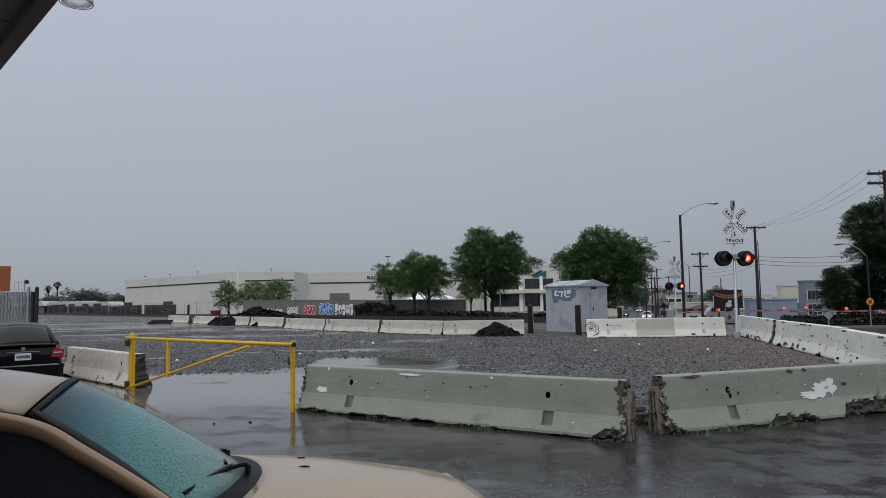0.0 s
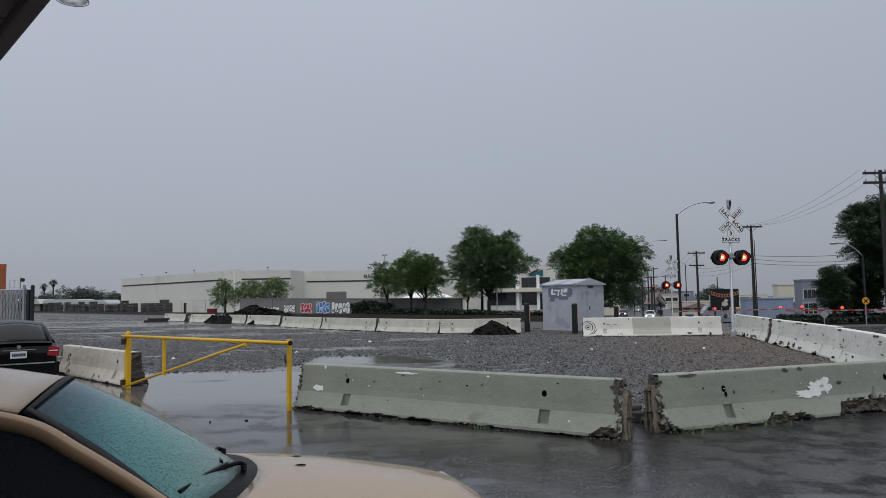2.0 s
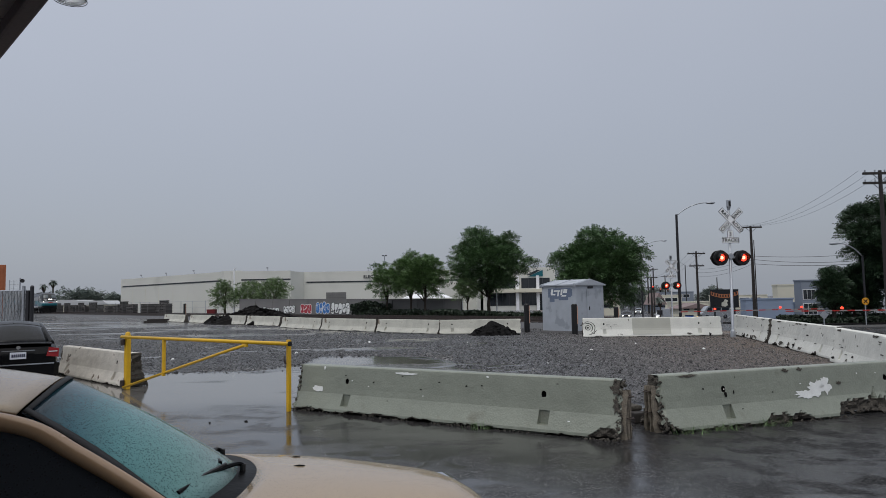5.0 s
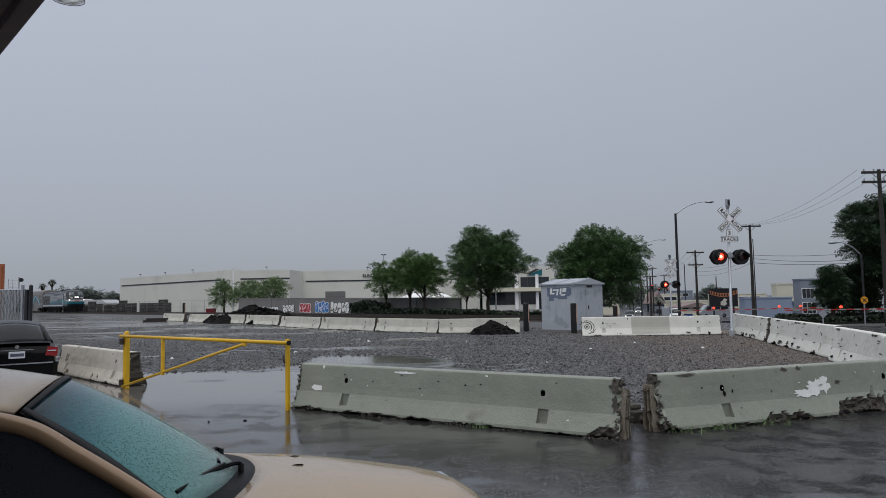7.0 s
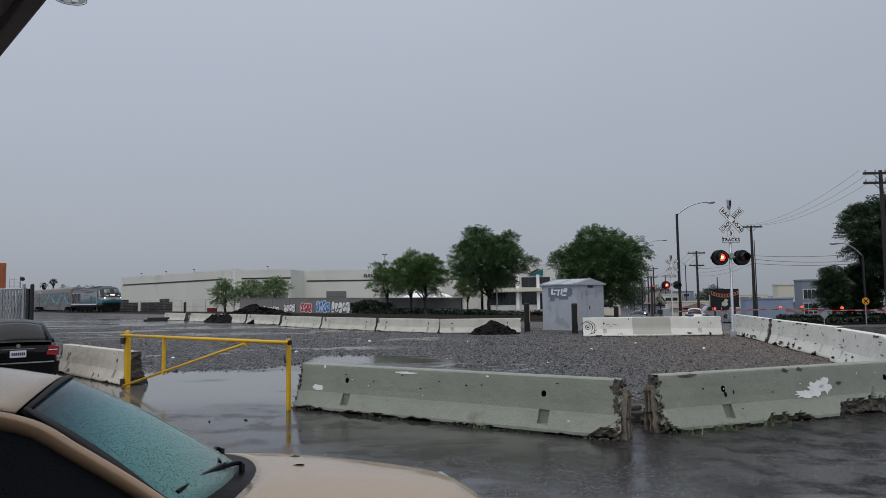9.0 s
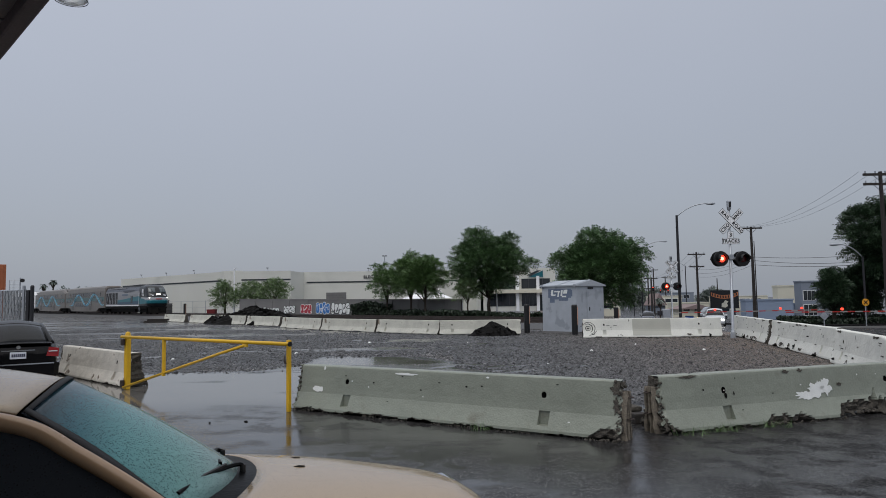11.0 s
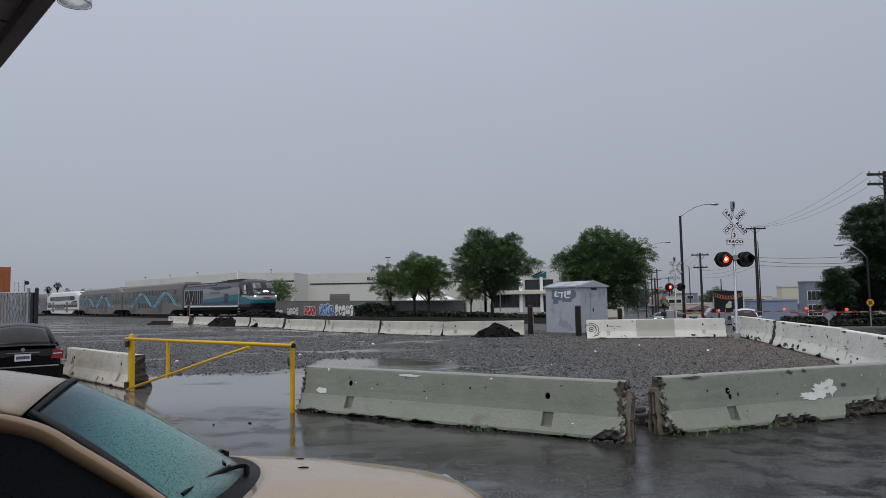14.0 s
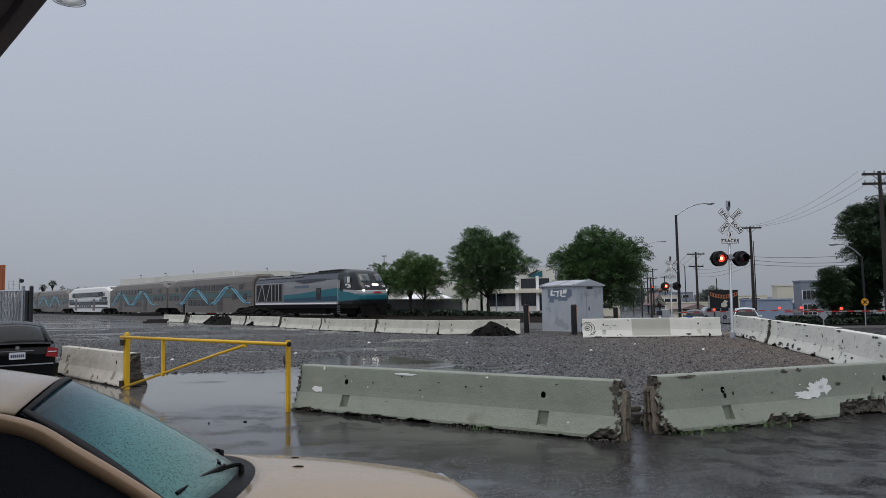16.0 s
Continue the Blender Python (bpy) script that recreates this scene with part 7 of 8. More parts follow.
def van(m, label):
    """A plain delivery van, side-on, forward along -x."""
    e = thing("van", m, label, "van", "cars")
    side = [(-2.6, 0.35), (-2.6, 0.95), (-2.3, 1.25), (-1.65, 2.1), (-1.3, 2.3), (2.4, 2.35), (2.6, 2.2), (2.65, 0.35)]
    part("body", prism(side, -0.95, 0.95), M["car_silver"], e)
    for x0, x1 in ((-1.75, -0.75), (-0.5, 0.9), (1.1, 2.4)):
        part("side_window", prism([(x0 + (0.35 if x0 < -1 else 0), 2.05), (x0, 1.4), (x1, 1.4), (x1, 2.05)], -0.975, -0.945), M["glass"], e)
    for x in (-1.7, 1.7):
        w = part("wheel", tube([(x, -0.97, 0.35), (x, -0.72, 0.35)], [0.35, 0.35], 18), M["rubber"], e)
        part("rim", tube([(x, -0.985, 0.35), (x, -0.96, 0.35)], [0.18, 0.2], 12), M["chrome"], w)
    part("bumper", box(-2.72, -2.58, -0.9, 0.9, 0.4, 0.65, 0.03), M["dark_steel"], e)


van(at(51.2, 130), "silver-grey delivery van parked beyond the crossing")
palm(at(31.6, 100), 3.3, "low dark palm beside the street beyond the crossing", 9, 0.38)


# ---- building eave over the viewpoint ----
M["soffit"] = surface("grey_soffit_board", rgb(160, 154, 158), 0.7, vary=0.2, scale=3.0)
M["fascia"] = surface("brown_grey_fascia", rgb(122, 110, 116), 0.6, vary=0.2, scale=3.0)
M["frost"] = surface("frosted_lamp_glass", rgb(236, 238, 240), 0.35, vary=0.03, bump=0)
M["frost"].node_tree.nodes["Principled BSDF"].inputs["Transmission Weight"].default_value = 0.75


def eave():
    d = Vector((0.68, -0.733, 0))
    n_ = Vector((0.733, 0.68, 0))
    p = Vector((-1.92, 2.95, 3.0))
    m = Matrix(((d.x, n_.x, 0, p.x), (d.y, n_.y, 0, p.y), (0, 0, 1, p.z), (0, 0, 0, 1)))
    e = thing("building_eave", m, "dark metal eave with ribbed soffit over the yard edge", "eave", kind="structure")
    part("fascia", box(-6, 8, -0.06, 0.0, 0.0, 0.22, 0.01), M["fascia"], e)
    part("gutter_lip", box(-6, 8, -0.005, 0.006, 0.17, 0.22), M["black"], e)
    for k in range(28):
        x = -6 + k * 0.5
        part("soffit_panel", box(x + 0.01, x + 0.49, -1.45, -0.06, 0.05, 0.09), M["soffit"], e)
    part("roof_sheet", box(-6, 8, -1.5, -0.02, 0.22, 0.28), M["dark_steel"], e)
    part("wall", box(-0.3, 8, -1.75, -1.45, -3.0, 0.3), M["wall_grey"], e)
    return e


eave()
lamp = thing("outdoor_lamp", pose(-1.62, 3.0, 3.325), "white dome lamp on the eave", "lamp")
part("lamp_shade", tube([(0, 0, 0.0), (0, 0, 0.008), (0, 0, 0.05), (0, 0, 0.11), (0, 0, 0.16)], [0.060, 0.068, 0.066, 0.05, 0.02], 22), M["frost"], lamp, smooth=True)
rim = [(0.068 * math.cos(2 * math.pi * k / 32), 0.068 * math.sin(2 * math.pi * k / 32), 0.0) for k in range(33)]
part("lamp_rim", tube(rim, 0.0016, 6), M["dark_steel"], lamp)
part("lamp_arm", tube([(0, 0, 0.15), (-0.05, -0.06, 0.3), (-0.5, -0.45, 0.32), (-0.62, -0.56, -0.2)], 0.015, 8), M["dark_steel"], lamp)


# ---- slatted fence, container and signal on the yard's far side ----
def slat_fence():
    e = thing("slatted_fence", pose(-20.0, 24.5, 0, 0, 0, -14), "grey chain-link fence with vertical slats and barbed top", "fence")
    for k in range(52):
        part("fence_slat", box(k * 0.125, k * 0.125 + 0.085, -0.012, 0.012, 0.1, 2.5), surface_once("fence_slat_grey", rgb(140, 144, 148), vary=0.15, random_tone=0.12), e)
    for z in (0.2, 1.3, 2.5):
        part("fence_rail", tube([(0, 0.04, z), (6.5, 0.04, z)], 0.03, 6), M["steel"], e)
    for k in range(34):
        for s in (-1, 1):
            part("fence_mesh_wire", tube([(k * 0.2, -0.02, 0.1 if s > 0 else 2.5), (min(6.5, k * 0.2 + 1.2), -0.02, 2.5 if s > 0 else 0.1)], 0.003, 4), M["dark_steel"], e)
    for x in (0, 3.2, 6.45):
        part("fence_post", tube([(x, 0, 0), (x, 0, 2.65)], 0.05, 8), M["steel"], e)
    part("gate_post", box(6.58, 6.70, -0.06, 0.08, 0, 2.5, 0.02), M["dark_steel"], e, "wide dark gate post")
    part("gate_post", tube([(6.78, 0.0, 0), (6.78, 0.0, 2.62), (6.78, 0.0, 2.66)], [0.06, 0.06, 0.03], 10), M["dark_steel"], e)
    return e


slat_fence()
M["container"] = surface("rusty_orange_container", rgb(168, 98, 62), 0.6, vary=0.2, scale=1.5, second=rgb(110, 66, 48), patch=0.6, patch_scale=1.5)
for z in (0.0, 2.6):
    e = thing("shipping_container", pose(-35.7, 51.4, z, 0, 0, 32), "rusty orange corrugated shipping container in a stack", "shipping container", "shipping containers")
    part("container_frame", box(-6.1, 3.0, 0.02, 2.4, 0.0, 2.58, 0.02), M["container"], e)
    for k in range(32):
        part("corrugation", box(-6.0 + k * 0.28, -5.86 + k * 0.28, -0.03, 0.03, 0.15, 2.45), M["container"], e)
e = thing("railway_signal", pose(-47.8, 79, 0), "slim railway signal with a black head and ladder cage", "railway signal")
part("mast", tube([(0, 0, 0), (0, 0, 5.2)], 0.07, 8), M["steel"], e)
part("signal_head", tube([(0.25, -0.1, 4.9), (0.25, 0.1, 4.9)], 0.22, 14), M["black"], e)
for x in (-1.2, -0.7):
    part("ladder_rail", tube([(x, 0, 3.2), (x, 0, 5.0)], 0.03, 5), M["steel"], e)
for k in range(5):
    part("ladder_rung", tube([(-1.2, 0, 3.3 + 0.4 * k), (0, 0, 3.3 + 0.4 * k)], 0.025, 5), M["steel"], e)


# ---- heaps, sleepers, debris ----
def heap(x, y, w, d, h, label, mat="soil", seed=0, name="soil_mound"):
    rnd = random.Random(seed)
    n, r = 40, 9
    bm = bmesh.new()
    rings = []
    for j in range(r + 1):
        q = j / r
        ring = []
        for k in range(n):
            a = 2 * math.pi * k / n
            rr = (1 - q) * (1 + 0.22 * noise.noise(Vector((math.cos(a) * 1.5, math.sin(a) * 1.9, seed))))
            z = h * (q ** 0.85) * (1 + 0.5 * noise.noise(Vector((math.cos(a) * rr * 2.2, math.sin(a) * rr * 2.2, seed + 5)))) + 0.05 * h * rnd.uniform(-1, 1) * (0 < j)
            ring.append(bm.verts.new((math.cos(a) * rr * w / 2, math.sin(a) * rr * d / 2, max(-0.02, z) if j else -0.03)))
        rings.append(ring)
    for a, b in zip(rings, rings[1:]):
        for k in range(n):
            bm.faces.new((a[k], a[(k + 1) % n], b[(k + 1) % n], b[k]))
    bmesh.ops.remove_doubles(bm, verts=rings[-1], dist=0.02)
    for k in range(230):
        a, q = rnd.uniform(0, 6.28), rnd.uniform(0.15, 1.02)
        g = bmesh.ops.create_icosphere(bm, subdivisions=1, radius=rnd.uniform(0.04, 0.17) * max(0.7, h))
        zz = max(0.0, h * max(0.0, 1 - q) ** 0.85 * 0.95)
        for v in g["verts"]:
            v.co *= rnd.uniform(0.65, 1.3)
        bmesh.ops.translate(bm, vec=(math.cos(a) * q * w / 2, math.sin(a) * q * d / 2, zz), verts=g["verts"])
    ob = link(name, bm, M[mat])
    ob.matrix_world = pose(x, y, 0)
    return tagged(ob, label, "heap", "soil heaps")


heap(2.85, 37.8, 2.7, 1.6, 0.72, "dark wet soil heap against the far barrier", "soil", 1)
heap(-17.6, 66.5, 9.5, 4.0, 1.65, "long dark soil heap behind the far barriers", "soil", 2)
heap(-22.2, 68.0, 2.0, 1.4, 0.75, "dark soil spilling between two far barriers", "soil", 3)
heap(-16.2, 61.2, 1.6, 0.8, 0.4, "small dark soil spill before the far barrier", "soil", 4)
e = thing("sleeper_stack", pose(-30.6, 74.5, 0, 0, 0, 8), "low stack of dark old railway sleepers on gravel", "sleeper stack")
for k, (x, y, z, a) in enumerate(((0, 0, 0, 0), (0.1, 0.35, 0, 3), (-0.1, 0.7, 0, -4), (0.3, 0.25, 0.2, 9))):
    o = part("old_sleeper", box(-1.1, 1.1, -0.13, 0.13, 0, 0.2), M["wood"], e)
    o.matrix_local = pose(x, y, z, 0, 0, a)
e = thing("broken_block", pose(3.0, 11.3, 0, 0, 0, 15), "broken dark timber and concrete block behind the barrier gap", "debris")
part("timber", box(-0.12, 0.12, -0.4, 0.4, 0, 0.16, 0.02), M["wood"], e)
part("chunk", box(-0.1, 0.14, -0.2, 0.35, 0.16, 0.24, 0.03), M["broken"], e)


def decal(e, cx, cz, w, h, material, name, seed, n=22, face=-1, ragged=0.35, tall=1.0):
    """Thin flake of paint lying on a barrier's face."""
    bm = bmesh.new()
    c = bm.verts.new((cx, face * (half_width(cz / tall) + 0.009), cz))
    ring = []
    for k in range(n):
        a = 2 * math.pi * k / n
        r = 1 + ragged * (noise.noise(Vector((math.cos(a) * 1.6, math.sin(a) * 1.6, seed * 1.37))) + 0.7 * noise.noise(Vector((math.cos(a) * 5.0, math.sin(a) * 5.0, seed * 2.11))) + 0.4 * noise.noise(Vector((math.cos(a) * 11.0, math.sin(a) * 11.0, seed * 3.3))))
        x, z = cx + math.cos(a) * w / 2 * r, cz + math.sin(a) * h / 2 * r
        ring.append(bm.verts.new((x, face * (half_width(z / tall) + 0.009), z)))
    for k in range(n):
        bm.faces.new((c, ring[k], ring[(k + 1) % n]))
    return part(name, bm, material, e, "")


decal(near_barrier, -2.55, 0.40, 0.26, 0.10, M["peel"], "paint_flake", 1)
decal(near_barrier, -0.62, 0.745, 0.42, 0.035, M["peel"], "paint_flake", 2)
decal(near_barrier, 0.95, 0.76, 0.05, 0.03, M["peel"], "paint_flake", 3)
decal(near_barrier, -2.42, 0.77, 0.05, 0.06, M["peel"], "paint_flake", 4)
decal(near_barrier_two, -0.075, 0.40, 0.42, 0.13, M["peel"], "paint_flake", 5, 40, ragged=0.6)
decal(near_barrier_two, 0.145, 0.47, 0.30, 0.26, M["peel"], "paint_flake", 9, 40, ragged=0.7)
decal(near_barrier_two, 0.325, 0.50, 0.22, 0.20, M["peel"], "paint_flake", 14, 30, ragged=0.7)
for x, z, w, h in ((-1.655, 0.475, 0.05, 0.085), (-1.50, 0.50, 0.025, 0.06)):
    decal(near_barrier_two, x, z, w, h, M["hollow"], "gouge", int(90 + 40 * z), 16, ragged=0.3)
for b_, x, z, w, h, sd in ((near_barrier_two, -2.28, 0.775, 0.34, 0.04, 1), (near_barrier_two, -0.45, 0.77, 0.12, 0.05, 2), (near_barrier_two, -0.15, 0.775, 0.12, 0.04, 3), (near_barrier, 2.99, 0.70, 0.12, 0.16, 7), (near_barrier, 3.0, 0.48, 0.08, 0.22, 8), (near_barrier_two, 0.62, 0.52, 0.1, 0.06, 10)):
    decal(b_, x, z, w, h, M["broken"], "spall", sd + 500, 40, ragged=0.75)
for b_, sx in ((near_barrier, 1), (near_barrier_two, -1)):
    half = 3.10 if sx > 0 else 2.90
    for y0, w in ((-0.08, 0.02), (-0.02, 0.014), (0.05, 0.018)):
        rr_ = random.Random(int(100 * y0) + sx)
        part("broken_key", loft([[(sx * (half + a + rr_.uniform(-0.015, 0.015)), y0 * (1.7 - z) + b, z) for a, b in ((-0.10, -w), (0.02, -w * 0.6), (0.03, w * 0.7), (-0.10, w))] for z in (0.0, 0.12, 0.22, 0.34, 0.46, 0.58, 0.66)]), M["key"], b_, "pale splintered concrete key")
for k in range(26):
    rr_ = random.Random(k)
    decal(near_barrier if k % 2 else near_barrier_two, rr_.uniform(-2.6, 2.5), rr_.uniform(0.2, 0.74), rr_.uniform(0.015, 0.05), rr_.uniform(0.012, 0.03), M["hollow"] if k % 3 else M["peel"], "chip", k + 30, 8)


def strip(e, x0, x1, z0, z1, material, name, label):
    """A painted rectangle lying on a barrier's front."""
    zs = [z0 + (z1 - z0) * k / 8 for k in range(9)]
    tall = 0.93 / 0.81
    bm = loft([[(x, -(half_width(z / tall) + 0.012), z) for z in zs] + [(x, -(half_width(z / tall) + 0.002), z) for z in zs[::-1]] for x in (x0, x1)])
    return part(name, bm, material, e, label)


strip(patched_barrier, -0.92, 0.90, 0.12, 0.915, surface_once("grey_green_cover_paint", rgb(182, 182, 172), vary=0.08, scale=2.0), "painted_patch", "grey overpainted patch")
def arc_mark(e, cx, cz, rx, rz, a0, a1, w, tall, seed):
    """A thin dark curved crack lying on a barrier's front."""
    bm = bmesh.new()
    rows = []
    for k in range(19):
        a = radians(a0 + (a1 - a0) * k / 18)
        wob = 1 + 0.10 * noise.noise(Vector((math.cos(a) * 3, math.sin(a) * 3, seed)))
        half = w * (0.4 + 0.6 * math.sin(math.pi * (k + 0.5) / 19))
        rows.append([])
        for q in (-half, half):
            x, z = cx + (rx * wob + q) * math.cos(a), cz + (rz * wob + q) * math.sin(a)
            rows[-1].append(bm.verts.new((x, -(half_width(z / tall) + 0.009), z)))
    for p, q in zip(rows, rows[1:]):
        bm.faces.new((p[0], p[1], q[1], q[0]))
    return part("burn_crack", bm, M["hollow"], e)


for k, (rx, rz, a0, a1, w) in enumerate(((0.12, 0.11, 0, 350, 0.014), (0.22, 0.22, -60, 120, 0.018), (0.34, 0.30, -70, 75, 0.014), (0.26, 0.30, 60, 150, 0.012), (0.44, 0.33, -85, -20, 0.016))):
    arc_mark(patched_barrier, -3.06, 0.47, rx, rz, a0, a1, w, 1.148, k)
decal(patched_barrier, -3.06, 0.47, 0.12, 0.07, M["hollow"], "burn_mark", 81, 16, tall=1.148)
for x0 in (-2.1, -1.75):
    decal(patched_barrier, x0, 0.60, 0.22, 0.016, M["hollow"], "crack", 90, 12, tall=1.148)
for q, b_ in enumerate(flaking + [patched_barrier]):
    tall = 1.198 if q < 3 else 1.148
    for k in range(20 if q < 3 else 4):
        rr_ = random.Random(100 * q + k)
        low = k % 2
        zc = rr_.uniform(0.10, 0.2) if low else rr_.uniform(0.3, 0.9)
        decal(b_, rr_.uniform(-2.9, 2.9), zc, rr_.uniform(0.08, 0.34) if low else rr_.uniform(0.05, 0.3), rr_.uniform(0.04, 0.13) if low else rr_.uniform(0.012, 0.05), M["hollow"] if k % 3 == 0 else M["broken"], "paint_loss", q * 40 + k, 18, ragged=0.8, tall=tall)
    for k in range(5 if q < 3 else 0):  # flaked top edge
        rr_ = random.Random(900 + 10 * q + k)
        decal(b_, rr_.uniform(-2.9, 2.9), 0.925, rr_.uniform(0.12, 0.4), 0.05, M["broken"], "paint_loss", 300 + q * 9 + k, 16, ragged=0.8, tall=tall)


# ---- gravel and grass ----
def pool_depth(x, y):
    """How deep rainwater stands in the lot; above nought it shows."""
    v = noise.noise(Vector((x * 0.09 + 3.1, y * 0.22, 1.0))) + 0.5 * noise.noise(Vector((x * 0.26, y * 0.62 + 7.7, 2.0))) + 0.42 * noise.noise(Vector((x * 0.8, y * 1.7, 4.0))) + 0.28 * noise.noise(Vector((x * 2.3, y * 4.0, 6.0)))
    k = min(1.0, max(0.0, (x / y + 0.12) / 0.22))
    near = min(1.0, max(0.0, (y - 14.0) / 6.0))
    far_left = min(1.0, max(0.0, (y - 34.0) / 14.0)) * min(1.0, max(0.0, (-x / y - 0.12) / 0.12))
    return v - 0.21 - 0.42 * k * k * (3 - 2 * k) - 0.25 * (1 - near) + 0.10 * far_left


def rain_pools():
    """Standing water: a sheet that comes out of the ground where a hollow is deep enough."""
    ys = [14.5]
    while ys[-1] < 82:
        ys.append(ys[-1] + 0.10 * (ys[-1] / 16) ** 1.35)
    us = np.linspace(-0.63, 0.30, 420).tolist()
    depth = [[pool_depth(u * y, y) for u in us] for y in ys]
    verts, index, faces = [], {}, []
    for j in range(len(ys) - 1):
        for i in range(len(us) - 1):
            if max(depth[j][i], depth[j][i + 1], depth[j + 1][i], depth[j + 1][i + 1]) < -0.04:
                continue
            q = []
            for b, a in ((j, i), (j, i + 1), (j + 1, i + 1), (j + 1, i)):
                if (b, a) not in index:
                    index[b, a] = len(verts)
                    verts.append((us[a] * ys[b], ys[b], 0.014 * math.tanh(depth[b][a] * 7)))
                q.append(index[b, a])
            faces.append(q)
    me = bpy.data.meshes.new("rain_pools")
    me.from_pydata(verts, [], faces)
    me.polygons.foreach_set("use_smooth", [True] * len(faces))
    me.materials.append(surface("muddy_rainwater", rgb(84, 82, 80), 0.17, vary=0.2, scale=0.8, bump=0.03, bump_scale=9.0, rough_vary=0.10))
    return tagged(new("rain_pools", me), "shallow grey rainwater pools lying in the gravel lot", "puddle", kind="stuff")


rain_pools()


def gravel_field():
    rng = np.random.default_rng(4)
    n = 280000
    u = rng.random(n)
    y = 12.0 + 48.0 * u ** 1.5
    x = rng.uniform(-0.62, 0.66, n) * y
    q = np.clip((4.2 - x) / 4.2, 0, 1)
    bend = 12.2 + 7.3 * q * q * (3 - 2 * q) + 4.5 * ((x > -4.4) & (x < 0.4))
    keep = (y > bend + 0.2 + rng.random(n) * 2.0) & (x - 0.16 * y < 8.75) & (x > -0.62 * y)
    keep &= (y > 13.5 - 0.2 * x) | (x > 3.4)
    x, y = x[keep], y[keep]
    wet = np.array([pool_depth(a, b) for a, b in zip(x.tolist(), y.tolist())])
    keep = wet < rng.uniform(-0.08, 0.14, len(x)) + 0.25 * (rng.random(len(x)) < 0.03)
    x, y = x[keep], y[keep]
    n = len(x)
    size = rng.uniform(0.014, 0.045, n) * np.where(rng.random(n) < 0.08, 1.7, 1.0)
    base = np.array([(1, 0, 0), (-0.5, 0.87, 0), (-0.5, -0.87, 0), (0.1, 0.1, 0.8), (0.5, 0.6, 0.35), (-0.8, 0.1, 0.4)])
    faces0 = np.array([(0, 4, 3), (4, 1, 3), (1, 5, 3), (5, 2, 3), (2, 0, 3), (0, 1, 4), (1, 2, 5)])
    ang = rng.random(n) * 6.283
    c, s = np.cos(ang), np.sin(ang)
    jit = base[None] * rng.uniform(0.7, 1.3, (n, 6, 3))
    vx = (jit[:, :, 0] * c[:, None] - jit[:, :, 1] * s[:, None]) * size[:, None] + x[:, None]
    vy = (jit[:, :, 0] * s[:, None] + jit[:, :, 1] * c[:, None]) * size[:, None] + y[:, None]
    vz = jit[:, :, 2] * size[:, None] - 0.004
    v = np.stack([vx, vy, vz], -1).reshape(-1, 3)
    f = (faces0[None] + (np.arange(n) * 6)[:, None, None]).reshape(-1, 3)
    me = bpy.data.meshes.new("gravel")
    me.vertices.add(len(v))
    me.vertices.foreach_set("co", v.ravel())
    me.loops.add(f.size)
    me.loops.foreach_set("vertex_index", f.ravel().astype(np.int32))
    me.polygons.add(len(f))
    me.polygons.foreach_set("loop_start", np.arange(0, f.size, 3, dtype=np.int32))
    me.update(calc_edges=True)
    m = surface("wet_gravel_stones", rgb(66, 67, 69), 0.4, vary=0.3, scale=3.0, bump=0.3, second=rgb(112, 100, 90), patch=0.56, patch_scale=0.16, soft_edge=0.12)
    nt = m.node_tree
    nt.nodes["Principled BSDF"].inputs["Specular IOR Level"].default_value = 0.25
    geo = nt.nodes.new("ShaderNodeNewGeometry")
    mr = nt.nodes.new("ShaderNodeMapRange")
    mr.inputs["To Min"].default_value, mr.inputs["To Max"].default_value = 0.02, 3.0
    nt.links.new(geo.outputs["Random Per Island"], mr.inputs["Value"])
    hs = [q for q in nt.nodes if q.type == "HUE_SAT"][0]
    nt.links.new(mr.outputs["Result"], hs.inputs["Value"])
    at_ = nt.nodes.new("ShaderNodeSeparateXYZ")
    nt.links.new(geo.outputs["Position"], at_.inputs[0])
    side_ = nt.nodes.new("ShaderNodeMapRange")
    side_.inputs["From Min"].default_value, side_.inputs["From Max"].default_value = 3.0, 12.0
    nt.links.new(at_.outputs["X"], side_.inputs["Value"])
    mixer = [q for q in nt.nodes if q.type == "MIX"][0]
    part_ = nt.nodes.new("ShaderNodeMath")
    part_.operation = "MULTIPLY"
    nt.links.new(side_.outputs["Result"], part_.inputs[0])
    nt.links.new(geo.outputs["Random Per Island"], part_.inputs[1])
    nt.links.new(part_.outputs[0], mixer.inputs["Factor"])
    me.materials.append(m)
    return tagged(new("gravel", me), "wet dark grey crushed stone spread over the lot", "gravel", kind="stuff")


gravel_field()


def grass_tuft(x, y, n, seed):
    rnd = random.Random(seed)
    bm = bmesh.new()
    for _ in range(n):
        a, r = rnd.uniform(0, 6.28), rnd.uniform(0, 0.18)
        p = Vector((math.cos(a) * r * 2.0, math.sin(a) * r * 0.6, 0))
        t = p + Vector((rnd.gauss(0, 0.06), rnd.gauss(0, 0.05), rnd.uniform(0.05, 0.15)))
        w = Vector((rnd.uniform(-1, 1), rnd.uniform(-1, 1), 0)) * 0.006
        bm.faces.new((bm.verts.new(p - w), bm.verts.new(p + w), bm.verts.new(t)))
    ob = link("grass_tuft", bm, M["leaf"])
    ob.matrix_world = pose(x, y, 0)
    return tagged(ob, "small green grass tuft at the barrier's foot", "grass", kind="stuff")


for k, (x, y) in enumerate(((3.5, 10.02), (3.95, 10.2), (4.25, 10.3), (4.9, 10.5), (0.6, 10.7))):
    grass_tuft(x, y, 46, k)


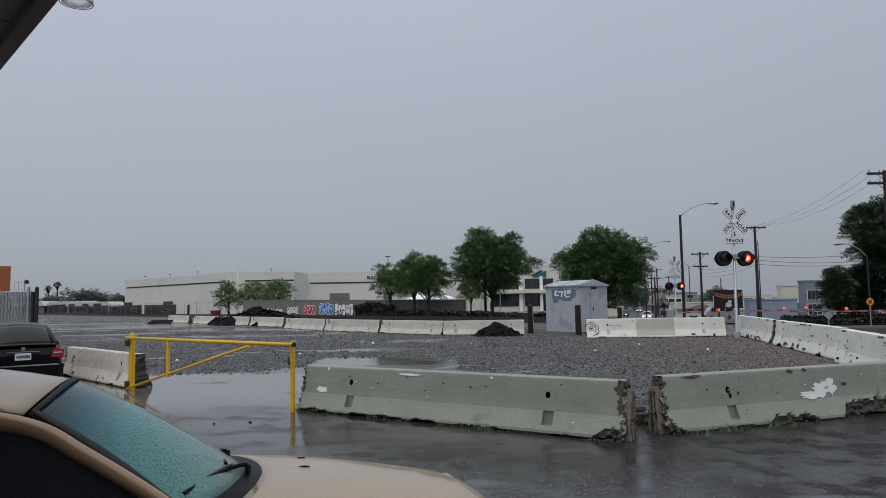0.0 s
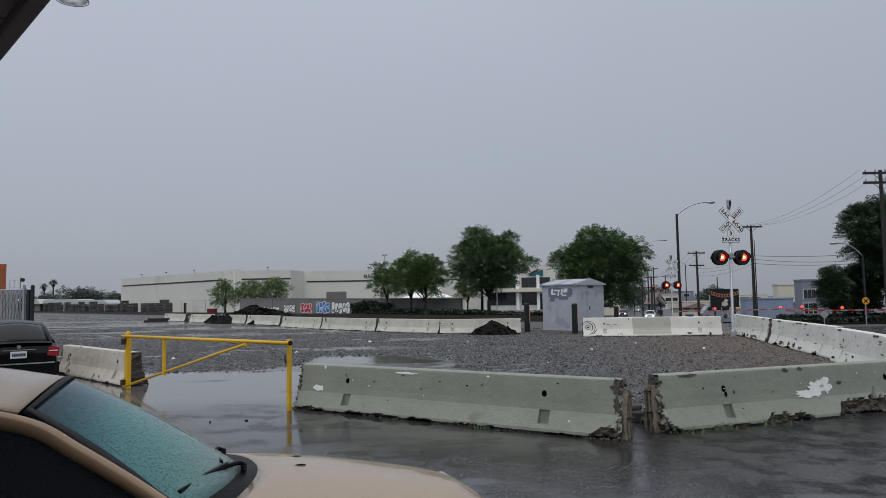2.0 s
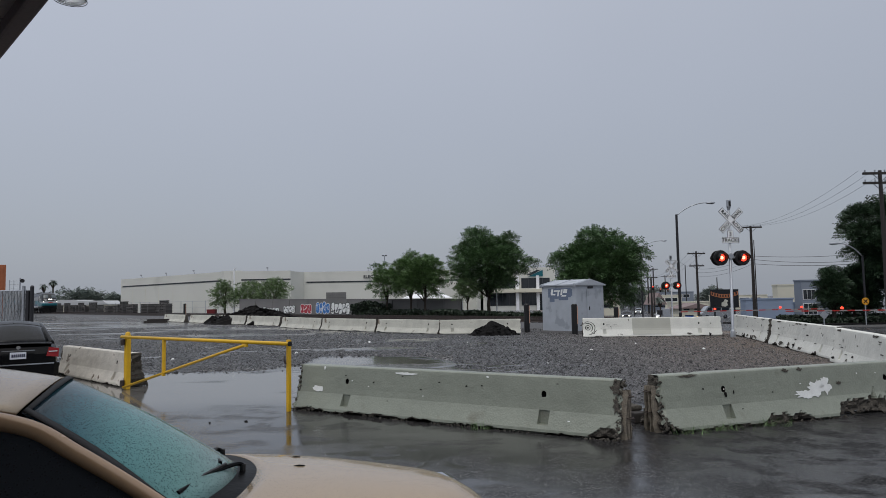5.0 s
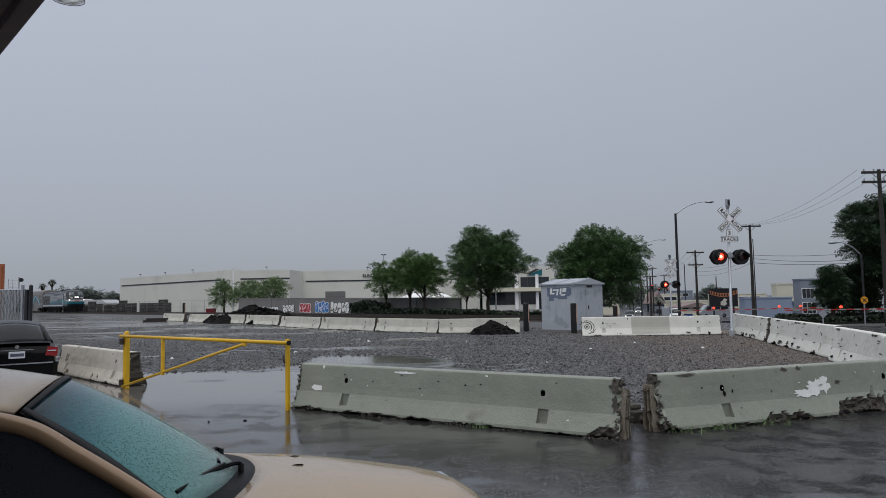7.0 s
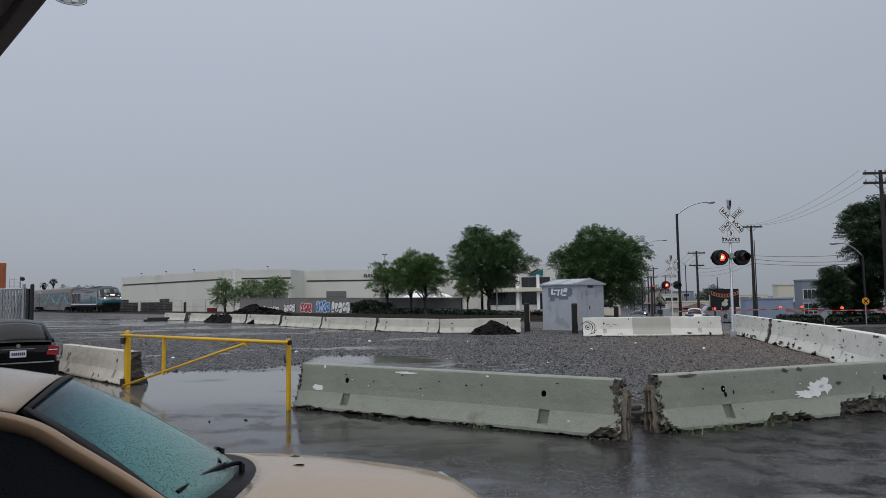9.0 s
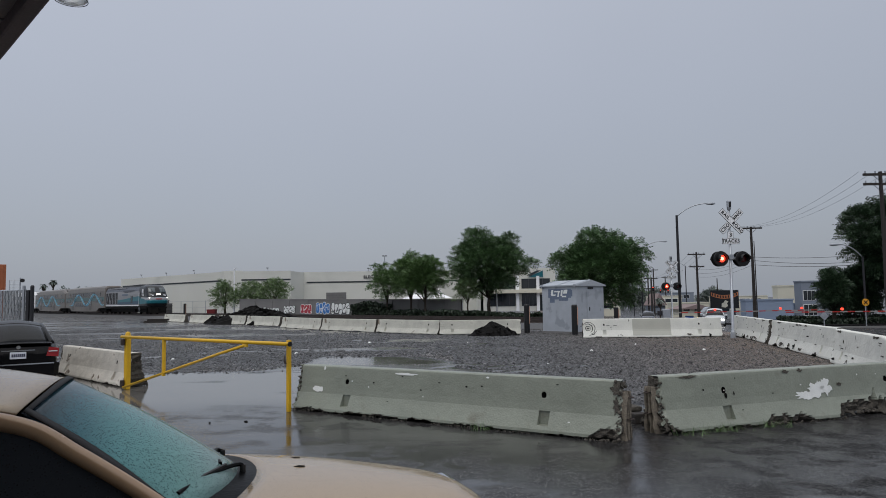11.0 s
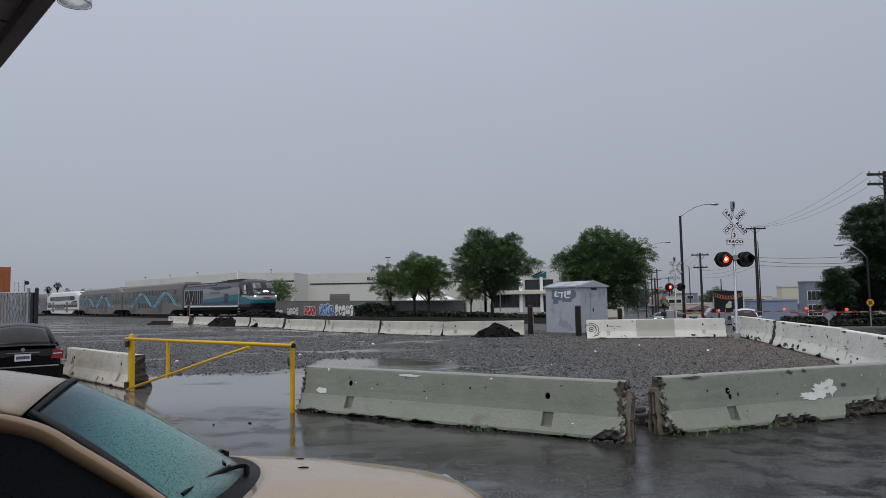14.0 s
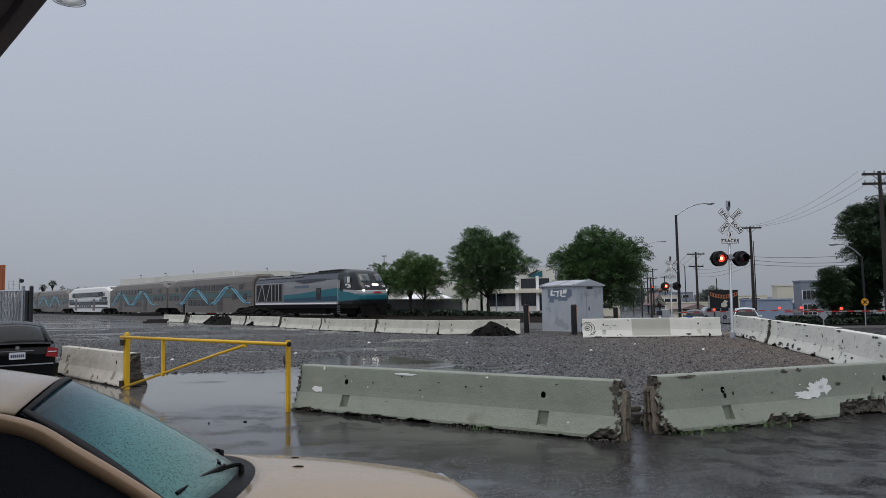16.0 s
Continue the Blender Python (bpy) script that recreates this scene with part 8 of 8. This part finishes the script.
def litter(x, y, w, seed):
    rnd = random.Random(seed)
    e = thing("litter", pose(x, y, 0.0, 0, 0, rnd.uniform(0, 90)), "small pale crumpled litter lying on the gravel", "litter", "litter")
    part("crumpled_paper", loft([[(-w, -w * 0.5, 0), (w, -w * 0.6, 0), (w * 0.8, w * 0.5, 0), (-w * 0.7, w * 0.6, 0)], [(-w * 0.6, -w * 0.3, w * 0.5), (w * 0.7, -w * 0.2, w * 0.3), (w * 0.4, w * 0.4, w * 0.6), (-w * 0.5, w * 0.3, w * 0.35)]]), M["peel"], e)


for k, (x, y, w) in enumerate(((-5.6, 27.0, 0.09), (-3.4, 33.0, 0.1), (1.2, 31.5, 0.08), (5.6, 26.0, 0.08), (9.6, 25.5, 0.1), (3.2, 21.0, 0.05), (8.1, 29.0, 0.08), (-9.6, 25.0, 0.07))):
    litter(x, y, w, k)
for k in range(9):
    rr_ = random.Random(400 + k)
    x, y = rr_.uniform(-7.0, 0.5), rr_.uniform(8.5, 16.0)
    if y < 9.5 - 0.3 * x and x > -2.5:
        continue
    lf = thing("leaf", pose(x, y, 0.002, 0, 0, rr_.uniform(0, 180)), "small dark wet leaf on the flooded asphalt", "leaf", "fallen leaves")
    w = rr_.uniform(0.02, 0.05)
    part("leaf_blade", loft([[(-w, -0.004, 0), (0, -w * 0.35, 0), (w, -0.003, 0), (0, w * 0.3, 0)], [(-w, -0.003, 0.012), (0, -w * 0.3, 0.02), (w, -0.002, 0.010), (0, w * 0.25, 0.016)]]), M["soil"], lf)


# ---- what moves ----
def drive(ob, stops):
    """Keys a street car through its stops: seconds and place."""
    q = [k * 0.5 for k in range(33)]
    xs, ys = (np.interp(q, [s[0] for s in stops], [s[k] for s in stops]) for k in (1, 2))
    xs, ys = (np.convolve(np.pad(v, 2, "edge"), np.ones(5) / 5, "valid") for v in (xs, ys))
    walk(ob, [(t, pose(x, y, fall(x, y), 0, 0, -110)) for t, x, y in zip(q, xs.tolist(), ys.tolist())])


def flash(glows):
    """Each lamp's added glow disc slides out through its dark lens in turn: left, then right, every 0.983 s."""
    period = 0.983
    for g, side in glows:
        on, off = Matrix.Translation((0, -0.115, 0)), Matrix()
        start = 0.04 if side < 0 else 0.04 + period / 2
        rows = [(0.0, off if side < 0 else on)]
        if side > 0:
            rows += [(0.07, on), (0.1, off)]
        t = start
        while t < 15.9:
            a, b = t - 0.04, t + period / 2 + 0.035
            if a > rows[-1][0] + 0.01:
                rows += [(a, off), (a + 0.034, on)]
            if b < 15.95:
                rows += [(b, on), (b + 0.034, off)]
            t += period
        rows.append((16.0, rows[-1][1]))
        walk(g, rows)


def motions():
    speed = 10.9
    for ob, lead in TRAIN:
        rows = []
        for k in range(33):
            t = k * 0.5
            p = on_track(lead + 0.26 - speed * (16.0 - t), 0.0, RAIL_TOP - 0.03)
            rows.append((t, pose(p.x, p.y, p.z, 0, 0, YAW)))
        walk(ob, rows)
    drive(white_car, ((0, 39.2, 135), (2, 38.7, 128), (4, 36.6, 118), (6.5, 32.6, 98), (7.5, 31.1, 90), (8.5, 29.9, 83), (9.1, 29.0, 79), (11.5, 25.1, 62), (12.5, 23.7, 57), (13.5, 23.1, 53.5), (14.5, 22.8, 52), (16, 22.9, 52)))
    drive(dark_car, ((0, 42.7, 165), (4, 38.6, 145), (6.5, 35.3, 130), (8.5, 31.8, 113), (9.1, 31.0, 109), (11.5, 27.3, 90), (12.5, 25.9, 83), (13.5, 24.7, 76), (14.5, 23.6, 70), (15.2, 23.9, 67), (16, 24.3, 65)))
    drive(third_car, ((0, 64.6, 230), (4, 54.1, 190), (6.5, 50.0, 175), (8.5, 46.4, 160), (11.5, 41.6, 140), (12.5, 38.8, 130), (13.5, 36.8, 120), (14.5, 34.5, 110), (15.2, 33.3, 104), (16, 32.0, 98)))
    flash(near_glows)
    flash(far_glows)


motions()
